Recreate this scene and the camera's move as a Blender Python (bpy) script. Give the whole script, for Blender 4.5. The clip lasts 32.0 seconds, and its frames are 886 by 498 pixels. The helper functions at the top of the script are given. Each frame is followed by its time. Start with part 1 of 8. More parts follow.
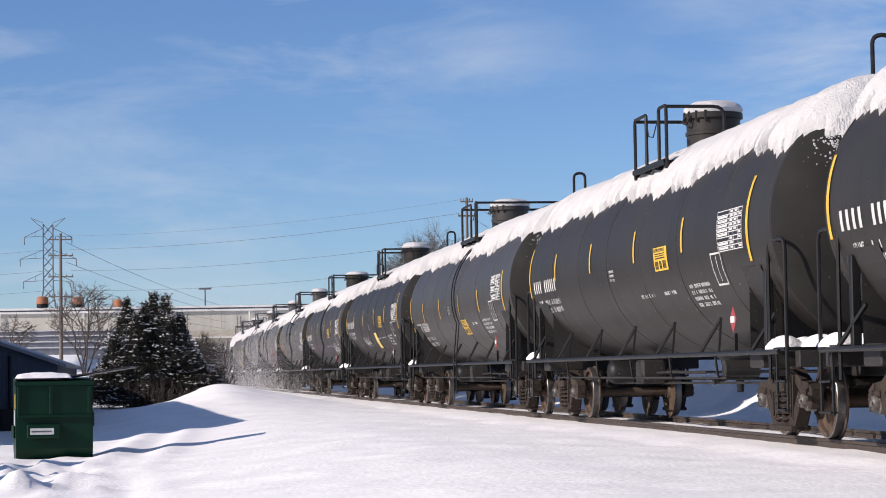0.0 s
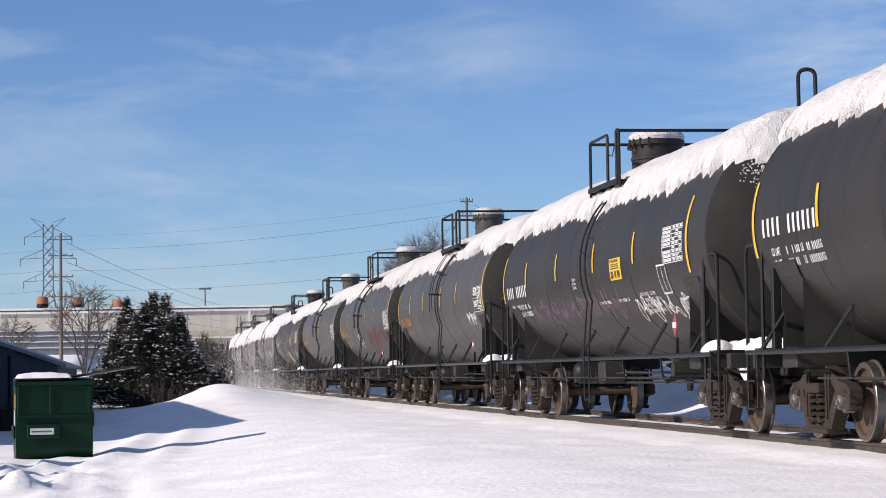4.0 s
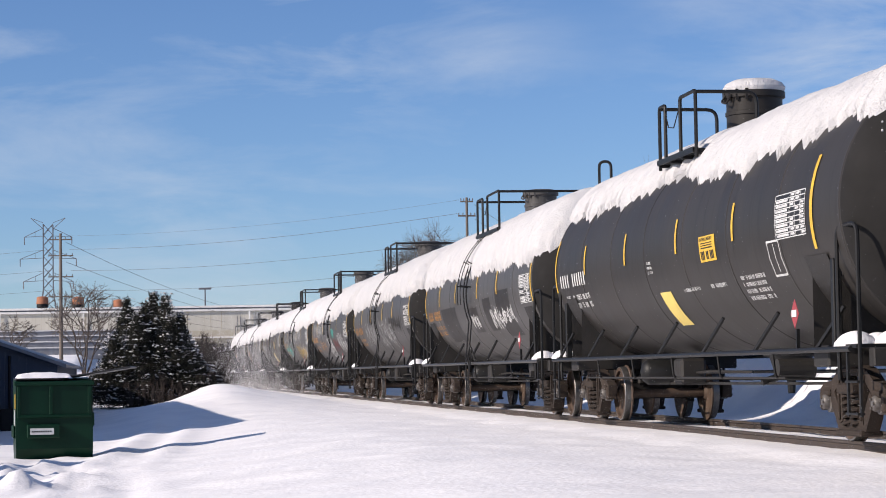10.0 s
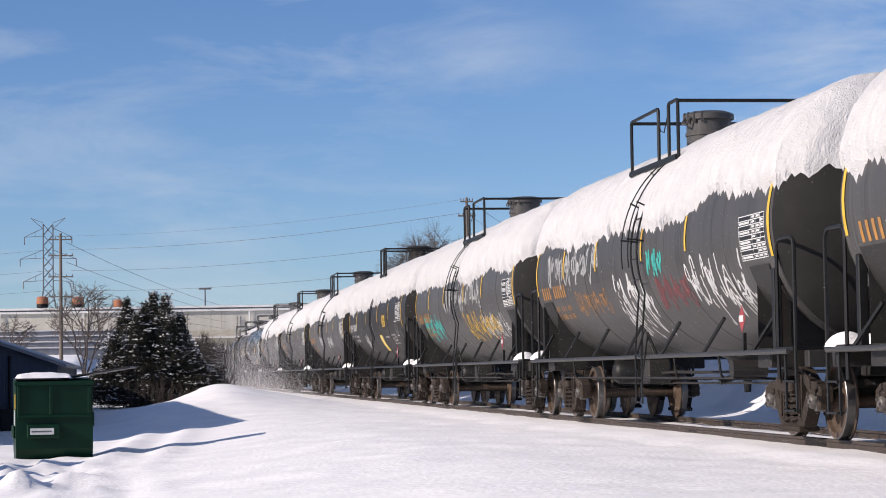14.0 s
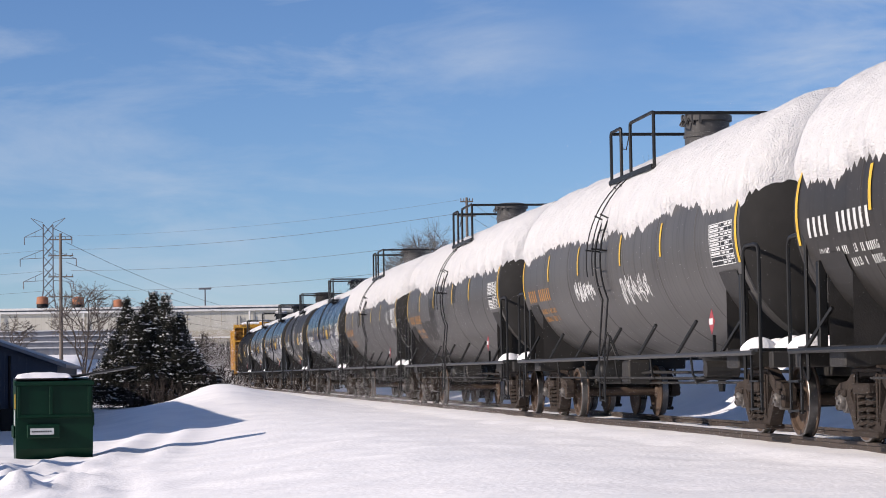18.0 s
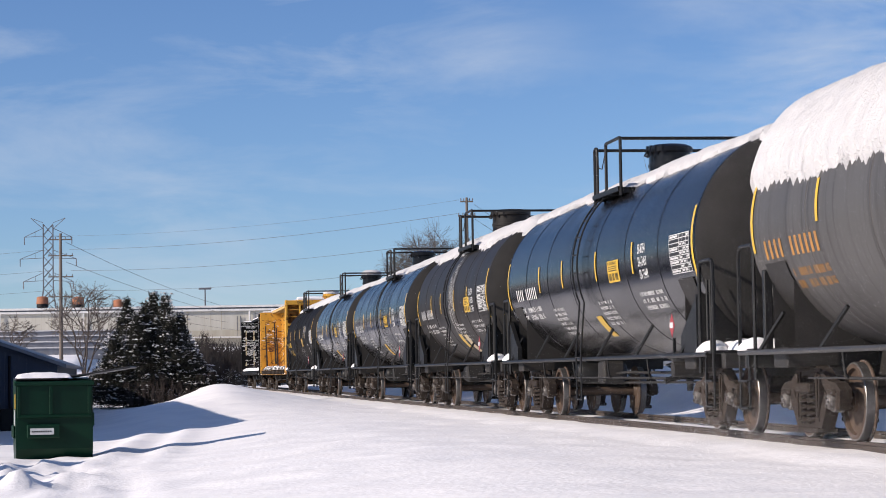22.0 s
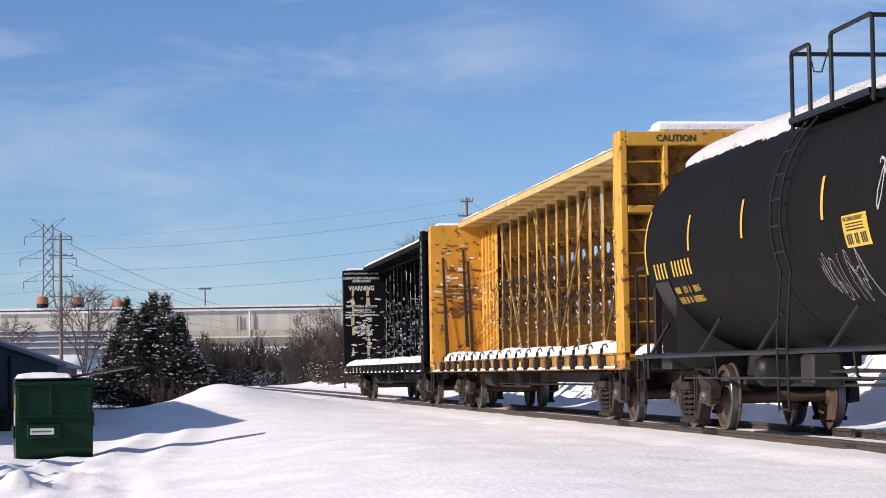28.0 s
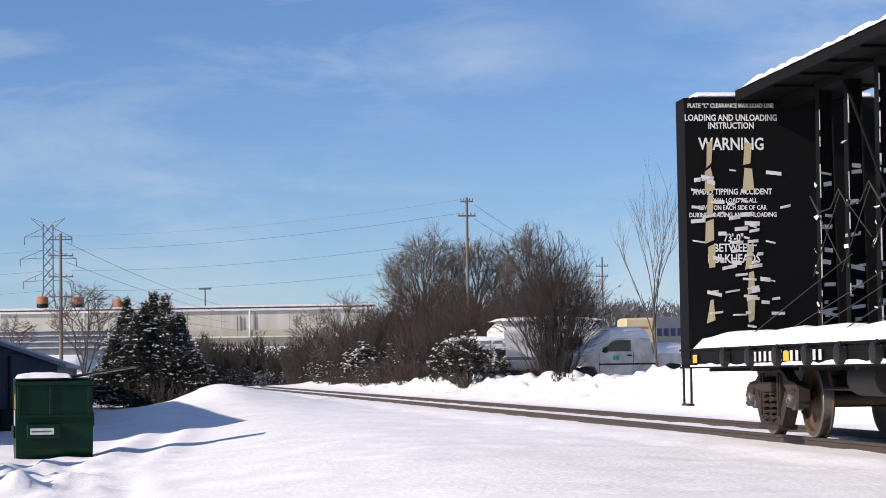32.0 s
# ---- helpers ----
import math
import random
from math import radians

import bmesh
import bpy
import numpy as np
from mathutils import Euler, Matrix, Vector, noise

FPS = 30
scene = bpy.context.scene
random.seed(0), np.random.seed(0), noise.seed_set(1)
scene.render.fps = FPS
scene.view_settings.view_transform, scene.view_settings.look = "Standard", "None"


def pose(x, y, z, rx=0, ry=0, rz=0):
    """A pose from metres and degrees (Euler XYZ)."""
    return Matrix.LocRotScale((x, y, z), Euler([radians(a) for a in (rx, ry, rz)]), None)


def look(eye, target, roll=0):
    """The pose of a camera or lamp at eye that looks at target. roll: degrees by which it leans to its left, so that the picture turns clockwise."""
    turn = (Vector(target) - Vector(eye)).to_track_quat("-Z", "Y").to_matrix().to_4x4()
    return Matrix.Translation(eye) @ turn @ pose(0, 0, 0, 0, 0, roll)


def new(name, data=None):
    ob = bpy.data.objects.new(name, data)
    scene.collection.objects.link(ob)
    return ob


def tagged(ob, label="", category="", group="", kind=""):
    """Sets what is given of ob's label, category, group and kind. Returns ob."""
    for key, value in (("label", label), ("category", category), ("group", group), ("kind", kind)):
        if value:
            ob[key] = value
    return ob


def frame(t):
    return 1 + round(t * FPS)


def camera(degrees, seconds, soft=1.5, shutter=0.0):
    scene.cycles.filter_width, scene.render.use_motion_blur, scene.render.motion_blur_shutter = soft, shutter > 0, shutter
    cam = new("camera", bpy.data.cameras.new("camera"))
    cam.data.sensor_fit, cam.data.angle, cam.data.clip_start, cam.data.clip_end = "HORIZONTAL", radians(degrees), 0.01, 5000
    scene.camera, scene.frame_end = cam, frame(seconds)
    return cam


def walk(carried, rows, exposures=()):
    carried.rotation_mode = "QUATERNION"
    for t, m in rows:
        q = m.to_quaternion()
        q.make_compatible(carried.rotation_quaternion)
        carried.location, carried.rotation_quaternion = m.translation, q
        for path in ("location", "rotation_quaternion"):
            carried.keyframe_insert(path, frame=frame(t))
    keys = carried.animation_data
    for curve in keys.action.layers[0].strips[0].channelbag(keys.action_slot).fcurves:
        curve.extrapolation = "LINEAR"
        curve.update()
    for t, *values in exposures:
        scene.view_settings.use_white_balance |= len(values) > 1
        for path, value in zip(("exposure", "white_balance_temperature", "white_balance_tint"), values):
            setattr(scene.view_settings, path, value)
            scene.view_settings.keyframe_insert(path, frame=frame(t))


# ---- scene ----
# metres; rail tops lie at z = 0, the track runs along x, the train rolls towards +x
EYE = (0.0, -9.0335, 0.8744)
cam = camera(22.387, 32.0, soft=0.95)
STAND = look(EYE, (-49.4531, -2.1855, 3.613), roll=-0.911)
walk(cam, [(0.0, STAND), (32.0, STAND)], exposures=[(0.0, 0.12, 6620, 11), (8.0, 0.12, 6620, 11), (13.0, 0.06, 6620, 11), (20.0, 0.06, 6620, 11), (25.0, 0.16, 6620, 11), (32.0, 0.16, 6620, 11)])

# ---- light: winter sun, clear sky with thin cirrus ----
SUN_EL, SUN_AZ = radians(27), math.atan2(-0.965, 0.26)
SUN_DIR = Vector((math.cos(SUN_EL) * math.cos(SUN_AZ), math.cos(SUN_EL) * math.sin(SUN_AZ), math.sin(SUN_EL)))
sun = new("sun", bpy.data.lights.new("sun", "SUN"))
sun.data.energy, sun.data.angle, sun.data.color = 5.0, radians(0.53), (1.0, 0.895, 0.80)
sun.matrix_world = look(SUN_DIR * 100, (0, 0, 0))


def sky_world():
    w = bpy.data.worlds.new("winter_sky")
    w.use_nodes = True
    n, l = w.node_tree.nodes, w.node_tree.links
    n.clear()
    out, bg = n.new("ShaderNodeOutputWorld"), n.new("ShaderNodeBackground")
    sky = n.new("ShaderNodeTexSky")
    sky.sky_type, sky.sun_disc = "NISHITA", False
    sky.sun_elevation, sky.sun_rotation = SUN_EL, math.pi / 2 - SUN_AZ
    sky.altitude, sky.air_density, sky.dust_density, sky.ozone_density = 1500, 1.0, 0.0, 3.0
    co = n.new("ShaderNodeTexCoord")
    mp = n.new("ShaderNodeMapping")
    mp.inputs["Rotation"].default_value = (radians(6), 0, radians(8))
    mp.inputs["Scale"].default_value = (2.2, 5.5, 24.0)
    n1, n2 = n.new("ShaderNodeTexNoise"), n.new("ShaderNodeTexNoise")
    n1.inputs["Scale"].default_value, n1.inputs["Detail"].default_value, n1.inputs["Roughness"].default_value = 1.15, 7, 0.6
    n1.inputs["Distortion"].default_value = 0.5
    n2.inputs["Scale"].default_value, n2.inputs["Detail"].default_value = 3.4, 3
    rmp = n.new("ShaderNodeMapRange")
    rmp.inputs[1].default_value, rmp.inputs[2].default_value, rmp.inputs[4].default_value = 0.45, 0.70, 0.9
    mul = n.new("ShaderNodeMath")
    mul.operation = "MULTIPLY"
    r2 = n.new("ShaderNodeMapRange")
    r2.inputs[1].default_value, r2.inputs[2].default_value = 0.38, 0.62
    mix = n.new("ShaderNodeMix")
    mix.data_type = "RGBA"
    mix.inputs["B"].default_value = (5.6, 6.3, 7.4, 1)
    l.new(co.outputs["Generated"], mp.inputs[0])
    l.new(mp.outputs[0], n1.inputs[0])
    l.new(co.outputs["Generated"], n2.inputs[0])
    l.new(n1.outputs[0], rmp.inputs[0])
    l.new(n2.outputs[0], r2.inputs[0])
    l.new(rmp.outputs[0], mul.inputs[0])
    l.new(r2.outputs[0], mul.inputs[1])
    l.new(mul.outputs[0], mix.inputs[0])
    tint = n.new("ShaderNodeMix")
    tint.data_type, tint.blend_type = "RGBA", "MULTIPLY"
    tint.inputs[0].default_value = 1.0
    tint.inputs["B"].default_value = (0.68, 0.81, 1.05, 1)
    l.new(sky.outputs[0], tint.inputs["A"])
    l.new(tint.outputs["Result"], mix.inputs["A"])
    l.new(mix.outputs["Result"], bg.inputs[0])
    bg.inputs[1].default_value = 0.100
    l.new(bg.outputs[0], out.inputs[0])
    scene.world = w


sky_world()


# ---- materials ----
def material(name, col, rough=0.6, metal=0.0, dark=None, scale=3.0, spread=0.45, bump=0.0, bump_scale=40.0, vary=0.0, fine=None, coat=0.0, streak=None, shine=0.5, drip=None, worn=None):
    """Base colour with stains at one scale, grain at another, and fine relief. streak stretches the stains along z."""
    m = bpy.data.materials.new(name)
    m.use_nodes = True
    n, l = m.node_tree.nodes, m.node_tree.links
    b = n["Principled BSDF"]
    b.inputs["Roughness"].default_value, b.inputs["Metallic"].default_value = rough, metal
    b.inputs["Specular IOR Level"].default_value = shine
    if coat:
        b.inputs["Coat Weight"].default_value, b.inputs["Coat Roughness"].default_value = coat, 0.12
    co = n.new("ShaderNodeTexCoord")
    mp = n.new("ShaderNodeMapping")
    l.new(co.outputs["Object"], mp.inputs[0])
    if streak:
        mp.inputs["Scale"].default_value = streak
    n1, n2 = n.new("ShaderNodeTexNoise"), n.new("ShaderNodeTexNoise")
    n1.inputs["Scale"].default_value, n1.inputs["Detail"].default_value = scale, 6
    n1.inputs["Roughness"].default_value = 0.62
    n2.inputs["Scale"].default_value, n2.inputs["Detail"].default_value = bump_scale, 4
    l.new(mp.outputs[0], n1.inputs[0])
    l.new(co.outputs["Object"], n2.inputs[0])
    ramp = n.new("ShaderNodeValToRGB")
    d = dark or tuple(c * 0.55 for c in col)
    ramp.color_ramp.elements[0].position, ramp.color_ramp.elements[0].color = 0.5 - spread / 2, (*d, 1)
    ramp.color_ramp.elements[1].position, ramp.color_ramp.elements[1].color = 0.5 + spread / 2, (*col, 1)
    l.new(n1.outputs[0], ramp.inputs[0])
    last = ramp.outputs[0]
    if fine:
        mx = n.new("ShaderNodeMix")
        mx.data_type = "RGBA"
        mr = n.new("ShaderNodeMapRange")
        mr.inputs[1].default_value, mr.inputs[2].default_value, mr.inputs[4].default_value = 0.52, 0.72, 0.8
        l.new(n2.outputs[0], mr.inputs[0])
        l.new(mr.outputs[0], mx.inputs[0])
        l.new(last, mx.inputs["A"])
        mx.inputs["B"].default_value = (*fine, 1)
        last = mx.outputs["Result"]
    for kind in (drip, worn):
        # runs of dirt down the side; patches worn through to rust
        if kind:
            c3, size, lo, hi, amount = kind
            n3, m3, mx, r3 = n.new("ShaderNodeTexNoise"), n.new("ShaderNodeMapping"), n.new("ShaderNodeMix"), n.new("ShaderNodeMapRange")
            mx.data_type = "RGBA"
            m3.inputs["Scale"].default_value = (9, 0.35, 0.3) if kind is drip else (1, 1, 1)
            m3.inputs["Location"].default_value = (3.1, 0.7, 5.3)
            n3.inputs["Scale"].default_value, n3.inputs["Detail"].default_value, n3.inputs["Roughness"].default_value = size, 8, 0.7
            r3.inputs[1].default_value, r3.inputs[2].default_value, r3.inputs[4].default_value = lo, hi, amount
            mx.inputs["B"].default_value = (*c3, 1)
            l.new(co.outputs["Object"], m3.inputs[0])
            l.new(m3.outputs[0], n3.inputs[0])
            l.new(n3.outputs[0], r3.inputs[0])
            l.new(r3.outputs[0], mx.inputs[0])
            l.new(last, mx.inputs["A"])
            last = mx.outputs["Result"]
    if vary:
        oi, hv = n.new("ShaderNodeObjectInfo"), n.new("ShaderNodeHueSaturation")
        mr = n.new("ShaderNodeMapRange")
        mr.inputs[3].default_value, mr.inputs[4].default_value = 1 - vary, 1 + vary
        l.new(oi.outputs["Random"], mr.inputs[0])
        l.new(mr.outputs[0], hv.inputs["Value"])
        l.new(last, hv.inputs["Color"])
        last = hv.outputs[0]
    l.new(last, b.inputs["Base Color"])
    rr = n.new("ShaderNodeMapRange")
    rr.inputs[3].default_value, rr.inputs[4].default_value = max(rough - 0.12, 0.02), min(rough + 0.12, 1)
    l.new(n1.outputs[0], rr.inputs[0])
    l.new(rr.outputs[0], b.inputs["Roughness"])
    if bump:
        bp = n.new("ShaderNodeBump")
        bp.inputs["Strength"].default_value, bp.inputs["Distance"].default_value = bump, 0.02
        l.new(n2.outputs[0], bp.inputs["Height"])
        l.new(bp.outputs[0], b.inputs["Normal"])
    return m


def snow_material(name, bump, scale, pale=1.0):
    m = bpy.data.materials.new(name)
    m.use_nodes = True
    n, l = m.node_tree.nodes, m.node_tree.links
    b = n["Principled BSDF"]
    b.inputs["Roughness"].default_value = 0.75
    b.inputs["Subsurface Weight"].default_value = 0.0
    co, n1, n2 = n.new("ShaderNodeTexCoord"), n.new("ShaderNodeTexNoise"), n.new("ShaderNodeTexNoise")
    n1.inputs["Scale"].default_value, n1.inputs["Detail"].default_value = scale, 6
    n2.inputs["Scale"].default_value, n2.inputs["Detail"].default_value = scale * 14, 5
    add = n.new("ShaderNodeMath")
    add.operation = "MULTIPLY_ADD"
    add.inputs[1].default_value = 0.3
    ramp = n.new("ShaderNodeValToRGB")
    ramp.color_ramp.elements[0].position, ramp.color_ramp.elements[0].color = 0.3, (0.83 * pale, 0.82 * pale, 0.83 * pale, 1)
    ramp.color_ramp.elements[1].position, ramp.color_ramp.elements[1].color = 0.7, (0.93 * pale, 0.91 * pale, 0.905 * pale, 1)
    bp = n.new("ShaderNodeBump")
    bp.inputs["Strength"].default_value, bp.inputs["Distance"].default_value = bump, 0.12
    for q in (n1, n2):
        l.new(co.outputs["Object"], q.inputs[0])
    l.new(n2.outputs[0], add.inputs[0])
    l.new(n1.outputs[0], add.inputs[2])
    l.new(n1.outputs[0], ramp.inputs[0])
    l.new(ramp.outputs[0], b.inputs["Base Color"])
    l.new(add.outputs[0], bp.inputs["Height"])
    l.new(bp.outputs[0], b.inputs["Normal"])
    return m


SNOW = snow_material("packed_snow", 0.32, 0.9)
# the same snow with its colour dimmed, so sunlit tops stay below white
SNOW_CAP = snow_material("dimmed_snow", 0.9, 3.2, 0.67)
DRIFT = snow_material("drifted_snow", 0.5, 2.0, 1.0)
BEARING = material("worn_bearing_steel", (0.16, 0.15, 0.14), 0.5, metal=0.3, dark=(0.06, 0.05, 0.045), scale=14, bump=0.2)
SLATE_PAINT = material("slate_grey_tank_paint", (0.058, 0.055, 0.053), 0.45, dark=(0.038, 0.036, 0.034), scale=0.7, bump=0.05, bump_scale=9, streak=(1.6, 1, 0.25), shine=0.2, drip=((0.016, 0.015, 0.014), 1.0, 0.50, 0.68, 0.6))
SOOT_PAINT = material("brown_black_tank_paint", (0.024, 0.0215, 0.0195), 0.5, dark=(0.014, 0.0125, 0.0115), scale=0.7, bump=0.05, bump_scale=9, streak=(1.6, 1, 0.25), shine=0.2, drip=((0.050, 0.034, 0.024), 0.9, 0.56, 0.70, 0.6))
GREY_PAINT = material("grey_tank_paint", (0.087, 0.084, 0.082), 0.48, dark=(0.056, 0.053, 0.051), scale=0.7, bump=0.05, bump_scale=9, vary=0.10, streak=(1.6, 1, 0.25), shine=0.2, drip=((0.030, 0.027, 0.025), 1.0, 0.50, 0.66, 0.7))
DARK_PAINT = material("charcoal_tank_paint", (0.039, 0.0355, 0.033), 0.48, dark=(0.024, 0.022, 0.0205), scale=0.7, bump=0.05, bump_scale=9, vary=0.12, streak=(1.6, 1, 0.25), shine=0.15, drip=((0.013, 0.012, 0.011), 1.0, 0.52, 0.68, 0.65))
GLOSS_PAINT = material("gloss_black_paint", (0.0075, 0.0075, 0.009), 0.22, dark=(0.005, 0.005, 0.006), scale=0.6, bump=0.015, bump_scale=4, shine=0.27)
BROWN_BLACK = material("faded_black_paint", (0.0105, 0.0092, 0.0085), 0.62, dark=(0.006, 0.0054, 0.005), scale=0.8, bump=0.04, bump_scale=9, streak=(1.6, 1, 0.25), shine=0.05, drip=((0.016, 0.014, 0.0125), 1.0, 0.55, 0.7, 0.6))
STEEL = material("grimy_dark_steel", (0.022, 0.019, 0.017), 0.7, dark=(0.010, 0.009, 0.008), scale=4, bump=0.25, bump_scale=50)
FITTING = material("black_painted_fittings", (0.013, 0.013, 0.013), 0.5, dark=(0.007, 0.007, 0.007), scale=6, bump=0.1, shine=0.3)
RAIL_PIPE = material("grey_painted_pipe", (0.045, 0.043, 0.041), 0.5, dark=(0.022, 0.021, 0.02), scale=5, bump=0.1)
TRUCK_IRON = material("rusty_cast_iron", (0.040, 0.030, 0.024), 0.85, dark=(0.016, 0.012, 0.010), scale=4, bump=0.5, bump_scale=60, vary=0.25, fine=(0.075, 0.053, 0.039), shine=0.25)
WHEEL_IRON = material("brown_wheel_steel", (0.10, 0.066, 0.046), 0.7, dark=(0.045, 0.031, 0.024), scale=5, bump=0.2, shine=0.3)
TREAD = material("polished_wheel_tread", (0.24, 0.23, 0.22), 0.36, metal=0.8, scale=8)
RAIL_STEEL = material("rail_steel", (0.060, 0.042, 0.032), 0.7, metal=0.0, dark=(0.028, 0.021, 0.017), scale=6, bump=0.3)
RAIL_TOP = material("polished_rail_head", (0.16, 0.14, 0.125), 0.4, metal=0.6, scale=8)
TIE = material("creosoted_tie", (0.075, 0.056, 0.042), 0.9, dark=(0.03, 0.024, 0.02), scale=5, bump=0.5)
YELLOW_TAPE = material("yellow_reflective_tape", (0.72, 0.46, 0.035), 0.45, dark=(0.5, 0.3, 0.03), scale=9)
PALE_YELLOW = material("pale_yellow_sticker", (0.80, 0.62, 0.16), 0.5, dark=(0.66, 0.48, 0.10), scale=9)
WHITE_MARK = material("white_stencil_paint", (0.66, 0.66, 0.64), 0.6, dark=(0.42, 0.42, 0.41), scale=9)
YELLOW_MARK = material("yellow_stencil_paint", (0.66, 0.42, 0.04), 0.6, dark=(0.42, 0.25, 0.03), scale=9)
ORANGE_MARK = material("orange_stencil_paint", (0.46, 0.215, 0.04), 0.6, dark=(0.26, 0.125, 0.04), scale=9)
FADED_WHITE = material("faded_white_spray", (0.42, 0.42, 0.41), 0.7, dark=(0.16, 0.16, 0.16), scale=7)
LETTER_WHITE = material("white_letter_paint", (0.88, 0.87, 0.84), 0.6, dark=(0.72, 0.71, 0.68), scale=5)
BLACK_MARK = material("black_panel_paint", (0.012, 0.012, 0.012), 0.6, scale=9)
RED_MARK = material("faded_red_paint", (0.36, 0.045, 0.05), 0.6, dark=(0.22, 0.04, 0.05), scale=9)
RED_FADE = material("dull_red_spray", (0.20, 0.048, 0.05), 0.7, dark=(0.10, 0.04, 0.042), scale=7)
PURPLE_FADE = material("faded_purple_spray", (0.13, 0.085, 0.115), 0.7, dark=(0.07, 0.05, 0.065), scale=7)
GREEN_MARK = material("teal_spray_paint", (0.05, 0.42, 0.36), 0.6, scale=9)
BLACK_SPRAY = material("dark_spray_paint", (0.03, 0.025, 0.02), 0.6, scale=9)
CAR_YELLOW = material("weathered_yellow_paint", (0.66, 0.37, 0.055), 0.6, dark=(0.50, 0.235, 0.025), scale=1.6, bump=0.15, bump_scale=14, streak=(1, 1, 0.4), shine=0.3, worn=((0.085, 0.042, 0.022), 4.6, 0.575, 0.61, 0.9), drip=((0.30, 0.13, 0.03), 0.8, 0.52, 0.68, 0.6))
SILL_RUST = material("rusting_yellow_sill", (0.46, 0.23, 0.04), 0.75, dark=(0.10, 0.052, 0.026), scale=2.4, spread=0.3, bump=0.2, bump_scale=18, shine=0.25, worn=((0.04, 0.024, 0.017), 4.0, 0.54, 0.60, 0.85))
# paler than the car's other yellow
CHORD_YELLOW = material("pale_yellow_chord_paint", (0.64, 0.47, 0.21), 0.65, dark=(0.46, 0.29, 0.10), scale=1.6, bump=0.15, bump_scale=14, shine=0.3, worn=((0.16, 0.08, 0.03), 3.4, 0.60, 0.64, 0.85))
COLUMN_YELLOW = material("rust_streaked_yellow_paint", (0.62, 0.35, 0.06), 0.65, dark=(0.22, 0.11, 0.03), scale=1.8, spread=0.3, bump=0.2, bump_scale=18, streak=(1, 1, 0.35), shine=0.3, worn=((0.045, 0.028, 0.018), 4.0, 0.56, 0.60, 0.92))
CAR_BLACK = material("worn_black_paint", (0.0055, 0.0055, 0.0058), 0.75, dark=(0.0035, 0.0035, 0.0035), scale=2, bump=0.1, bump_scale=14, shine=0.12)
HEAD_DARK = material("dark_tank_head", (0.024, 0.023, 0.0225), 0.8, dark=(0.012, 0.0115, 0.011), scale=1.5, bump=0.1, bump_scale=12, shine=0.15)
# rusty brown that also holds the shade on the column webs
RUST_SHADE = material("shaded_rusty_brown", (0.46, 0.27, 0.08), 0.8, dark=(0.16, 0.085, 0.035), scale=2.2, spread=0.3, bump=0.2, bump_scale=18, shine=0.2, worn=((0.030, 0.020, 0.015), 3.5, 0.52, 0.58, 0.75))
WRAP = material("torn_white_wrap", (0.84, 0.82, 0.79), 0.6, dark=(0.60, 0.56, 0.52), scale=6)
STRAP = material("black_strap", (0.035, 0.03, 0.028), 0.8, scale=8)
DUMP_GREEN = material("dark_green_paint", (0.0035, 0.030, 0.015), 0.38, dark=(0.002, 0.017, 0.009), scale=1.4, bump=0.12, bump_scale=5, shine=0.15, worn=((0.035, 0.03, 0.02), 5.0, 0.66, 0.72, 0.7))
RUST = material("rusted_steel", (0.20, 0.085, 0.04), 0.9, dark=(0.09, 0.045, 0.025), scale=6, bump=0.4)
LID_PLASTIC = material("black_lid_plastic", (0.02, 0.02, 0.022), 0.5, scale=5)
STICKER_WHITE = material("white_sticker", (0.7, 0.7, 0.68), 0.5, dark=(0.5, 0.5, 0.5), scale=12)
SHED_BLUE = material("blue_grey_siding", (0.050, 0.068, 0.105), 0.6, dark=(0.034, 0.047, 0.075), scale=1.2, bump=0.1)
ROOF_GREY = material("shed_roof_metal", (0.20, 0.21, 0.24), 0.5, scale=2)
WALL_CREAM = material("pale_weathered_wall", (0.56, 0.54, 0.48), 0.8, dark=(0.40, 0.38, 0.33), scale=0.6, bump=0.05, bump_scale=3, streak=(1, 1, 0.10), drip=((0.33, 0.29, 0.22), 0.35, 0.54, 0.70, 0.6))
WALL_TAN = material("tan_stained_wall", (0.46, 0.43, 0.36), 0.85, dark=(0.32, 0.28, 0.21), scale=0.5, streak=(1, 1, 0.2))
WHITE_TRIM = material("white_trim_paint", (0.72, 0.71, 0.69), 0.6, dark=(0.55, 0.54, 0.52), scale=1)
TERRACOTTA = material("rusty_vent_metal", (0.42, 0.17, 0.085), 0.8, dark=(0.28, 0.11, 0.06), scale=3)
GALV = material("galvanised_lattice_steel", (0.17, 0.175, 0.19), 0.6, metal=0.2, dark=(0.11, 0.11, 0.12), scale=2)
POLE_WOOD = material("weathered_pole_wood", (0.20, 0.165, 0.135), 0.9, dark=(0.11, 0.09, 0.075), scale=3, bump=0.3, streak=(1, 1, 0.1))
WIRE = material("dark_wire", (0.09, 0.09, 0.10), 0.6, scale=2)
BARK = material("grey_brown_bark", (0.110, 0.086, 0.071), 0.95, dark=(0.055, 0.043, 0.036), scale=6, bump=0.4)
TWIG_RED = material("reddish_twigs", (0.048, 0.035, 0.031), 0.95, dark=(0.026, 0.020, 0.018), scale=3)
TWIG_DARK = material("dark_scrub_twigs", (0.055, 0.046, 0.042), 0.95, dark=(0.028, 0.024, 0.022), scale=3)
TWIG_GREY = material("grey_twigs", (0.150, 0.128, 0.112), 0.95, dark=(0.085, 0.070, 0.060), scale=3)
NEEDLES = material("dark_evergreen_needles", (0.029, 0.029, 0.019), 0.9, dark=(0.015, 0.015, 0.011), scale=5)
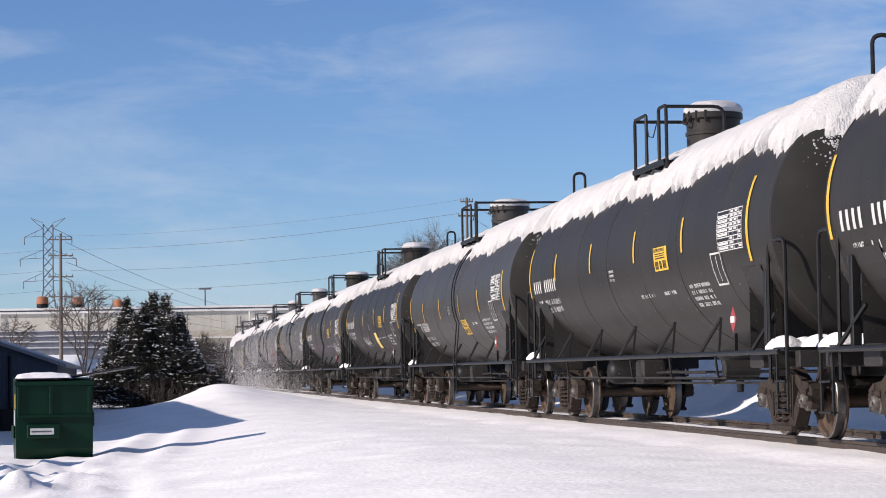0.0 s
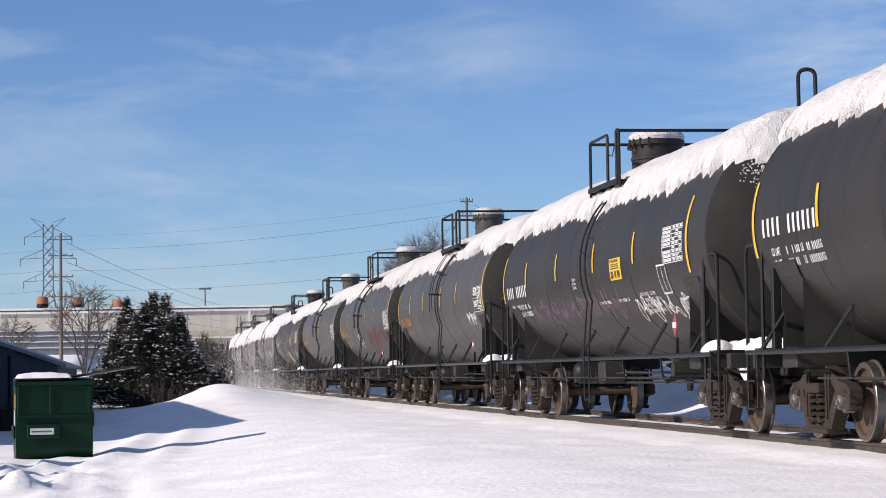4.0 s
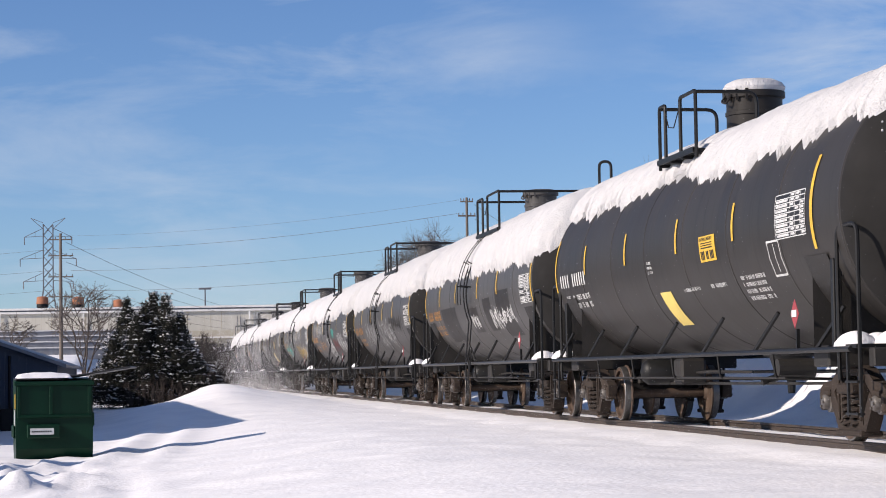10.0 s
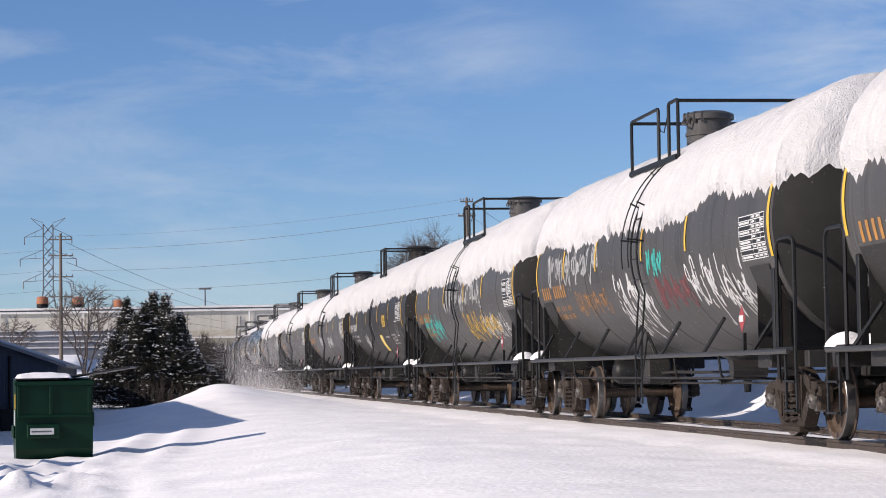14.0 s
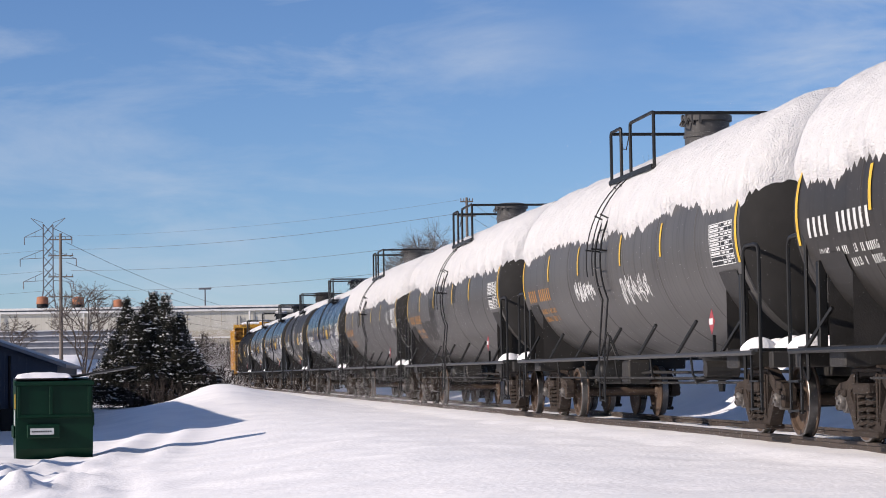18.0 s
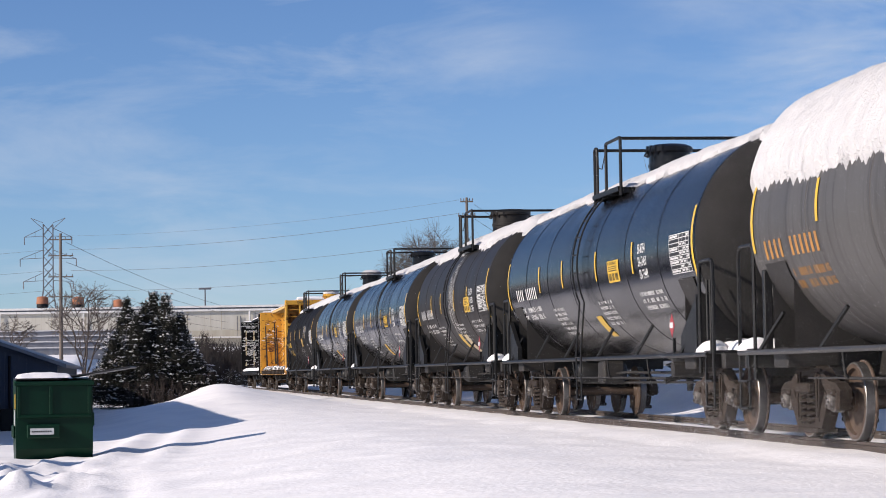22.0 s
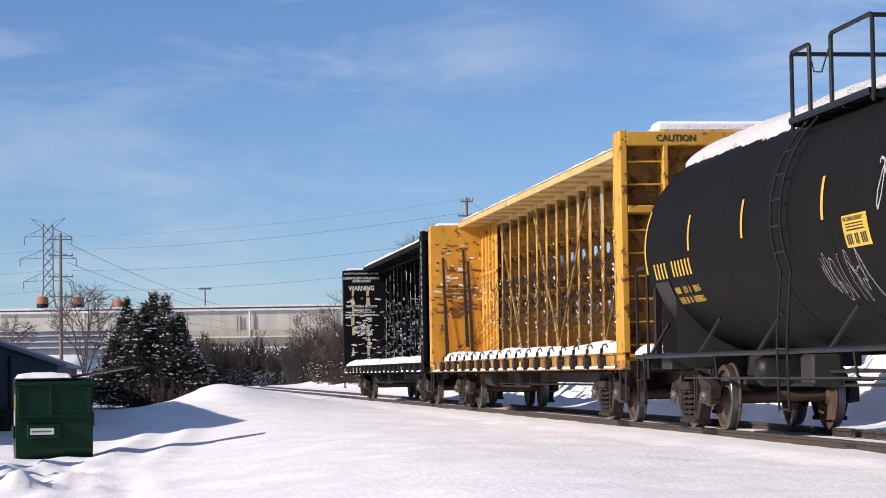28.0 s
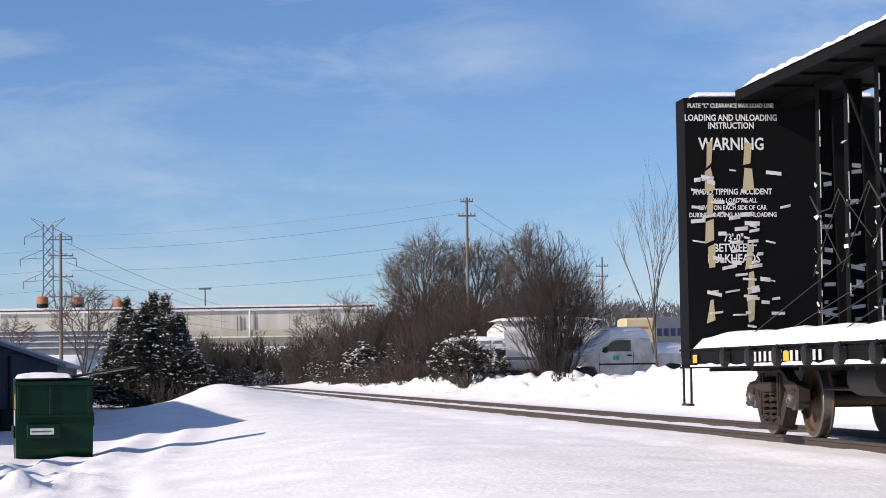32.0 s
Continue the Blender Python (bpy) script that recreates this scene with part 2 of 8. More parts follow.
DEAD_LEAF = material("dry_brown_leaves", (0.070, 0.044, 0.034), 0.9, dark=(0.036, 0.024, 0.019), scale=4)
SILVER = material("silver_car_paint", (0.56, 0.55, 0.54), 0.4, metal=0.1, dark=(0.20, 0.195, 0.185), scale=1.5, coat=0.4)
CAMPER = material("white_camper_siding", (0.68, 0.67, 0.64), 0.5, dark=(0.55, 0.54, 0.51), scale=1.2)
GLASS_DARK = material("dark_window_glass", (0.012, 0.014, 0.016), 0.08, scale=2, coat=0.5)
RUBBER = material("tyre_rubber", (0.02, 0.02, 0.02), 0.85, scale=8, bump=0.2)
CHROME = material("dull_chrome", (0.5, 0.5, 0.5), 0.25, metal=1.0, scale=5)
TRAILER_GREY = material("grey_trailer_side", (0.17, 0.18, 0.21), 0.5, dark=(0.13, 0.14, 0.17), scale=1)
LOGO_BLUE = material("navy_sign_paint", (0.02, 0.03, 0.10), 0.5, scale=3)
CREAM_BOX = material("cream_box_paint", (0.60, 0.50, 0.30), 0.55, dark=(0.5, 0.41, 0.25), scale=1)
FAR_HILL = material("far_wooded_hill", (0.13, 0.125, 0.13), 1.0, dark=(0.085, 0.08, 0.082), scale=0.25)


# ---- mesh helpers ----
class Geo:
    """A growing list of vertices and faces; faces carry a material slot."""

    def __init__(self):
        self.v, self.f, self.m, self.slot = [], [], [], 0

    def add(self, vs, fs):
        k = len(self.v)
        self.v += [tuple(p) for p in vs]
        self.f += [tuple(k + i for i in q) for q in fs]
        self.m += [self.slot] * len(fs)
        return self

    def box(self, x0, x1, y0, y1, z0, z1, m=None, bevel=0.0):
        b = min(bevel, (x1 - x0) / 2.2, (y1 - y0) / 2.2, (z1 - z0) / 2.2)
        if b <= 0:
            vs = [(x, y, z) for z in (z0, z1) for y in (y0, y1) for x in (x0, x1)]
            fs = [(0, 2, 3, 1), (4, 5, 7, 6), (0, 1, 5, 4), (2, 6, 7, 3), (0, 4, 6, 2), (1, 3, 7, 5)]
        else:
            vs, fs = [], []
            for z, i in ((z0, b), (z0 + b, 0), (z1 - b, 0), (z1, b)):
                xa, xb, ya, yb = x0 + i, x1 - i, y0 + i, y1 - i
                c = b if i == 0 else 0.0
                vs += [(xa + c, ya, z), (xb - c, ya, z), (xb, ya + c, z), (xb, yb - c, z), (xb - c, yb, z), (xa + c, yb, z), (xa, yb - c, z), (xa, ya + c, z)]
            for r in range(3):
                for i in range(8):
                    fs.append((r * 8 + i, r * 8 + (i + 1) % 8, r * 8 + 8 + (i + 1) % 8, r * 8 + 8 + i))
            fs += [tuple(range(7, -1, -1)), tuple(range(24, 32))]
        if m is not None:
            vs = [m @ Vector(p) for p in vs]
        return self.add(vs, fs)

    def tube(self, p, q, r, r2=None, n=8, caps=True):
        p, q = Vector(p), Vector(q)
        r2 = r if r2 is None else r2
        d = (q - p).normalized()
        a = d.orthogonal().normalized()
        b = d.cross(a)
        ring = [(math.cos(2 * math.pi * i / n), math.sin(2 * math.pi * i / n)) for i in range(n)]
        vs = [p + (a * c + b * s) * r for c, s in ring] + [q + (a * c + b * s) * r2 for c, s in ring]
        fs = [(i, (i + 1) % n, n + (i + 1) % n, n + i) for i in range(n)]
        if caps:
            fs += [tuple(range(n - 1, -1, -1)), tuple(range(n, 2 * n))]
        return self.add(vs, fs)

    def path(self, pts, r, n=8, bend=0.0):
        """A bent pipe through pts; corners rounded by bend."""
        pts = [Vector(p) for p in pts]
        if bend:
            out = [pts[0]]
            for a, b, c in zip(pts, pts[1:], pts[2:]):
                u, w = b + (a - b).normalized() * bend, b + (c - b).normalized() * bend
                out += [u.lerp(b, t).lerp(b.lerp(w, t), t) for t in (0, 0.25, 0.5, 0.75, 1)]
            pts = out + [pts[-1]]
        rings, vs, fs = [], [], []
        side = None
        for i, p in enumerate(pts):
            d = (pts[min(i + 1, len(pts) - 1)] - pts[max(i - 1, 0)]).normalized()
            side = d.orthogonal() if side is None else side - d * side.dot(d)
            side.normalize()
            up = d.cross(side)
            vs += [p + (side * math.cos(2 * math.pi * k / n) + up * math.sin(2 * math.pi * k / n)) * r for k in range(n)]
        for i in range(len(pts) - 1):
            fs += [(i * n + k, i * n + (k + 1) % n, (i + 1) * n + (k + 1) % n, (i + 1) * n + k) for k in range(n)]
        fs += [tuple(range(n - 1, -1, -1)), tuple(range((len(pts) - 1) * n, len(pts) * n))]
        return self.add(vs, fs)

    def lathe(self, prof, n, axis="x", m=None, caps=True):
        """prof: (along, radius); turned about the axis."""
        vs, fs = [], []
        for a, r in prof:
            for i in range(n):
                c, s = r * math.cos(2 * math.pi * i / n), r * math.sin(2 * math.pi * i / n)
                vs.append({"x": (a, c, s), "y": (s, a, c), "z": (c, s, a)}[axis])
        for j in range(len(prof) - 1):
            fs += [(j * n + i, j * n + (i + 1) % n, (j + 1) * n + (i + 1) % n, (j + 1) * n + i) for i in range(n)]
        if caps:
            fs += [tuple(range(n - 1, -1, -1)), tuple(range((len(prof) - 1) * n, len(prof) * n))]
        if m is not None:
            vs = [m @ Vector(p) for p in vs]
        return self.add(vs, fs)

    def sheet(self, nu, nv, fn):
        vs = [fn(i / nu, j / nv) for i in range(nu + 1) for j in range(nv + 1)]
        fs = [(i * (nv + 1) + j, (i + 1) * (nv + 1) + j, (i + 1) * (nv + 1) + j + 1, i * (nv + 1) + j + 1) for i in range(nu) for j in range(nv)]
        return self.add(vs, fs)

    def plate(self, outline, y0, y1):
        """A flat outline of (x, z) given a thickness along y."""
        n = len(outline)
        vs = [(x, y0, z) for x, z in outline] + [(x, y1, z) for x, z in outline]
        fs = [tuple(range(n)), tuple(range(2 * n - 1, n - 1, -1))] + [(i, n + i, n + (i + 1) % n, (i + 1) % n) for i in range(n)]
        return self.add(vs, fs)

    def mesh(self, name, mats, smooth=False):
        me = bpy.data.meshes.new(name)
        me.from_pydata(self.v, [], self.f)
        for mt in mats if isinstance(mats, (list, tuple)) else [mats]:
            me.materials.append(mt)
        if any(self.m):
            me.polygons.foreach_set("material_index", self.m)
        bm = bmesh.new()
        bm.from_mesh(me)
        bmesh.ops.recalc_face_normals(bm, faces=bm.faces)
        if smooth:
            for fc in bm.faces:
                fc.smooth = True
            for e in bm.edges:
                if len(e.link_faces) == 2 and e.calc_face_angle(0) > 0.7:
                    e.smooth = False
        bm.to_mesh(me)
        bm.free()
        return me


KEPT = {}


def kept(key, build):
    """The mesh of that key, built once and shared by alike pieces."""
    if key not in KEPT:
        KEPT[key] = build()
    return KEPT[key]


def part(name, me, parent, m=None, label=""):
    """One mesh object under a thing or a part."""
    ob = new(name, me)
    ob.parent = parent
    if m is not None:
        ob.matrix_basis = m
    if label:
        tagged(ob, label)
    return ob


def thing(name, label, category, m=None, group="", kind="", me=None):
    ob = new(name, me)
    if m is not None:
        ob.matrix_basis = m
    return tagged(ob, label, category, group, kind)


def text_mesh(key, body, size, mat, align="CENTER", width=1.0):
    def build():
        cu = bpy.data.curves.new("lettering", "FONT")
        cu.body, cu.size, cu.align_x, cu.align_y, cu.extrude, cu.offset = body, size, align, "CENTER", 0.002, size * 0.018
        cu.resolution_u = 2
        tmp = bpy.data.objects.new("lettering", cu)
        me = bpy.data.meshes.new_from_object(tmp)
        for v in me.vertices:
            v.co.x *= width
        bpy.data.objects.remove(tmp)
        me.materials.clear()
        me.materials.append(mat)
        return me
    return kept(("text", key), build)


def smooth01(a, b, x):
    t = min(max((x - a) / (b - a), 0.0), 1.0)
    return t * t * (3 - 2 * t)


# ---- ground ----
def track_bend(x):
    """How far the track swings aside beyond the straight."""
    u = min(x + 172, 0.0)
    return u * u / 390


def ground_z(x, y):
    z = -0.66 + 0.50 * smooth01(-10.2, -4.6, y)
    # the yard rises towards the shed and the works
    z += 0.35 * smooth01(-45, -95, x) * smooth01(-3.5, -8.0, y)
    z += 1.5 * smooth01(-82, -125, x) * smooth01(-8.0, -11.5, y)
    # ploughed heap beside the track, and the ridge that runs on from it
    w = (y + 6.2) / 1.3
    z += 0.66 * math.exp(-((x + 76) / 11.0) ** 2) * (math.exp(-w * w) if w < 0 else 0.55 * math.exp(-w * w) + 0.45 * math.exp(-w * w / 5))
    z += 0.34 * math.exp(-((x + 68) / 9.0) ** 2 - ((y + 8.6) / 1.4) ** 2)
    z += 0.24 * math.exp(-((x + 92) / 24.0) ** 2 - ((y + 4.0) / 1.3) ** 2)
    # three unseen piles added to cast shadows, then ploughed clods near the dumpster
    for cx, cy, h, sx, sy in ((-39.6, -12.55, 1.5, 1.3, 0.40), (-36.2, -12.15, 1.1, 0.9, 0.32), (-33.4, -11.95, 1.0, 0.7, 0.30), (-38.0, -11.2, 0.16, 1.3, 0.20), (-35.0, -11.0, 0.20, 1.2, 0.16), (-40.4, -10.6, 0.12, 1.6, 0.14), (-37.0, -10.3, 0.10, 1.2, 0.10), (-32.4, -10.7, 0.24, 0.9, 0.18)):
        z += h * math.exp(-((x - cx) / sx) ** 2 - ((y - cy) / sy) ** 2)
    # ruts left by wheels
    z += 0.09 * math.exp(-((y + 9.3 + 0.06 * (x + 45)) / 0.35) ** 2) * smooth01(-34, -42, x) * smooth01(-66, -55, x)
    z += 0.07 * math.exp(-((y + 8.3 + 0.06 * (x + 45)) / 0.30) ** 2) * smooth01(-34, -42, x) * smooth01(-70, -58, x)
    off = y - track_bend(x)
    z = z + (-0.115 - z) * (smooth01(-2.1, -1.35, off) if off < 2 else 1)
    # bank beyond the track and the yard behind it
    bank = 0.42 * smooth01(2.2, 5.0, off) + 0.26 * math.exp(-((off - 5.0) / 0.9) ** 2)
    bank += 0.62 * smooth01(-64, -50, x) * smooth01(2.6, 5.6, off) * smooth01(30, 12, off)
    z += bank * (0.55 + 0.45 * smooth01(-125, -95, x))
    # slope up to the works and the far country, left low along the track
    rise = 5.0 * smooth01(-150 - 100 * smooth01(-14, -9, y), -268, x) + 9.0 * smooth01(-420, -1600, x)
    z += rise * (1 - (1 - smooth01(4, 13, abs(off))) * smooth01(-262, -235, x))
    return z


def ground_relief(x, y):
    p = Vector((x, y, 0))
    r = 0.035 * noise.noise(p * 0.55) + 0.02 * noise.noise(p * 1.7)
    near = smooth01(-48, -38, x) * smooth01(-8.2, -9.6, y)
    r += near * (0.10 * noise.noise(Vector((x * 0.42, y * 1.7, 3))) + 0.06 * noise.noise(Vector((x * 1.2, y * 4, 7))))
    if 2.4 < y < 9 and x > -120:
        r += 0.22 * noise.noise(p * 0.9) * smooth01(2.4, 4, y) + (0.30 * noise.noise(p * 2.4) + 0.16 * noise.noise(p * 5.1)) * smooth01(2.8, 4.2, y) * smooth01(8, 6, y)
    if -1.9 < y < 1.9:
        r = 0.022 * noise.noise(Vector((x * 0.9, y * 3, 1))) + 0.01
    return r


def steps(lo, hi, near_lo, near_hi, fine, grow=1.22):
    xs, x, d = [], near_lo, fine
    while x < near_hi:
        xs.append(x)
        x += fine
    x, d = near_hi, fine
    while x < hi:
        xs.append(x)
        d *= grow
        x += d
    xs.append(hi)
    x, d = near_lo, fine
    while x > lo:
        d *= grow
        x -= d
        xs.insert(0, max(x, lo))
    return xs


def build_ground():
    xs = steps(-2400, 400, -112, 6, 0.45, 1.16)
    ys = steps(-1500, 1500, -14, 10, 0.16, 1.25)
    g, ny = Geo(), len(ys)
    g.v = [(x, y, ground_z(x, y) + ground_relief(x, y)) for x in xs for y in ys]
    g.f = [(i * ny + j, (i + 1) * ny + j, (i + 1) * ny + j + 1, i * ny + j + 1) for i in range(len(xs) - 1) for j in range(ny - 1)]
    g.m = [0] * len(g.f)
    me = bpy.data.meshes.new("ground")
    me.from_pydata(g.v, [], g.f)
    me.materials.append(SNOW)
    me.polygons.foreach_set("use_smooth", [True] * len(g.f))
    return tagged(new("ground", me), "snow-covered ground with ploughed heaps beside the track", "ground", kind="structure")


build_ground()


def build_track():
    track = thing("railway_track", "single railway track with two rusty rails half buried in snow", "track", kind="structure")
    for y in (-0.7525, 0.7525):
        def rail():
            g = Geo()
            prof = [(-0.075, -0.18), (0.075, -0.18), (0.075, -0.165), (0.012, -0.14), (0.012, -0.045), (0.036, -0.035), (0.036, -0.008), (0.028, -0.001), (-0.028, -0.001), (-0.036, -0.008), (-0.036, -0.035), (-0.012, -0.045), (-0.012, -0.14), (-0.075, -0.165)]
            n = len(prof)
            xs = [60, 0, -60, -120, -165] + [-172 - 4 * k for k in range(32)]
            g.v = [(x, track_bend(x) + py, pz) for x in xs for py, pz in prof]
            g.f = [(r * n + i, r * n + (i + 1) % n, (r + 1) * n + (i + 1) % n, (r + 1) * n + i) for r in range(len(xs) - 1) for i in range(n)]
            g.m = [1 if i == 7 else 0 for r in range(len(xs) - 1) for i in range(n)]
            return g.mesh("rail", [RAIL_STEEL, RAIL_TOP])
        part("rail", kept("rail", rail), track, pose(0, y, 0))
    rnd = random.Random(4)
    for k in range(170):
        me = kept("tie", lambda: Geo().box(-0.11, 0.11, -1.3, 1.3, -0.17, 0.0, bevel=0.012).mesh("tie", TIE))
        part("tie", me, track, pose(-5 - k * 0.53, rnd.uniform(-0.04, 0.04), -0.148 + rnd.uniform(-0.012, 0.012), 0, 0, rnd.uniform(-0.6, 0.6)))


build_track()


# ---- the train ----
R_TANK, Z_TANK, HEAD = 1.52, 2.60, 0.75
WHEEL_R = 0.457


def train_way(t):
    """How far the train has rolled at t seconds, from where it is at 16 s."""
    u = (t - 16) / 10
    return 13.4618 * (t - 16) - 0.521 * u ** 2 - 0.899 * u ** 3 - 0.076 * u ** 4 + 0.0474 * u ** 5


def on_track(s):
    """The pose of a car whose middle has come to s along the track."""
    return pose(s, track_bend(s), 0, 0, 0, math.degrees(math.atan2(track_bend(s + 7) - track_bend(s - 7), 14)))


def wheelset_mesh():
    g = Geo()
    for s in (-1, 1):
        prof = [(0.835, 0.06), (0.835, 0.115), (0.80, 0.125), (0.765, 0.20), (0.755, 0.33), (0.775, 0.375), (0.82, 0.385), (0.82, 0.452)]
        g.slot = 0
        g.lathe([(s * a, r) for a, r in prof[:7]] + [(s * 0.82, 0.436)], 40, "y", caps=False)
        g.slot = 1
        g.lathe([(s * 0.82, 0.436), (s * 0.82, 0.448), (s * 0.813, 0.455), (s * 0.715, 0.458)], 40, "y", caps=False)
        g.slot = 0
        g.lathe([(s * 0.715, 0.458), (s * 0.70, 0.482), (s * 0.682, 0.480), (s * 0.675, 0.46), (s * 0.675, 0.37), (s * 0.70, 0.33), (s * 0.69, 0.14), (s * 0.64, 0.10)], 40, "y", caps=False)
    g.tube((0, -1.08, 0), (0, 1.08, 0), 0.075, n=14)
    return g.mesh("wheelset", [WHEEL_IRON, TREAD], True)


def side_frame_mesh():
    """A cast side frame: arched top, sloping arms, a window for the springs and two for the brake gear."""
    g = Geo()
    y0, y1 = -1.07, -0.93
    top = [(-1.16, 0.45), (-1.17, 0.60), (-1.02, 0.675), (-0.74, 0.70), (-0.46, 0.84), (-0.26, 0.88), (0.26, 0.88), (0.46, 0.84), (0.74, 0.70), (1.02, 0.675), (1.17, 0.60), (1.16, 0.45), (1.03, 0.43), (0.98, 0.55), (0.79, 0.56), (0.75, 0.50), (0.44, 0.70), (0.22, 0.755), (-0.22, 0.755), (-0.44, 0.70), (-0.75, 0.50), (-0.79, 0.56), (-0.98, 0.55), (-1.03, 0.43)]
    g.plate(top, y0, y1)
    low = [(-0.77, 0.50), (-0.62, 0.58), (-0.36, 0.27), (0.36, 0.27), (0.62, 0.58), (0.77, 0.50), (0.48, 0.15), (0.34, 0.10), (-0.34, 0.10), (-0.48, 0.15)]
    g.plate(low, y0 - 0.01, y1 + 0.01)
    for sx in (-1, 1):
        # the columns beside the springs lean in and carry a rib
        g.plate([(sx * 0.30, 0.25), (sx * 0.41, 0.22), (sx * 0.47, 0.76), (sx * 0.31, 0.80)], y0 - 0.02, y1 + 0.02)
        g.box(*sorted((sx * 0.36, sx * 0.40)), y0 - 0.045, y0 - 0.018, 0.26, 0.78, bevel=0.01)
        g.box(*sorted((sx * 0.76, sx * 1.02)), y0 - 0.03, y1 + 0.03, 0.52, 0.60, bevel=0.015)
        g.box(*sorted((sx * 1.02, sx * 1.14)), y0 - 0.02, y1 + 0.02, 0.36, 0.58, bevel=0.02)
    g.box(-0.44, 0.44, y0 - 0.06, y1 + 0.06, 0.085, 0.15, bevel=0.015)
    g.box(-0.27, 0.27, y0 - 0.10, y1 + 0.06, 0.555, 0.675, bevel=0.02)
    g.box(-0.50, 0.50, y0 - 0.025, y0 - 0.001, 0.80, 0.845, bevel=0.01)
    return g.mesh("side_frame", TRUCK_IRON)


def bearing_mesh():
    g = Geo().lathe([(-1.135, 0.03), (-1.135, 0.07), (-1.12, 0.085), (-1.07, 0.09), (-1.06, 0.12), (-0.95, 0.125), (-0.93, 0.09)], 16, "y")
    for k in range(3):
        a = k * 2.094
        g.tube((0.055 * math.cos(a), -1.135, 0.055 * math.sin(a)), (0.055 * math.cos(a), -1.155, 0.055 * math.sin(a)), 0.016, n=6)
    return g.mesh("bearing_cap", BEARING, True)


def spring_mesh():
    g = Geo()
    pts = [(0.088 * math.cos(a), 0.088 * math.sin(a), 0.165 + 0.385 * a / (2 * math.pi * 5)) for a in [k * math.pi / 6 for k in range(61)]]
    return g.path(pts, 0.021, 6).mesh("spring", TRUCK_IRON, True)


def bolster_mesh():
    g = Geo().box(-0.2, 0.2, -1.06, 1.06, 0.42, 0.66, bevel=0.03)
    g.box(-0.30, 0.30, -0.35, 0.35, 0.60, 0.74, bevel=0.03)
    for s in (-1, 1):
        g.tube((s * 0.42, -0.85, 0.40), (s * 0.42, 0.85, 0.40), 0.045, n=8)
        for y in (-0.75, 0.75):
            g.box(s * 0.42 - 0.04, s * 0.42 + 0.04, y - 0.06, y + 0.06, 0.28, 0.56, bevel=0.01)
    return g.mesh("truck", STEEL)


WHEELSETS = []


def truck(car, x):
    """A four-wheeled truck under a car, at x along it."""
    tr = part("truck", kept("bolster", bolster_mesh), car, pose(x, 0, 0), "rusty cast-iron truck with coil springs")
    fr = kept("side_frame", side_frame_mesh)
    for s in (0, 180):
        part("side_frame", fr, tr, pose(0, 0, 0, 0, 0, s))
        for dx in (-0.14, 0.14):
            part("spring", kept("spring", spring_mesh), tr, pose(dx, -1.04 if s == 0 else 1.04, 0))
        for dx in (-0.889, 0.889):
            part("bearing_cap", kept("bearing", bearing_mesh), tr, pose(dx, 0, WHEEL_R, 0, 0, s))
    for dx in (-0.889, 0.889):
        w = part("wheelset", kept("wheelset", wheelset_mesh), tr, pose(dx, 0, WHEEL_R), "steel wheels with bright worn treads")
        WHEELSETS.append((w, dx))
    return tr


def shell_r(x, lc):
    e = abs(x) - lc
    return R_TANK if e <= 0 else R_TANK * math.sqrt(max(1 - (e / HEAD) ** 2, 0.0))


def shell_mesh(lc, mat):
    g, prof = Geo(), []
    hs = [HEAD * math.sin(k * math.pi / 2 / 9) for k in range(9, 0, -1)]
    prof += [(-lc - h, max(shell_r(lc + h, lc), 0.01)) for h in hs]
    seams = [-lc + 0.02] + [-lc + 2 * lc * k / 7 for k in range(1, 7)] + [lc - 0.02]
    for s in seams:
        prof += [(s - 0.05, R_TANK), (s - 0.012, R_TANK), (s - 0.005, R_TANK + 0.006), (s + 0.005, R_TANK + 0.006), (s + 0.012, R_TANK), (s + 0.05, R_TANK)]
    prof += [(lc + h, max(shell_r(lc + h, lc), 0.01)) for h in reversed(hs)]
    g.lathe(prof, 72, "x", pose(0, 0, Z_TANK))
    # the heads take a darker colour than the shell
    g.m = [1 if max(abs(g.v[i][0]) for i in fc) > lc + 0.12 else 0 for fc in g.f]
    me = g.mesh("tank_shell", [mat, HEAD_DARK], True)
    for e in me.edges:
        e.use_edge_sharp = False
    return me


def on_tank(x, a, lift=0.0, lc=7.85):
    """A place on the tank's near side: a is the angle from the top."""
    r = shell_r(x, lc) + lift
    return Vector((x, -r * math.sin(a), Z_TANK + r * math.cos(a)))


def band_mesh(x0, x1, a0, a1, mat, lift=0.004, n=8, lc=7.85):
    g = Geo()
    nx = max(1, int((x1 - x0) / 0.3))
    g.sheet(nx, n, lambda u, v: on_tank(x0 + (x1 - x0) * u, a0 + (a1 - a0) * v, lift, lc))
    return g.mesh("band", mat, True)


def angle_at(z):
    return math.acos(max(-1, min(1, (z - Z_TANK) / R_TANK)))


def patch(name, car, x0, x1, z0, z1, mat, label="", lift=0.004, lean=0.0):
    """A painted or glued patch that follows the tank's side."""
    a0, a1 = angle_at(z1), angle_at(z0)
    g = Geo()
    g.sheet(max(1, int((x1 - x0) / 0.25)), 6, lambda u, v: on_tank(x0 + (x1 - x0) * u + lean * v, a0 + (a1 - a0) * v, lift))
    return part(name, g.mesh(name, mat, True), car, label=label)


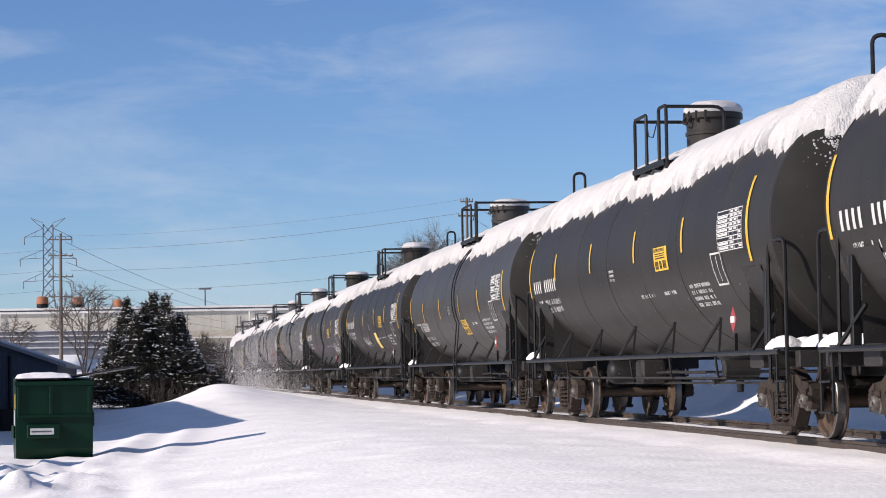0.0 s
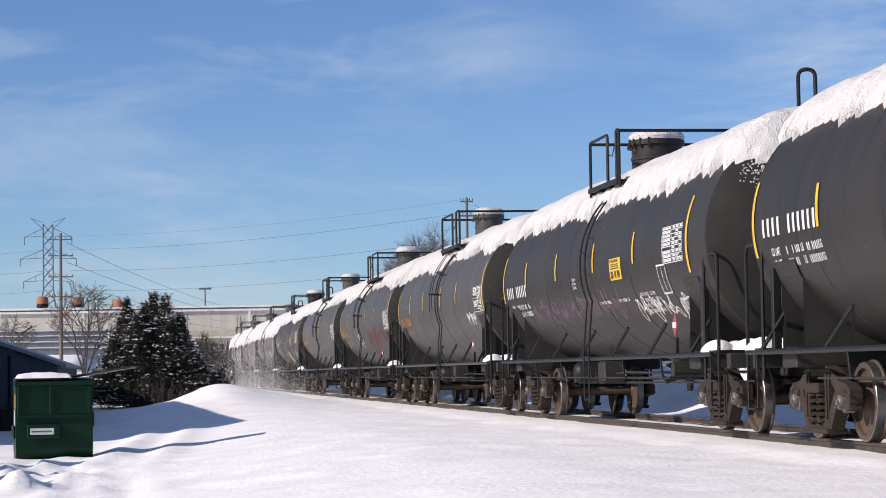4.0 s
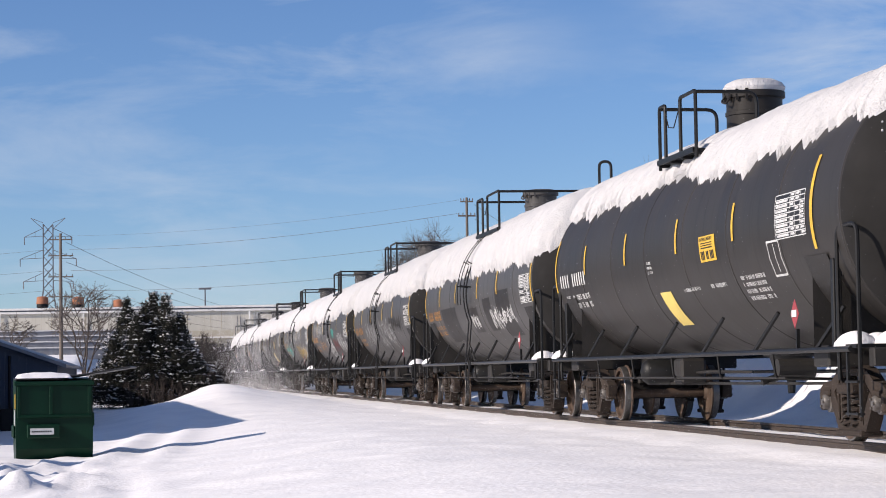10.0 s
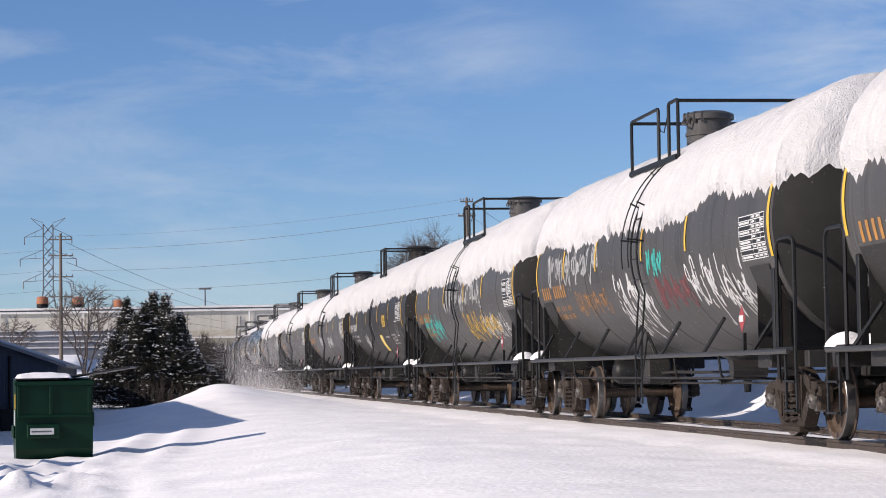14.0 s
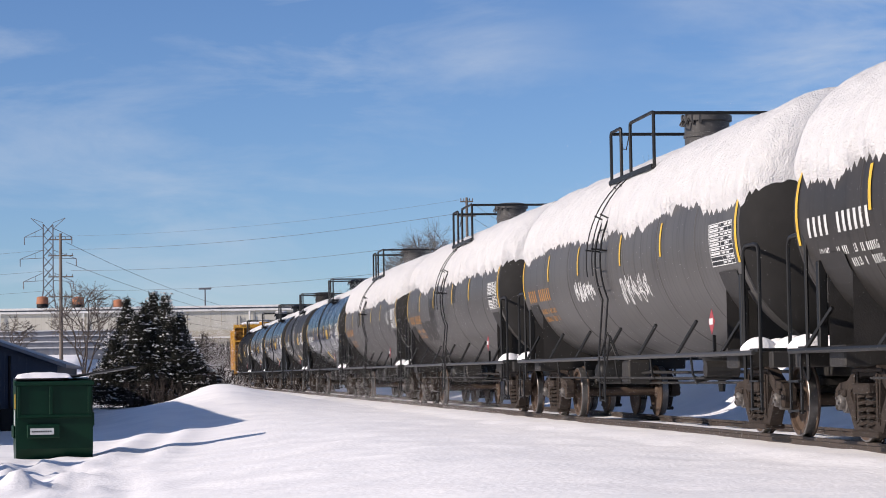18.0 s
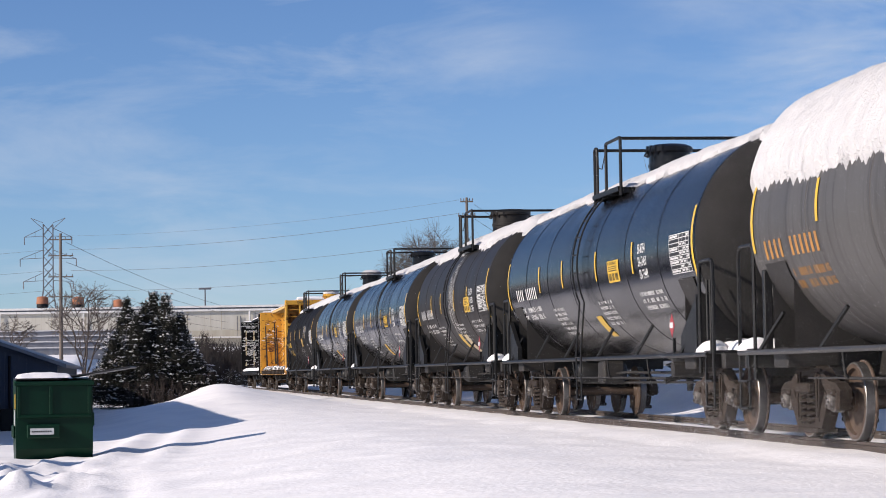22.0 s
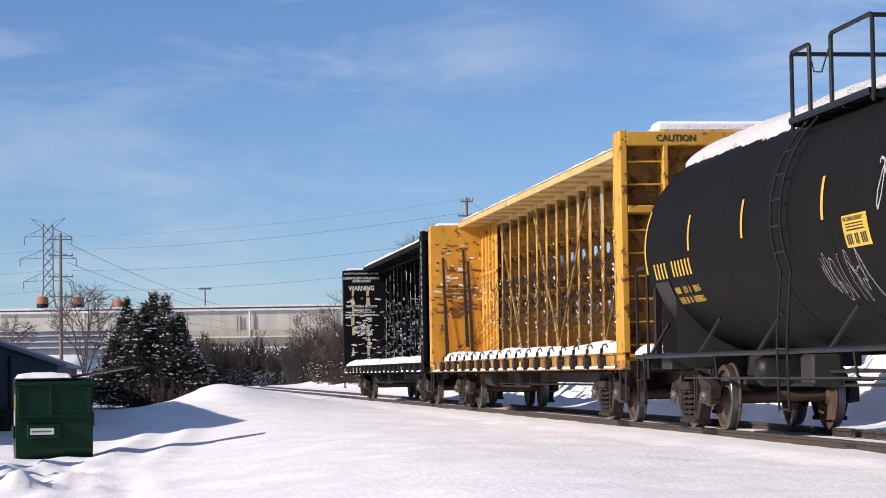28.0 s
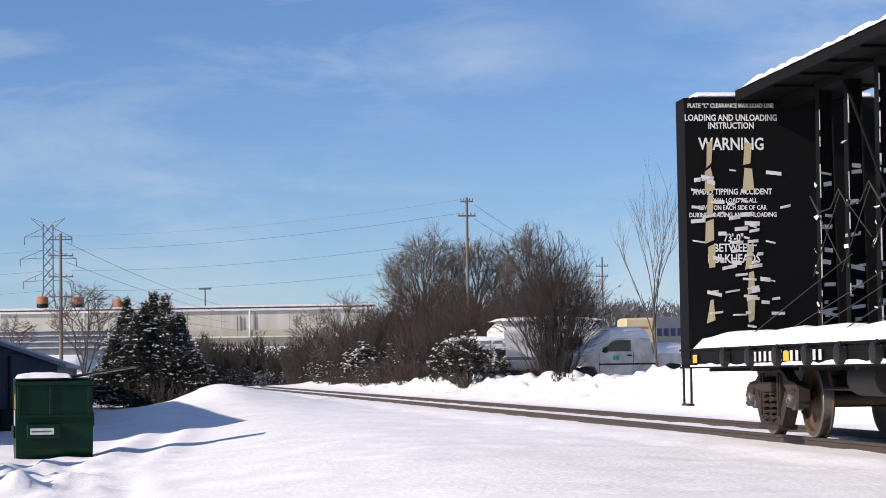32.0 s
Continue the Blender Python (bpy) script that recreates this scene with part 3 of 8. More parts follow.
def bar_lines(car, x0, x1, z, h, mat, rnd, name="stencil_line", fill=0.62):
    """A line of writing, as plain bars."""
    g, x = Geo(), x0
    a0, a1 = angle_at(z + h / 2), angle_at(z - h / 2)
    while x < x1:
        w = h * rnd.choice((0.30, 0.42, 0.42))
        g.sheet(1, 3, lambda u, v: on_tank(x + w * u, a0 + (a1 - a0) * v, 0.005))
        x += w + h * (rnd.choice((1.0, 2.2)) if rnd.random() < 0.24 else 0.34)
    return tagged(part(name, g.mesh(name, mat), car), kind="stuff")


def mark_bars(car, x0, x1, z, h, mat):
    """Large painted marks, each a plain bar."""
    n = round((x1 - x0) / 0.2)
    for i in range(n):
        a0, a1 = angle_at(z + h / 2), angle_at(z - h / 2)
        me = kept(("mark_bar", z, h, mat.name), lambda: Geo().sheet(1, 4, lambda u, v: on_tank(0.088 * u, a0 + (a1 - a0) * v, 0.005)).mesh("reporting_mark", mat))
        part("reporting_mark", me, car, pose(x0 + i * (x1 - x0) / n, 0, 0))


def data_panel(car, x0, x1, z0, z1, rnd):
    p = patch("data_panel", car, x0, x1, z0, z1, BLACK_MARK, "black data panel with white ruled rows")
    g = Geo()
    zs = [z0 + (z1 - z0) * k / 9 for k in range(10)]
    for z in zs:
        a0, a1 = angle_at(z + 0.006), angle_at(z - 0.006)
        g.sheet(4, 1, lambda u, v: on_tank(x0 + (x1 - x0) * u, a0 + (a1 - a0) * v, 0.007))
    for u0 in (0.0, 0.5, 0.67, 0.84, 0.99):
        xx = x0 + (x1 - x0) * u0
        g.sheet(1, 5, lambda u, v: on_tank(xx + 0.014 * u, angle_at(z1) + (angle_at(z0) - angle_at(z1)) * v, 0.007))
    for k in range(9):
        for u0, u1 in ((0.04, 0.44), (0.53, 0.64), (0.70, 0.81), (0.87, 0.97)):
            if rnd.random() < 0.72:
                a0, a1 = angle_at(zs[k] + 0.046), angle_at(zs[k] + 0.018)
                g.sheet(2, 1, lambda u, v: on_tank(x0 + (x1 - x0) * (u0 + (u1 - u0) * u), a0 + (a1 - a0) * v, 0.007))
    part("panel_print", g.mesh("panel_print", WHITE_MARK), p)


def tank_text(car, body, x, z, size, mat, width=0.85, parent=None, lift=0.006):
    """Painted letters that follow the tank's side; x, z is where the line begins."""
    def build():
        cu = bpy.data.curves.new("lettering", "FONT")
        cu.body, cu.size, cu.align_y, cu.offset, cu.resolution_u = body, size, "CENTER", size * 0.02, 2
        tmp = bpy.data.objects.new("lettering", cu)
        me = bpy.data.meshes.new_from_object(tmp)
        bpy.data.objects.remove(tmp)
        for v in me.vertices:
            v.co = on_tank(v.co.x * width, angle_at(z) - v.co.y / R_TANK, lift)
        me.materials.clear()
        me.materials.append(mat)
        return me
    return part("lettering", kept(("tank_text", body, z, size, mat.name), build), parent or car, pose(x, 0, 0))


def scribble(car, x0, x1, z0, z1, mat, rnd, strokes=4, width=0.045, label="spray-painted scribble"):
    """Looping sprayed strokes that spell nothing."""
    for s in range(strokes):
        g = Geo()
        cx = x0 + (x1 - x0) * (s + 0.5) / strokes
        w, ph = (x1 - x0) / strokes * 0.75, rnd.uniform(0, 6)
        n = 44
        pts = []
        for i in range(n):
            t = i / (n - 1)
            px = cx + w * (t - 0.5) + w * 0.55 * noise.noise(Vector((t * 8 + ph, 3.1, s)))
            pz = (z0 + z1) / 2 + (z1 - z0) * min(max(0.95 * noise.noise(Vector((t * 11 + ph * 3, 7.7, s))), -0.55), 0.55)
            pts.append((px, angle_at(pz)))
        for (xa, aa), (xb, ab) in zip(pts, pts[1:]):
            dx, da = xb - xa, (ab - aa) * R_TANK
            ln = math.hypot(dx, da) or 1
            nx, na = -da / ln * width / 2, dx / ln * width / 2 / R_TANK
            q = [on_tank(xa + nx, aa + na, 0.005), on_tank(xb + nx, ab + na, 0.005), on_tank(xb - nx, ab - na, 0.005), on_tank(xa - nx, aa - na, 0.005)]
            g.add(q, [(0, 1, 2, 3)])
        part("graffiti", g.mesh("graffiti", mat), car, label=label)


def snow_cover_mesh(lc, a_near, jag, x0, x1, thick, seed):
    """The snow that lies along a tank's top, with a ragged edge that thins out."""
    g, nv = Geo(), 30
    nx = int((x1 - x0) / 0.042)
    of = seed * 17.3

    def edge(x, side):
        e = a_near + jag * 0.8 * noise.noise(Vector((x * 0.35, of, side))) + jag * 0.40 * noise.noise(Vector((x * 1.7, of + 3, side)))
        e += jag * 0.50 * abs(noise.noise(Vector((x * 6.0, of + 5, side)))) + jag * 0.62 * noise.noise(Vector((x * 15.0, of + 9, side)))
        end = min((x - x0), (x1 - x)) / 0.5
        return max(e * min(1.0, 0.66 + 0.34 * max(end, 0) ** 0.6), 0.12)

    def at(u, v):
        x = x0 + (x1 - x0) * u
        s = v * 2 - 1
        a = s * (edge(x, 0) if s > 0 else edge(x, 1) * 0.9)
        lump = 0.035 * noise.noise(Vector((x * 0.8, a * 2.2, of))) + 0.022 * noise.noise(Vector((x * 3.2, a * 5.5, of)))
        ends = min(1.0, max(min(x - x0, x1 - x), 0.0) / 0.25) ** 0.5
        th = (thick * (1 - abs(s) ** 2.6) + 0.035) * ends + lump * (1 - abs(s) ** 6)
        if abs(s) > 0.97 or ends < 0.05:
            th = -0.012
        xx = max(min(x, lc + HEAD * 0.9), -lc - HEAD * 0.9)
        return on_tank(xx, a, max(th, -0.012), lc)

    g.sheet(nx, nv, at)
    return g.mesh("snow_cover", SNOW_CAP, True)


def end_fittings(car, half, sgn, paint, style, rnd):
    """Draft sill, coupler, end walkway, grab rails and steps at one end."""
    e = sgn * half
    tc = half - 2.15

    def flip(me_key, build):
        return kept((me_key, half, sgn, style), build)

    def sill():
        a, b = sorted((sgn * (tc - 1.1), e - sgn * 0.45))
        g = Geo().box(a, b, -0.30, 0.30, 0.74, 1.06, bevel=0.02)
        a, b = sorted((e - sgn * 0.62, e - sgn * 0.45))
        g.box(a, b, -1.38, 1.38, 0.86, 1.06, bevel=0.015)
        a, b = sorted((sgn * (tc - 0.28), sgn * (tc + 0.28)))
        g.box(a, b, -1.42, 1.42, 0.86, 1.10, bevel=0.02)
        return g.mesh("draft_sill", STEEL)

    def saddle():
        g = Geo()
        xa, xb = sgn * (tc - 0.42), sgn * (tc + 0.42)
        g.sheet(2, 20, lambda u, v: on_tank(xa + (xb - xa) * u, math.pi - 1.25 + 2.5 * v, 0.018))
        for xx in (xa * 0.998, xb * 1.002):
            g.sheet(1, 16, lambda u, v: (xx, (-1.36 + 2.72 * v), (1.06 + u * max(Z_TANK - math.sqrt(max(R_TANK ** 2 - (-1.36 + 2.72 * v) ** 2, 0)) - 1.04, 0.0))))
        return g.mesh("saddle", STEEL, False)

    def coupler():
        a, b = sorted((e - sgn * 0.95, e - sgn * 0.12))
        g = Geo().box(a, b, -0.09, 0.09, 0.78, 0.95, bevel=0.03)
        a, b = sorted((e - sgn * 0.28, e + sgn * 0.06))
        g.box(a, b, -0.20, 0.16, 0.72, 1.0, bevel=0.05)
        g.tube((e - sgn * 0.30, -0.25, 0.74), (e - sgn * 0.12, -0.34, 0.42), 0.03, n=6)
        return g.mesh("coupler", TRUCK_IRON)

    def walkway():
        a, b = sorted((e - sgn * 1.32, e - sgn * 0.62))
        # a solid grating
        g = Geo()
        out = [(a - 0.02, -1.52), (b + 0.02, -1.52), (b + 0.02, 1.52), (a - 0.02, 1.52)]
        g.add([(x, y, z) for z in (1.06, 1.10) for x, y in out], [(0, 1, 2, 3), (4, 7, 6, 5), (0, 4, 5, 1), (1, 5, 6, 2), (2, 6, 7, 3), (3, 7, 4, 0)])
        return g.mesh("end_walkway", FITTING)

    part("draft_sill", flip("sill", sill), car)
    part("saddle", flip("saddle", saddle), car)
    part("coupler", flip("coupler", coupler), car)
    part("end_walkway", flip("walk", walkway), car)
    for y in (-1.48, 1.48):
        def arch():
            g = Geo()
            x1, x2 = e - sgn * 1.30, e - sgn * 0.60
            if style == "tall":
                g.path([(x1, 0, 0.72), (x1, 0, 2.38), (x2, 0, 2.38), (x2, 0, 0.72)], 0.024, 7, 0.16)
            else:
                g.path([(x1, 0, 0.80), (x1, 0, 2.30), (x2, 0, 2.30), (x2, 0, 0.80)], 0.026, 7, 0.12)
                for q in (0.3, 0.55, 0.8):
                    g.tube((x1 + (x2 - x1) * q, 0.05, 1.08), (x1 + (x2 - x1) * q, 0.05, 2.05), 0.02, n=6)
            return g.mesh("grab_rail", FITTING, True)
        part("grab_rail", flip("arch", arch), car, pose(0, y, 0))

        def step():
            g, x1, x2 = Geo(), e - sgn * 1.02, e - sgn * 0.60
            for xx in (x1, x2):
                g.box(xx - 0.025, xx + 0.025, -0.012, 0.012, 0.33, 1.06)
            for z in (0.36, 0.70):
                a, b = sorted((x1, x2))
                g.box(a, b, -0.04, 0.04, z - 0.012, z + 0.012)
            return g.mesh("sill_step", FITTING)
        part("sill_step", flip("step", step), car, pose(0, y, 0))

    def post():
        g = Geo()
        xx = sgn * (tc + 0.55)
        g.box(xx - 0.05, xx + 0.05, -0.05, 0.05, 1.08, 2.05, bevel=0.01)
        g.box(xx - 0.05, xx + 0.05, 0.05, 0.35, 1.85, 1.95, bevel=0.01)
        return g.mesh("head_brace", FITTING)
    if style == "tall":
        part("head_brace", flip("post", post), car, pose(0, -1.40, 0))
    else:
        def shield():
            g = Geo()
            x1, x2 = sgn * (tc - 0.15), sgn * (tc + 0.75)
            g.add([(x1, -1.50, 1.08), (x2, -1.50, 1.08), (x1, -1.50, 1.32), (x2, -1.50, 1.85), (x1, -1.42, 1.08), (x2, -1.42, 1.08), (x1, -1.42, 1.32), (x2, -1.42, 1.85)],
                  [(0, 1, 3, 2), (4, 6, 7, 5), (0, 4, 5, 1), (2, 3, 7, 6), (0, 2, 6, 4), (1, 5, 7, 3)])
            g.box(*sorted((x2, x2 + sgn * 0.05)), -1.52, -0.9, 1.08, 1.87)
            return g.mesh("head_shield", FITTING)
        part("head_shield", flip("shield", shield), car)
    if rnd.random() < 0.8:
        def lump():
            g = Geo()
            x1 = e - sgn * 1.0
            for k in range(5):
                r = random.Random(k + 3)
                cx, cy, w = x1 + r.uniform(-0.3, 0.3), -1.3 + r.uniform(-0.15, 0.5), r.uniform(0.12, 0.24)
                g.lathe([(1.08, w + 0.03), (1.12, w + 0.02), (1.13 + w * 0.22, w * 0.88), (1.14 + w * 0.40, w * 0.60), (1.14 + w * 0.50, w * 0.30), (1.14 + w * 0.53, 0.01)], 18, "z", pose(cx, cy, 0))
            return g.mesh("snow_lump", DRIFT, True)
        part("snow_lump", flip("lump", lump), car)


def side_fittings(car, half, lc, paint, rail_mat, vee):
    """Running rail, braces, hangers and the gear under the tank."""
    x0, x1 = -half + 0.75, half - 0.75
    for y in (-1.53, 1.53):
        part("side_rail", kept(("side_rail", half, rail_mat.name), lambda: Geo().tube((x0, 0, 1.05), (x1, 0, 1.05), 0.032, n=8).mesh("side_rail", rail_mat, True)), car, pose(0, y, 0))
    brace = kept(("brace", rail_mat.name), lambda: Geo().tube((0, -1.53, 1.06), (0.50, -1.36, 1.52), 0.026, 0.026, n=4).mesh("brace", FITTING))
    hang = kept("hanger", lambda: Geo().path([(0, -1.53, 1.02), (0, -1.50, 0.74), (0, -0.35, 0.70)], 0.018, 6, 0.06).mesh("hanger", FITTING, True))
    n = int(2 * lc / 2.6)
    for k in range(n + 1):
        xx = -lc + 0.6 + k * (2 * lc - 1.2) / n
        part("brace", brace, car, pose(xx - 0.3, 0, 0))
        if vee:
            part("brace", kept("brace_back", lambda: Geo().tube((1.0, -1.53, 1.06), (0.50, -1.36, 1.52), 0.02, 0.02, n=4).mesh("brace", FITTING)), car, pose(xx - 0.3, 0, 0))
        if 1 <= k < n:
            part("hanger", hang, car, pose(xx + 0.5, 0, 0))
    def rods():
        g = Geo().tube((-half + 3.4, -1.46, 0.74), (half - 3.4, -1.46, 0.74), 0.014, n=5)
        g.tube((-half + 3.0, -0.32, 0.62), (half - 3.0, -0.32, 0.66), 0.02, n=5)
        g.tube((-half + 3.0, 0.25, 0.80), (half - 3.0, 0.25, 0.80), 0.025, n=6)
        return g.mesh("brake_rod", STEEL)
    part("brake_rod", kept(("rods", half), rods), car)
    def outlet():
        g = Geo().lathe([(0.70, 0.10), (0.72, 0.16), (0.80, 0.17), (0.82, 0.24), (1.0, 0.30), (1.14, 0.34)], 16, "z", pose(1.2, 0, 0))
        g.tube((1.2, -0.1, 0.76), (1.2, -0.42, 0.66), 0.05, n=8)
        g.tube((1.2, 0, 0.72), (1.2, 0, 0.50), 0.07, 0.05, n=8)
        g.box(0.55, 1.85, -0.22, 0.22, 1.02, 1.10, bevel=0.02)
        return g.mesh("outlet_valve", FITTING, True)
    part("outlet_valve", kept("outlet", outlet), car)
    def reservoir():
        g = Geo().lathe([(-0.5, 0.03), (-0.46, 0.15), (-0.38, 0.21), (0.38, 0.21), (0.46, 0.15), (0.5, 0.03)], 18, "y", pose(-half + 4.6, -0.3, 0.82))
        g.box(-half + 4.52, -half + 4.68, -0.6, 0.0, 0.98, 1.12)
        return g.mesh("air_reservoir", FITTING, True)
    part("air_reservoir", kept(("reservoir", half), reservoir), car)
    def valve():
        g = Geo().box(-2.6, -2.1, -0.75, -0.35, 0.62, 1.02, bevel=0.04)
        g.path([(-2.1, -0.5, 0.8), (-1.2, -0.5, 0.82), (-0.4, -0.1, 0.8)], 0.02, 6, 0.1)
        return g.mesh("brake_valve", STEEL)
    part("brake_cylinder", kept("brake_cyl", lambda: Geo().tube((2.9, -0.7, 0.85), (2.9, -0.2, 0.85), 0.13, n=12).mesh("brake_cylinder", STEEL)), car)
    part("brake_valve", kept("valve", valve), car)


def top_platform(car, spec, dome_mat):
    """Walkway round the manway with its rails. ends: where the four posts stand; manway: its place past the first post, its rim and radius."""
    px, ends, long = spec["plat"], spec["ends"], spec["kind"] == "long"
    (mdx, mz, mr), drop = spec["manway"], spec.get("drop", 0.0)
    z0, z1 = 3.97 - drop, 4.80 - drop
    far = 1.14 if long else -0.25

    pl = part("platform", kept(("kick", ends, drop), lambda: Geo().box(0, ends[3], -1.19, -1.165, z0 - 0.05, z0 + 0.03).mesh("platform", FITTING)), car, pose(px, 0, 0))

    def bracket():
        g = Geo().box(-0.03, 0.03, -1.16, 1.16 if long else -0.4, z0 - 0.08, z0 - 0.03)
        g.box(-0.02, 0.02, -0.95, -0.91, Z_TANK + 1.15, z0 - 0.06)
        if long:
            g.box(-0.02, 0.02, 0.91, 0.95, Z_TANK + 1.15, z0 - 0.06)
        return g.mesh("bracket", FITTING)
    for k in range(4):
        part("bracket", kept(("bracket", long, drop), bracket), pl, pose(0.03 + (ends[3] - 0.06) * k / 3, 0, 0))
    slat = kept(("slat", ends, drop), lambda: Geo().box(0, ends[3], -0.035, 0.035, z0 - 0.028, z0 + 0.01).mesh("slat", FITTING))
    for y0 in ((-1.16, 0.5) if long else (-1.16,)):
        for k in range(7):
            part("slat", slat, pl, pose(0, y0 + k * 0.11, 0))
    part("platform_snow", kept(("walk_snow", ends, drop), lambda: Geo().sheet(24, 5, lambda u, v: (ends[3] * u, -1.12 + 0.62 * v, z0 + 0.012 + (0.05 + 0.05 * noise.noise(Vector((u * 6, v * 2, ends[1])))) * (1 if 0 < u < 1 and 0 < v < 1 else 0))).mesh("platform_snow", SNOW_CAP, True)), pl)
    r = 0.027
    for k, (a, b) in enumerate(((0, 1), (3, 2))):
        def side():
            return Geo().path([(ends[a], -1.14, z0 - 0.12), (ends[a], -1.14, z1), (ends[b], -1.14, z1), (ends[b], -1.14, z0)], r, 8, 0.07).mesh("guard_rail", FITTING, True)
        part("guard_rail", kept(("guard", ends, drop, k), side), car, pose(px, 0, 0))
    # a slack chain closes the gap
    def chain():
        xa, xb = ends[1], ends[2]
        return Geo().path([(xa, -1.14, z1 - 0.1), (xa + (xb - xa) * 0.25, -1.15, z1 - 0.36), (xa + (xb - xa) * 0.6, -1.15, z1 - 0.40), (xb, -1.14, z1 - 0.1)], 0.009, 5).mesh("chain", FITTING)
    part("chain", kept(("chain", ends, drop), chain), car, pose(px, 0, 0))
    for x in (ends[0], ends[3]):
        def over():
            g = Geo()
            if long:
                g.tube((0, -1.14, z1 - 0.02), (0, 1.14, z1 - 0.02), r, n=8)
                g.tube((0, 1.14, z0 - 0.1), (0, 1.14, z1), r, n=8)
            else:
                g.path([(0, -1.14, z1 - 0.02), (0, far, z1 - 0.02), (0, far, z0 + 0.15)], r, 8, 0.16)
            return g.mesh("cross_rail", FITTING, True)
        part("cross_rail", kept(("cross", long, drop), over), car, pose(px + x, 0, 0))
    if long:
        part("guard_rail", kept(("far_guard", ends, drop), lambda: Geo().tube((0, 1.14, z1), (ends[3], 1.14, z1), r, n=8).mesh("guard_rail", FITTING, True)), car, pose(px, 0, 0))

    def dome():
        g = Geo().lathe([(Z_TANK + 1.42, mr - 0.03), (mz - 0.12, mr - 0.03), (mz - 0.10, mr + 0.012), (mz - 0.02, mr + 0.012), (mz, mr - 0.02), (mz + 0.03, mr - 0.10), (mz + 0.045, 0.02)], 28, "z")
        g.lathe([(mz - 0.36, mr - 0.028), (mz - 0.355, mr - 0.012), (mz - 0.305, mr - 0.012), (mz - 0.30, mr - 0.028)], 28, "z", caps=False)
        g.box(-mr - 0.10, -mr + 0.04, -0.10, 0.10, mz - 0.14, mz + 0.03, bevel=0.02)
        for k in range(7):
            a = math.radians(-150 + 20 * k)
            g.box(mr * math.cos(a) - 0.02, mr * math.cos(a) + 0.02, mr * math.sin(a) - 0.02, mr * math.sin(a) + 0.02, mz - 0.15, mz + 0.01)
        g.path([(0.05, -mr, mz - 0.05), (0.05, -mr - 0.07, mz - 0.16), (0.2, -mr - 0.04, mz - 0.2), (0.22, -mr + 0.03, mz - 0.06)], 0.014, 6, 0.03)
        return g.mesh("manway", dome_mat, True)
    part("manway", kept(("dome", mz, mr, dome_mat.name), dome), car, pose(px + mdx, 0, 0), "round manway housing with a hinged lid")
    if spec.get("dome_snow"):
        def cap():
            return Geo().lathe([(mz - 0.01, mr), (mz + 0.05, mr + 0.02), (mz + 0.12, mr * 0.93), (mz + 0.17, mr * 0.68), (mz + 0.19, 0.03)], 22, "z").mesh("snow_cap", SNOW_CAP, True)
        part("snow_cap", kept(("dome_snow", mz, mr), cap), car, pose(px + mdx, 0, 0))


SHORT = (0.0, 0.5, 1.3, 2.13)
FRONT = (0.0, 0.77, 1.46, 3.08)
REAR = (0.0, 1.85, 2.50, 3.07)
ODD = (0.0, 0.20, 0.92, 2.05)


def side_ladder(car, x, double):
    """A ladder that curves with the tank and ends in straight steps below the rail."""
    wd = 0.40
    a0, a1 = 0.62, 1.95

    def stile():
        pts = [on_tank(0, a0 + (a1 - a0) * k / 14, 0.10) for k in range(15)]
        pts += [Vector((0.10, -1.60, 1.15)), Vector((0.20, -1.62, 0.36))]
        return Geo().path([(p[0], p[1], p[2]) for p in pts], 0.015, 6).mesh("ladder", FITTING, True)
    lad = part("ladder", kept("stile", stile), car, pose(x, 0, 0), "thin steel ladder curved round the tank")
    part("stile", kept("stile", stile), lad, pose(wd, 0, 0))
    rung = kept("rung", lambda: Geo().tube((0, 0, 0), (wd, 0, 0), 0.011, n=6).mesh("rung", FITTING))
    for k in range(7):
        p = on_tank(0, a0 + (a1 - a0) * (k + 0.3) / 7, 0.10)
        part("rung", rung, lad, Matrix.Translation(p))
    for dx, z in ((0.11, 1.08), (0.15, 0.74), (0.19, 0.38)):
        part("rung", rung, lad, pose(dx, -1.615, z))
    if double:
        for dx in (-0.02, 0.42):
            def guard():
                g = Geo().path([tuple(on_tank(dx, a0 + 0.1 + (1.60 - a0) * k / 12, 0.24)) for k in range(13)], 0.010, 6)
                for k in (1, 5, 9):
                    a = a0 + 0.1 + (1.60 - a0) * k / 12
                    g.tube(on_tank(dx, a, 0.0), on_tank(dx, a, 0.26), 0.014, n=6)
                return g.mesh("ladder_guard", FITTING, True)
            part("ladder_guard", kept(("ladder_guard", dx), guard), car, pose(x, 0, 0))
        for k, pts in enumerate((((1.1, -1.53, 1.06), (0.75, -1.60, 1.45), (0.30, -1.62, 1.10)), ((1.25, -1.53, 1.06), (0.95, -1.60, 1.40), (0.42, -1.62, 0.45)))):
            part("ladder_stay", kept(("ladder_stay", k), lambda: Geo().path(pts, 0.016, 6).mesh("ladder_stay", FITTING, True)), car, pose(x, 0, 0))


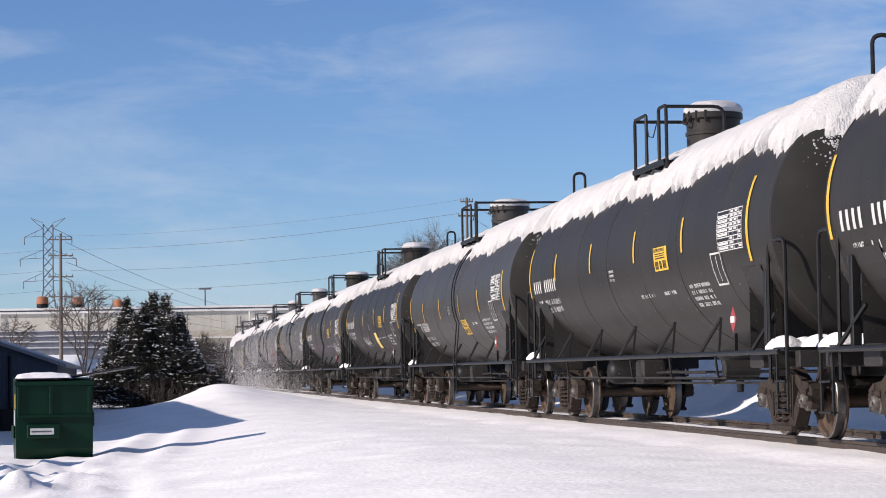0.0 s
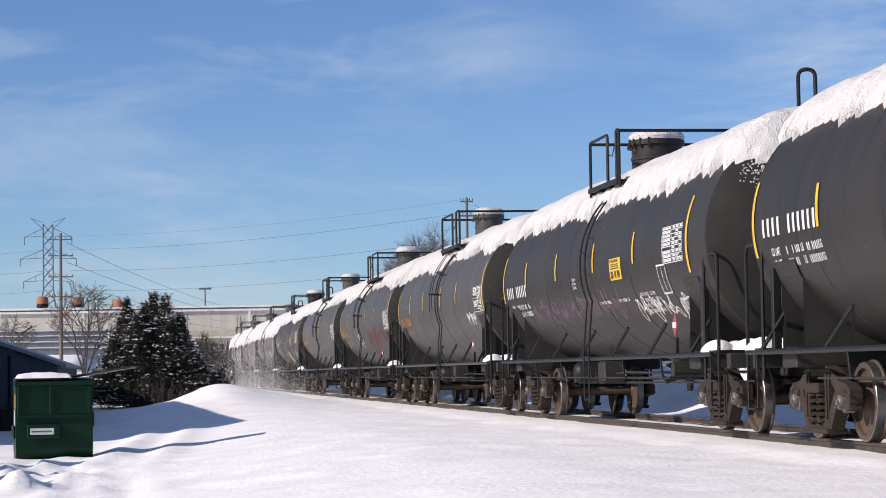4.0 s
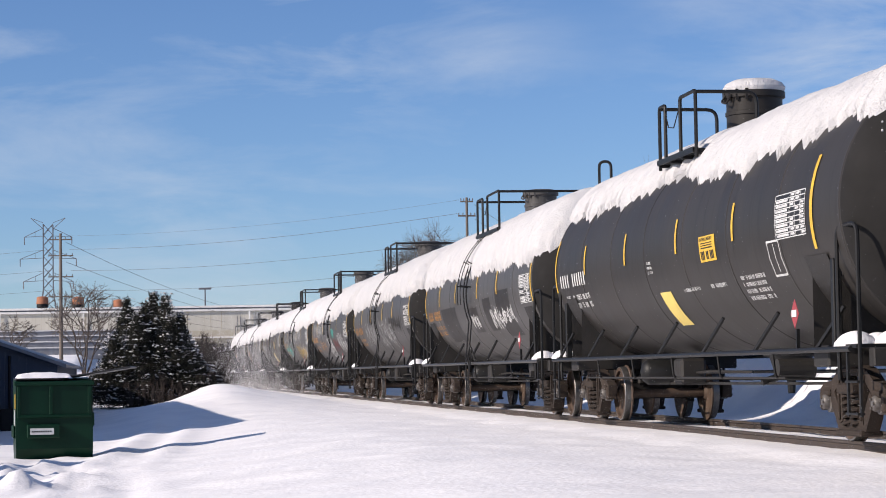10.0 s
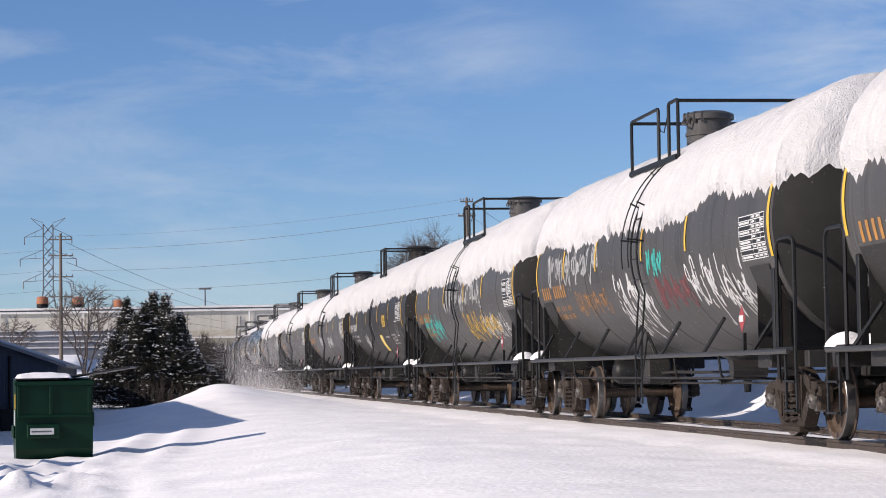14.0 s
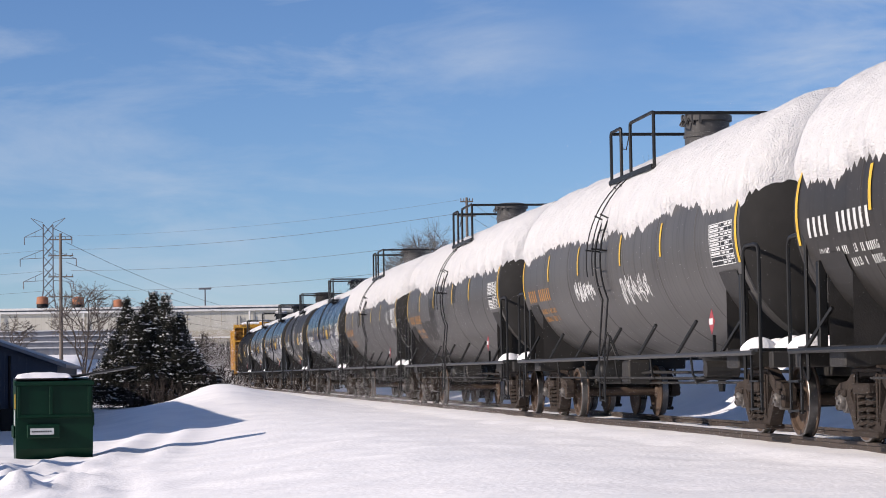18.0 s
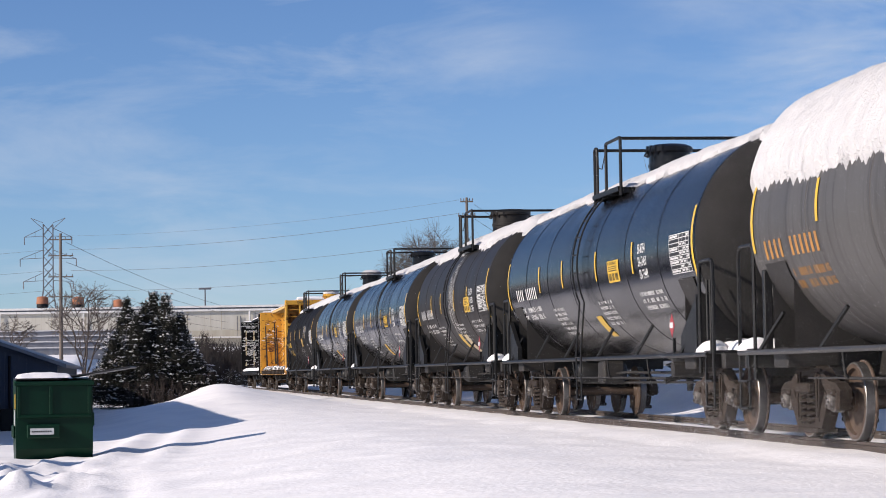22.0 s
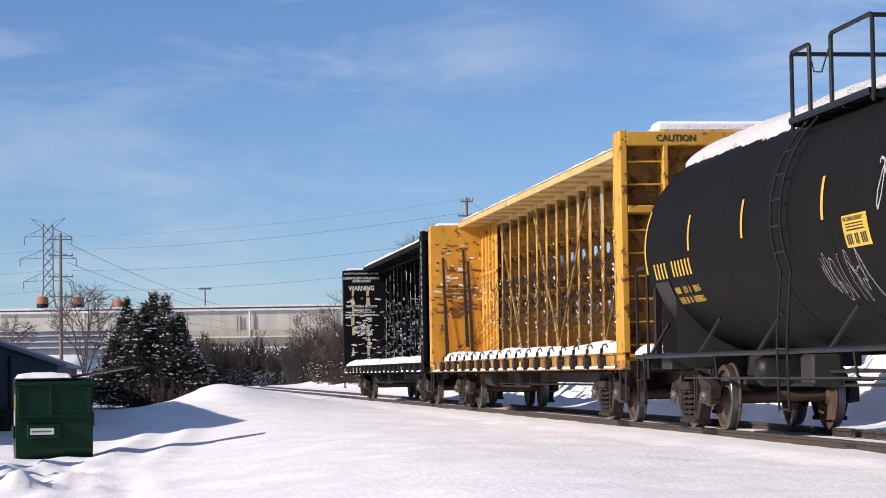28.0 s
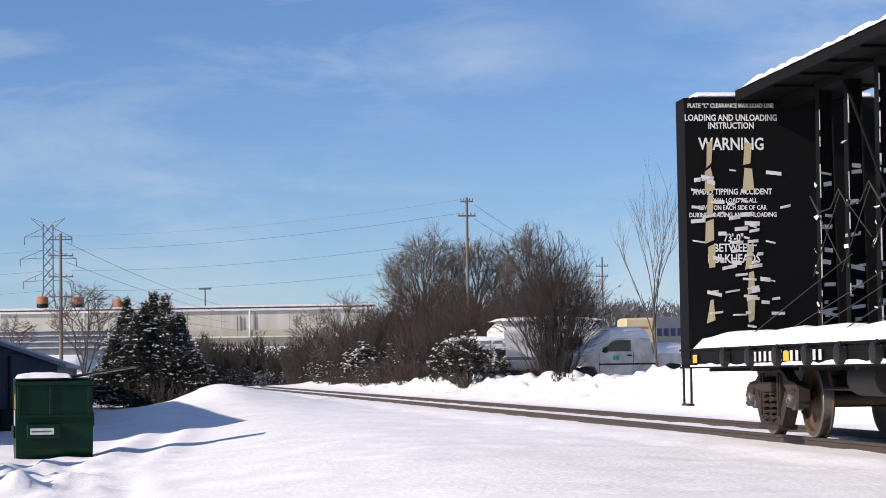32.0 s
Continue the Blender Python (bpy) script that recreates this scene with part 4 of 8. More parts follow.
def diamond(car, x, z):
    def post():
        return Geo().box(-0.02, 0.02, -0.02, 0.02, 1.05, 1.30).mesh("placard_holder", FITTING)
    h = part("placard_holder", kept("placard_post", post), car, pose(x, -1.53, 0))
    s = 0.155
    def face(k, y):
        return Geo().plate([(-s * k, 0), (0, -s * k * 1.1), (s * k, 0), (0, s * k * 1.1)], y, y + 0.006)
    part("placard", kept("placard", lambda: face(1, -0.012).mesh("placard", RED_MARK)), h, pose(0, -0.02, 1.47), "red diamond hazard placard")
    part("placard_panel", kept("placard_panel", lambda: Geo().box(-0.09, 0.09, -0.022, -0.016, -0.035, 0.045).mesh("placard_panel", STICKER_WHITE)), h, pose(0, -0.02, 1.47))


CAR_LC = {}


def tank_car(c, spec):
    """One tank car, its middle at c when 16 s have passed."""
    L, paint = spec["L"], spec["paint"]
    half = L / 2
    lc = spec.get("lc", half - 1.35)
    rnd = random.Random(int(c * 10) + 5)
    car = thing("tank_car", spec["label"], "tank car", pose(c, 0, 0), group="tank cars of the train")
    CAR_LC[car.name] = lc
    part("tank_shell", kept(("shell", lc, paint.name), lambda: shell_mesh(lc, paint)), car)
    sn = spec["snow"]
    part("snow_cover", snow_cover_mesh(lc, sn[0], sn[1], -lc - (0.62 if sn[0] > 1 else 0.5), lc + (0.62 if sn[0] > 1 else 0.5), sn[2], rnd.random() * 50), car, label="thick white snow lying along the tank's top")
    for s in (-1, 1):
        end_fittings(car, half, s, paint, spec["style"], rnd)
        truck(car, s * (half - 2.15))
    side_fittings(car, half, lc, paint, spec.get("rail", RAIL_PIPE), spec.get("vee", False))
    top_platform(car, spec, spec.get("dome", paint))
    if spec["ladder"]:
        side_ladder(car, spec["plat"] + (0.25 if spec["ends"] is ODD else spec["ends"][1] + (0.03 if spec["paint"] is GREY_PAINT else -0.15)), spec["ladder"] == 2)
    if spec.get("hoop"):
        part("grab_hoop", kept("hoop", lambda: Geo().path([(0, -0.11, 4.0), (0, -0.11, 4.88), (0.06, 0.11, 4.88), (0.06, 0.11, 4.0)], 0.028, 8, 0.11).mesh("grab_hoop", FITTING, True)), car, pose(lc - 0.25, 0, 0))
        part("vent_pipe", kept("vent", lambda: Geo().path([(0, -0.3, 4.05), (0, -0.3, 4.35), (0, 0.0, 4.42)], 0.05, 8, 0.12).mesh("vent_pipe", FITTING, True)), car, pose(half - 4.0, 0, 0))
    k = spec.get("k", lc / 7.85)
    zc = spec["stripe_z"]
    for i, x in enumerate((-lc + 0.08,) + tuple(x * k for x in spec["stripes"]) + (spec.get("end_stripe", lc - 0.12),)):
        h, w = ((0.92, 0.045), (0.48, 0.045), (1.05, 0.05))[0 if i == 0 else 2 if i == 5 else 1]
        a0, a1 = angle_at(zc + h / 2), angle_at(zc - h / 2)
        part("reflective_stripe", kept(("stripe", round(x, 2), lc, zc), lambda: band_mesh(x - w, x + w, a0, a1, YELLOW_TAPE, 0.011, 10, lc)), car)
    mk = spec["mark"]
    x0, zm = spec["mark_at"]
    mark_bars(car, x0 * k, x0 * k + 0.82, zm, 0.22, mk)
    mark_bars(car, x0 * k + 1.05, x0 * k + 2.2, zm, 0.22, mk)
    for body, dz in (("LD LMT", 0.30), ("LT WT", 0.44)):
        tank_text(car, body, x0 * k + 0.25, zm - dz, 0.13, mk, 0.8)
        bar_lines(car, x0 * k + 0.85, x0 * k + 1.35, zm - dz, 0.09, mk, rnd)
        tank_text(car, "LB", x0 * k + 1.42, zm - dz, 0.13, mk, 0.8)
        bar_lines(car, x0 * k + 1.65, x0 * k + 2.05, zm - dz, 0.09, mk, rnd)
        tank_text(car, "KG", x0 * k + 2.08, zm - dz, 0.13, mk, 0.8)
    data_panel(car, *spec.get("panel", (lc - 1.45, lc - 0.3, 2.2, 2.74)), rnd)
    diamond(car, 6.6 * k, 1.4)
    if "chem" in spec:
        chem_label(*spec["chem"])(car, k, rnd)
    for op in spec["extra"]:
        op(car, k, rnd)
    return car


# what sets single cars apart
def chem_label(x=1.7, z=2.42):
    def op(car, k, rnd):
        p = patch("warning_label", car, x * k, x * k + 0.82, z - 0.17, z + 0.17, YELLOW_TAPE, "yellow emergency label with black print", 0.008)
        g = Geo()
        for i, (hh, zz) in enumerate(((0.012, z + 0.075), (0.012, z + 0.045), (0.016, z + 0.012))):
            a0, a1 = angle_at(zz + hh / 2), angle_at(zz - hh / 2)
            g.sheet(3, 1, lambda u, v: on_tank(x * k + 0.10 + 0.58 * u, a0 + (a1 - a0) * v, 0.011))
        for i in range(10):
            if i not in (3, 6):
                g.sheet(1, 2, lambda u, v: on_tank(x * k + 0.07 + i * 0.067 + 0.045 * u, angle_at(z - 0.03) + (angle_at(z - 0.14) - angle_at(z - 0.03)) * v, 0.011))
        part("label_print", g.mesh("label_print", BLACK_MARK), p)
        tank_text(car, "FOR CHEMICAL EMERGENCY", x * k + 0.04, z + 0.125, 0.062, BLACK_MARK, 0.82, p, 0.011)
    return op


def slant_label(x=0.27, z=1.9, mat=None, w=0.65, h=0.24):
    return lambda car, k, rnd: patch("yellow_sticker", car, x * k, x * k + w, z - h, z + h, mat or PALE_YELLOW, "pale yellow oblong sticker, half faded", 0.008)


def small_print(x0=3.4, z=1.95, n=4, w=1.1, h=0.05, mat=None):
    def op(car, k, rnd):
        for i in range(n):
            bar_lines(car, x0 * k, x0 * k + w, z - i * h * 1.7, h, mat or WHITE_MARK, rnd)
    return op


def boxed_mark(x=4.9, z=1.95):
    def op(car, k, rnd):
        g = Geo()
        for a, b, c, d in ((0, 0.5, 0, 0.025), (0, 0.5, 0.40, 0.425), (0, 0.025, 0, 0.425), (0.475, 0.5, 0, 0.425), (0.25, 0.27, 0.05, 0.38)):
            g.sheet(1, 2, lambda u, v: on_tank(x * k + a + (b - a) * u, angle_at(z + d) + (angle_at(z + c) - angle_at(z + d)) * v, 0.006))
        part("stencil_box", g.mesh("stencil_box", WHITE_MARK), car)
    return op


def tag(x0, x1, z0, z1, mat, strokes, width=0.045, label="spray-painted scribble"):
    return lambda car, k, rnd: scribble(car, x0 * k, x1 * k, z0, z1, mat, rnd, strokes, width, label)


def repaint(x0, x1, z0, z1):
    return lambda car, k, rnd: patch("paint_patch", car, x0 * k, x1 * k, z0, z1, DARK_PAINT, "darker square of fresh paint", 0.003)


def head_marks(mat):
    """Writing on the leading head, as plain bars."""
    def op(car, k, rnd):
        for z, h, y0, y1 in ((2.72, 0.15, -0.95, -0.35), (2.52, 0.07, -0.95, -0.25), (2.38, 0.07, -0.95, -0.25)):
            y, g = y0, Geo()
            while y < y1:
                w = h * 0.5
                lc = CAR_LC[car.name]
                def at(u, v):
                    yy, zz = y + w * u, z - h / 2 + h * v
                    rr = math.hypot(yy, zz - Z_TANK) / R_TANK
                    return (lc + HEAD * math.sqrt(max(1 - rr * rr, 0)) + 0.006, yy, zz)
                g.sheet(1, 1, at)
                y += w * 1.4
            part("head_lettering", g.mesh("head_lettering", mat), car)

    return op


def frost(a0=0.2, a1=0.75):
    """A crust of snow grains stuck to the leading head."""
    def op(car, k, rnd):
        g, lc = Geo(), CAR_LC[car.name]
        for i in range(900):
            yy, zz = rnd.gauss(-0.45, 0.28), Z_TANK + rnd.gauss(0.88, 0.12)
            rr = math.hypot(yy, zz - Z_TANK) / R_TANK
            if rr > 0.93:
                continue
            xx, s = lc + HEAD * math.sqrt(1 - rr * rr), rnd.uniform(0.006, 0.018)
            g.lathe([(-0.01, s * 0.8), (0.006, s), (s, 0.002)], 5, "x", pose(xx, yy, zz))
        me = g.mesh("snow_crust", SNOW_CAP)
        tagged(part("snow_crust", me, car), kind="stuff")
    return op


def scuffed_band(car, k, rnd):
    g = Geo()
    for i in range(26):
        x = 0.25 + rnd.gauss(0, 0.22)
        a0 = rnd.uniform(0.7, 1.6)
        g.sheet(1, 10, lambda u, v: on_tank(x + rnd.uniform(0.004, 0.02) * u, a0 + 0.8 * v, 0.006))
    part("scuffed_band", g.mesh("scuffed_band", WHITE_MARK), car)


def valve_codes(car, k, rnd):
    for i, body in enumerate(("SR-8754", "SR-13450", "SR-13449")):
        tank_text(car, body, 4.3 * k, 2.66 - i * 0.19, 0.20, WHITE_MARK, 0.72)


LIGHT = (0.84, 0.24, 0.23)
HEAVY = (1.27, 0.20, 0.25)
TILX = dict(L=18.5, lc=8.2, k=1.0, stripes=(-5.55, -2.45, 0.85, 3.85), stripe_z=2.71, end_stripe=7.2, mark_at=(-7.75, 2.42), panel=(5.75, 6.95, 2.37, 2.88), chem=(2.15, 2.45), ends=SHORT, manway=(0.9, 4.88, 0.44), style="tall", paint=DARK_PAINT, kind="small", ladder=0, snow=LIGHT, plat=-0.4, mark=WHITE_MARK, hoop=True, dome_snow=True, rail=FITTING,
            label="charcoal grey tank car with white lettering and a snowy top",
            extra=[small_print(0.75, 1.96, 1, 0.87), small_print(2.24, 1.96, 1, 0.77), small_print(3.78, 2.0, 4, 1.08), small_print(-1.0, 2.42, 3, 0.3, 0.04), boxed_mark(5.3, 1.95), head_marks(WHITE_MARK), frost()])
UTLX = dict(L=18.42, stripes=(-5.16, -2.41, 0.94, 3.65), stripe_z=2.72, mark_at=(-7.35, 2.27), ends=FRONT, manway=(1.92, 4.87, 0.385), style="tall", paint=GREY_PAINT, kind="long", ladder=2, snow=LIGHT, plat=-1.2, mark=ORANGE_MARK, dome_snow=True,
            label="weathered grey tank car with faded orange lettering and snow on top", extra=[])
GATX = dict(L=16.1, stripes=(-4.2, -1.9, 1.1, 3.9), stripe_z=2.56, mark_at=(-6.85, 2.34), chem=(2.05, 2.42), ends=ODD, manway=(0.75, 4.63, 0.38), drop=0.14, style="barred", paint=GLOSS_PAINT, kind="long", ladder=1, snow=(0.52, 0.16, 0.10), plat=0.2, mark=WHITE_MARK, rail=FITTING,
            label="glossy black tank car with white lettering and little snow",
            extra=[slant_label(-0.1, 1.6, YELLOW_TAPE, 0.42, 0.17), small_print(-3.5, 1.97, 6, 1.05), small_print(0.67, 1.97, 5, 1.0), small_print(3.9, 2.0, 3, 1.5, 0.06), valve_codes])


def spec(base, **more):
    s = dict(base)
    s.update(more)
    s["extra"] = list(base["extra"]) + list(more.get("add", []))
    return s


SNOWY = "weathered grey tank car under thick windblown snow with orange lettering"
TANKS = [
    (198.6, spec(TILX)),
    (180.0, spec(TILX, plat=-0.56, vee=True, ends=(0.0, 0.79, 1.62, 2.10), manway=(0.52, 4.86, 0.45))),
    (161.3, spec(TILX, paint=SLATE_PAINT, kind="long", ladder=1, ends=(0.0, 1.42, 2.12, 2.31), manway=(0.2, 4.84, 0.47), plat=-0.77, label="charcoal tank car with a curved side ladder and a yellow sticker", chem=(0.66, 1.91), mark_at=(-7.3, 2.05), stripe_z=2.42)),
    (142.6, spec(TILX, plat=-1.05, label="charcoal tank car with an orange label and a pale slanted sticker", vee=True, mark_at=(-7.75, 2.53), stripe_z=2.66, add=[slant_label(), tag(-3.4, -1.6, 1.75, 2.05, WHITE_MARK, 4, 0.02)])),
    (123.9, spec(TILX, kind="long", ladder=1, ends=(0.0, 1.42, 2.12, 2.31), manway=(0.2, 4.84, 0.47), plat=-1.0, label="charcoal tank car with purple and white scribbles low on its side", add=[tag(-5.5, 2.5, 1.7, 2.15, PURPLE_FADE, 9, 0.05), tag(3.2, 6.6, 1.6, 1.95, WHITE_MARK, 4, 0.03)])),
    (105.1, spec(UTLX, ends=REAR, manway=(0.49, 4.88, 0.385), plat=-1.14, add=[tag(5.0, 6.3, 1.95, 2.2, WHITE_MARK, 3, 0.03)])),
    (86.7, spec(UTLX, plat=-1.30, label="weathered grey tank car with faded red scribbles low on its side", add=[tag(1.2, 6.3, 1.75, 2.3, RED_FADE, 7, 0.05, "faded red spray-painted scribble"), tag(-2.0, -0.9, 1.75, 2.2, WHITE_MARK, 2, 0.04)])),
    (68.2, spec(UTLX, ends=REAR, manway=(0.49, 4.88, 0.385), plat=-1.27, add=[frost()])),
    (49.4, spec(TILX, plat=-1.54, ends=(0.0, 0.37, 1.29, 2.19), manway=(1.2, 4.90, 0.44), add=[slant_label(-0.66, 1.74)])),
    (30.9, spec(UTLX, hoop=True, snow=HEAVY, dome_snow=False, label=SNOWY, add=[repaint(-5.0, -2.6, 1.6, 2.4), repaint(-0.6, 0.6, 1.75, 2.3), repaint(1.6, 2.6, 1.75, 2.45), repaint(3.4, 5.0, 1.6, 2.55), tag(-0.5, 0.5, 1.85, 2.15, WHITE_MARK, 3, 0.03), tag(2.2, 5.2, 1.8, 2.2, WHITE_MARK, 6, 0.035)])),
    (11.7, spec(UTLX, snow=HEAVY, dome_snow=False, label=SNOWY, add=[tag(-4.4, -0.9, 1.75, 2.45, FADED_WHITE, 5, 0.04), tag(-0.4, 3.2, 1.65, 2.5, FADED_WHITE, 4, 0.05), tag(2.6, 5.4, 2.1, 2.5, BLACK_SPRAY, 6, 0.04)])),
    (-6.7, spec(UTLX, ends=REAR, manway=(0.49, 4.88, 0.385), snow=HEAVY, dome_snow=False, label="grey tank car covered with many-coloured scribbles under thick snow", add=[tag(-6.8, -2.2, 2.35, 2.95, FADED_WHITE, 6, 0.06), tag(-1.3, 0.9, 1.4, 2.3, WHITE_MARK, 3, 0.06), tag(1.2, 2.2, 2.25, 2.6, GREEN_MARK, 3, 0.05), tag(1.4, 3.4, 1.75, 2.2, RED_FADE, 4, 0.05), tag(3.4, 6.4, 1.5, 2.35, WHITE_MARK, 4, 0.04), tag(-4.5, -2.0, 1.8, 2.2, ORANGE_MARK, 4, 0.02)])),
    (-25.0, spec(UTLX, snow=HEAVY, dome_snow=False, label="grey tank car with teal and white scribbles under thick snow", add=[tag(-6.5, -3.5, 1.7, 2.3, GREEN_MARK, 4, 0.07), tag(-2.5, 3.5, 2.3, 2.9, FADED_WHITE, 7, 0.06), tag(0.5, 5.0, 1.6, 2.2, YELLOW_MARK, 5, 0.04), tag(3.0, 6.0, 1.6, 2.1, WHITE_MARK, 4, 0.03)])),
    (-43.5, spec(TILX, kind="long", ladder=1, ends=(0.0, 0.80, 0.95, 1.45), manway=(0.87, 4.86, 0.38), plat=-1.14, snow=HEAVY, dome_snow=False, hoop=False, label="charcoal tank car with white lettering under thick windblown snow", add=[slant_label(0.7, 1.8), tag(-3.6, -2.8, 1.6, 2.1, WHITE_MARK, 2, 0.04)])),
    (-62.0, spec(UTLX, plat=-1.29, snow=HEAVY, dome_snow=False, label=SNOWY, add=[tag(-2.9, -1.3, 2.05, 2.35, WHITE_MARK, 5, 0.035), tag(0.6, 2.6, 1.9, 2.3, WHITE_MARK, 5, 0.03)])),
    (-80.7, spec(UTLX, snow=HEAVY, dome_snow=False, label=SNOWY, add=[repaint(-5.3, -2.9, 1.7, 2.2), repaint(-3.3, -2.4, 2.0, 2.75), repaint(1.0, 1.5, 2.5, 3.0)])),
    (-99.2, spec(UTLX, plat=-1.59, snow=HEAVY, dome_snow=False, label=SNOWY, add=[tag(5.2, 5.9, 2.3, 2.7, WHITE_MARK, 1, 0.03)])),
    (-117.5, spec(GATX, L=18.0, plat=-0.63)),
    (-133.8, spec(GATX, L=14.6, paint=SOOT_PAINT, plat=-0.51, chem=(3.2, 2.4), manway=(0.71, 4.72, 0.47), snow=(0.62, 0.2, 0.12), label="worn dark grey tank car with a scuffed white band", add=[lambda car, k, rnd: scuffed_band(car, k, rnd), slant_label(0.9, 1.55, CREAM_BOX, 0.5, 0.2)])),
    (-150.0, spec(GATX, L=17.7, plat=-0.22, ends=(0.0, 1.04, 1.90, 2.04), manway=(0.05, 4.64, 0.38))),
    (-166.75, spec(GATX, plat=0.35, dome_snow=True)),
    (-183.9, spec(UTLX, L=18.2, paint=BROWN_BLACK, plat=-1.35, ladder=1, mark=YELLOW_MARK, dome=CAR_YELLOW, ends=(0.0, 0.72, 1.54, 2.99), manway=(1.61, 4.55, 0.35), drop=0.14, snow=(0.55, 0.14, 0.16), rail=FITTING, label="faded black tank car with yellow lettering and a yellow manway",
                  chem=(1.6, 2.3), add=[boxed_mark(4.6, 1.75), tag(2.7, 4.4, 2.45, 3.0, FADED_WHITE, 2, 0.03), tag(0.4, 2.0, 1.6, 2.1, FADED_WHITE, 2, 0.012)])),
]

TRAIN = []
for c, sp in TANKS:
    TRAIN.append((tank_car(c, sp), c))


# ---- the two centre-beam cars ----
TO_FRONT = pose(0, 0, 0, 90, 0, 90)


COLUMN_Z = (1.10, 4.50)


def column_half(z):
    return 0.118 - 0.038 * (z - COLUMN_Z[0]) / (COLUMN_Z[1] - COLUMN_Z[0])


def column_mesh(mat):
    """The web of a tapered upright, with two long holes through it."""
    z0, z1 = COLUMN_Z
    bm = bmesh.new()
    holes = [] if mat is CAR_BLACK else [(1.99, 2.20), (3.10, 3.32)]
    cuts = [z0] + [z for h in holes for z in h] + [z1]
    def quad(vs):
        bm.faces.new([bm.verts.new(v) for v in vs])
    for k in range(len(cuts) - 1):
        a, b = cuts[k], cuts[k + 1]
        for xx in (-0.006, 0.006):
            if k % 2 == 0:
                quad([(xx, -column_half(a), a), (xx, column_half(a), a), (xx, column_half(b), b), (xx, -column_half(b), b)])
            else:
                m, hx, hz = (a + b) / 2, 0.037, (b - a) / 2
                for i in range(16):
                    t0, t1 = 2 * math.pi * i / 16, 2 * math.pi * (i + 1) / 16
                    def inner(t):
                        return (xx, hx * math.cos(t), m + hz * 0.96 * math.copysign(abs(math.sin(t)) ** 0.7, math.sin(t)))
                    def outer(t):
                        c, d = math.cos(t), math.sin(t)
                        k2 = 1 / max(abs(c), abs(d))
                        z = m + hz * d * k2
                        return (xx, column_half(z) * c * k2, z)
                    quad([inner(t0), inner(t1), outer(t1), outer(t0)])
    for s in (-1, 1):
        quad([(-0.006, s * column_half(z0), z0), (0.006, s * column_half(z0), z0), (0.006, s * column_half(z1), z1), (-0.006, s * column_half(z1), z1)])
    bmesh.ops.remove_doubles(bm, verts=bm.verts, dist=0.0005)
    bmesh.ops.recalc_face_normals(bm, faces=bm.faces)
    me = bpy.data.meshes.new("column")
    bm.to_mesh(me)
    bm.free()
    me.materials.append(mat)
    return me


def flange_mesh(s, mat):
    z0, z1 = COLUMN_Z
    g = Geo()
    a, b = column_half(z0), column_half(z1)
    g.add([(-0.085, s * a, z0), (0.085, s * a, z0), (0.085, s * b, z1), (-0.085, s * b, z1),
           (-0.085, s * (a + 0.012), z0), (0.085, s * (a + 0.012), z0), (0.085, s * (b + 0.012), z1), (-0.085, s * (b + 0.012), z1)],
          [(0, 1, 2, 3), (4, 7, 6, 5), (0, 4, 5, 1), (1, 5, 6, 2), (2, 6, 7, 3), (3, 7, 4, 0)])
    return g.mesh("flange", mat)


def scraps(name, place, n, mat, rnd, size=(0.05, 0.22), flat=False):
    """Torn bits of wrap: thin crumpled strips."""
    g = Geo()
    for i in range(n):
        p = Vector(place(rnd))
        w, h = rnd.uniform(*size), rnd.uniform(0.02, 0.06)
        if flat:
            a = rnd.uniform(-0.25, 0.2)
            q = [(0.004, -w / 2, -h / 2 - a * w), (0.004, w / 2, -h / 2), (0.004 + rnd.uniform(0, 0.02), w / 2, h / 2), (0.006, -w / 2, h / 2 - a * w)]
        else:
            a = rnd.uniform(-0.4, 0.3)
            q = [(-w / 2, 0, -h / 2 + a * w), (w / 2, rnd.uniform(-0.03, 0), -h / 2), (w / 2, rnd.uniform(-0.05, 0), h / 2), (-w / 2, rnd.uniform(-0.04, 0), h / 2 + a * w)]
        g.add([p + Vector(v) for v in q], [(0, 1, 2, 3)])
    return g.mesh(name, mat)


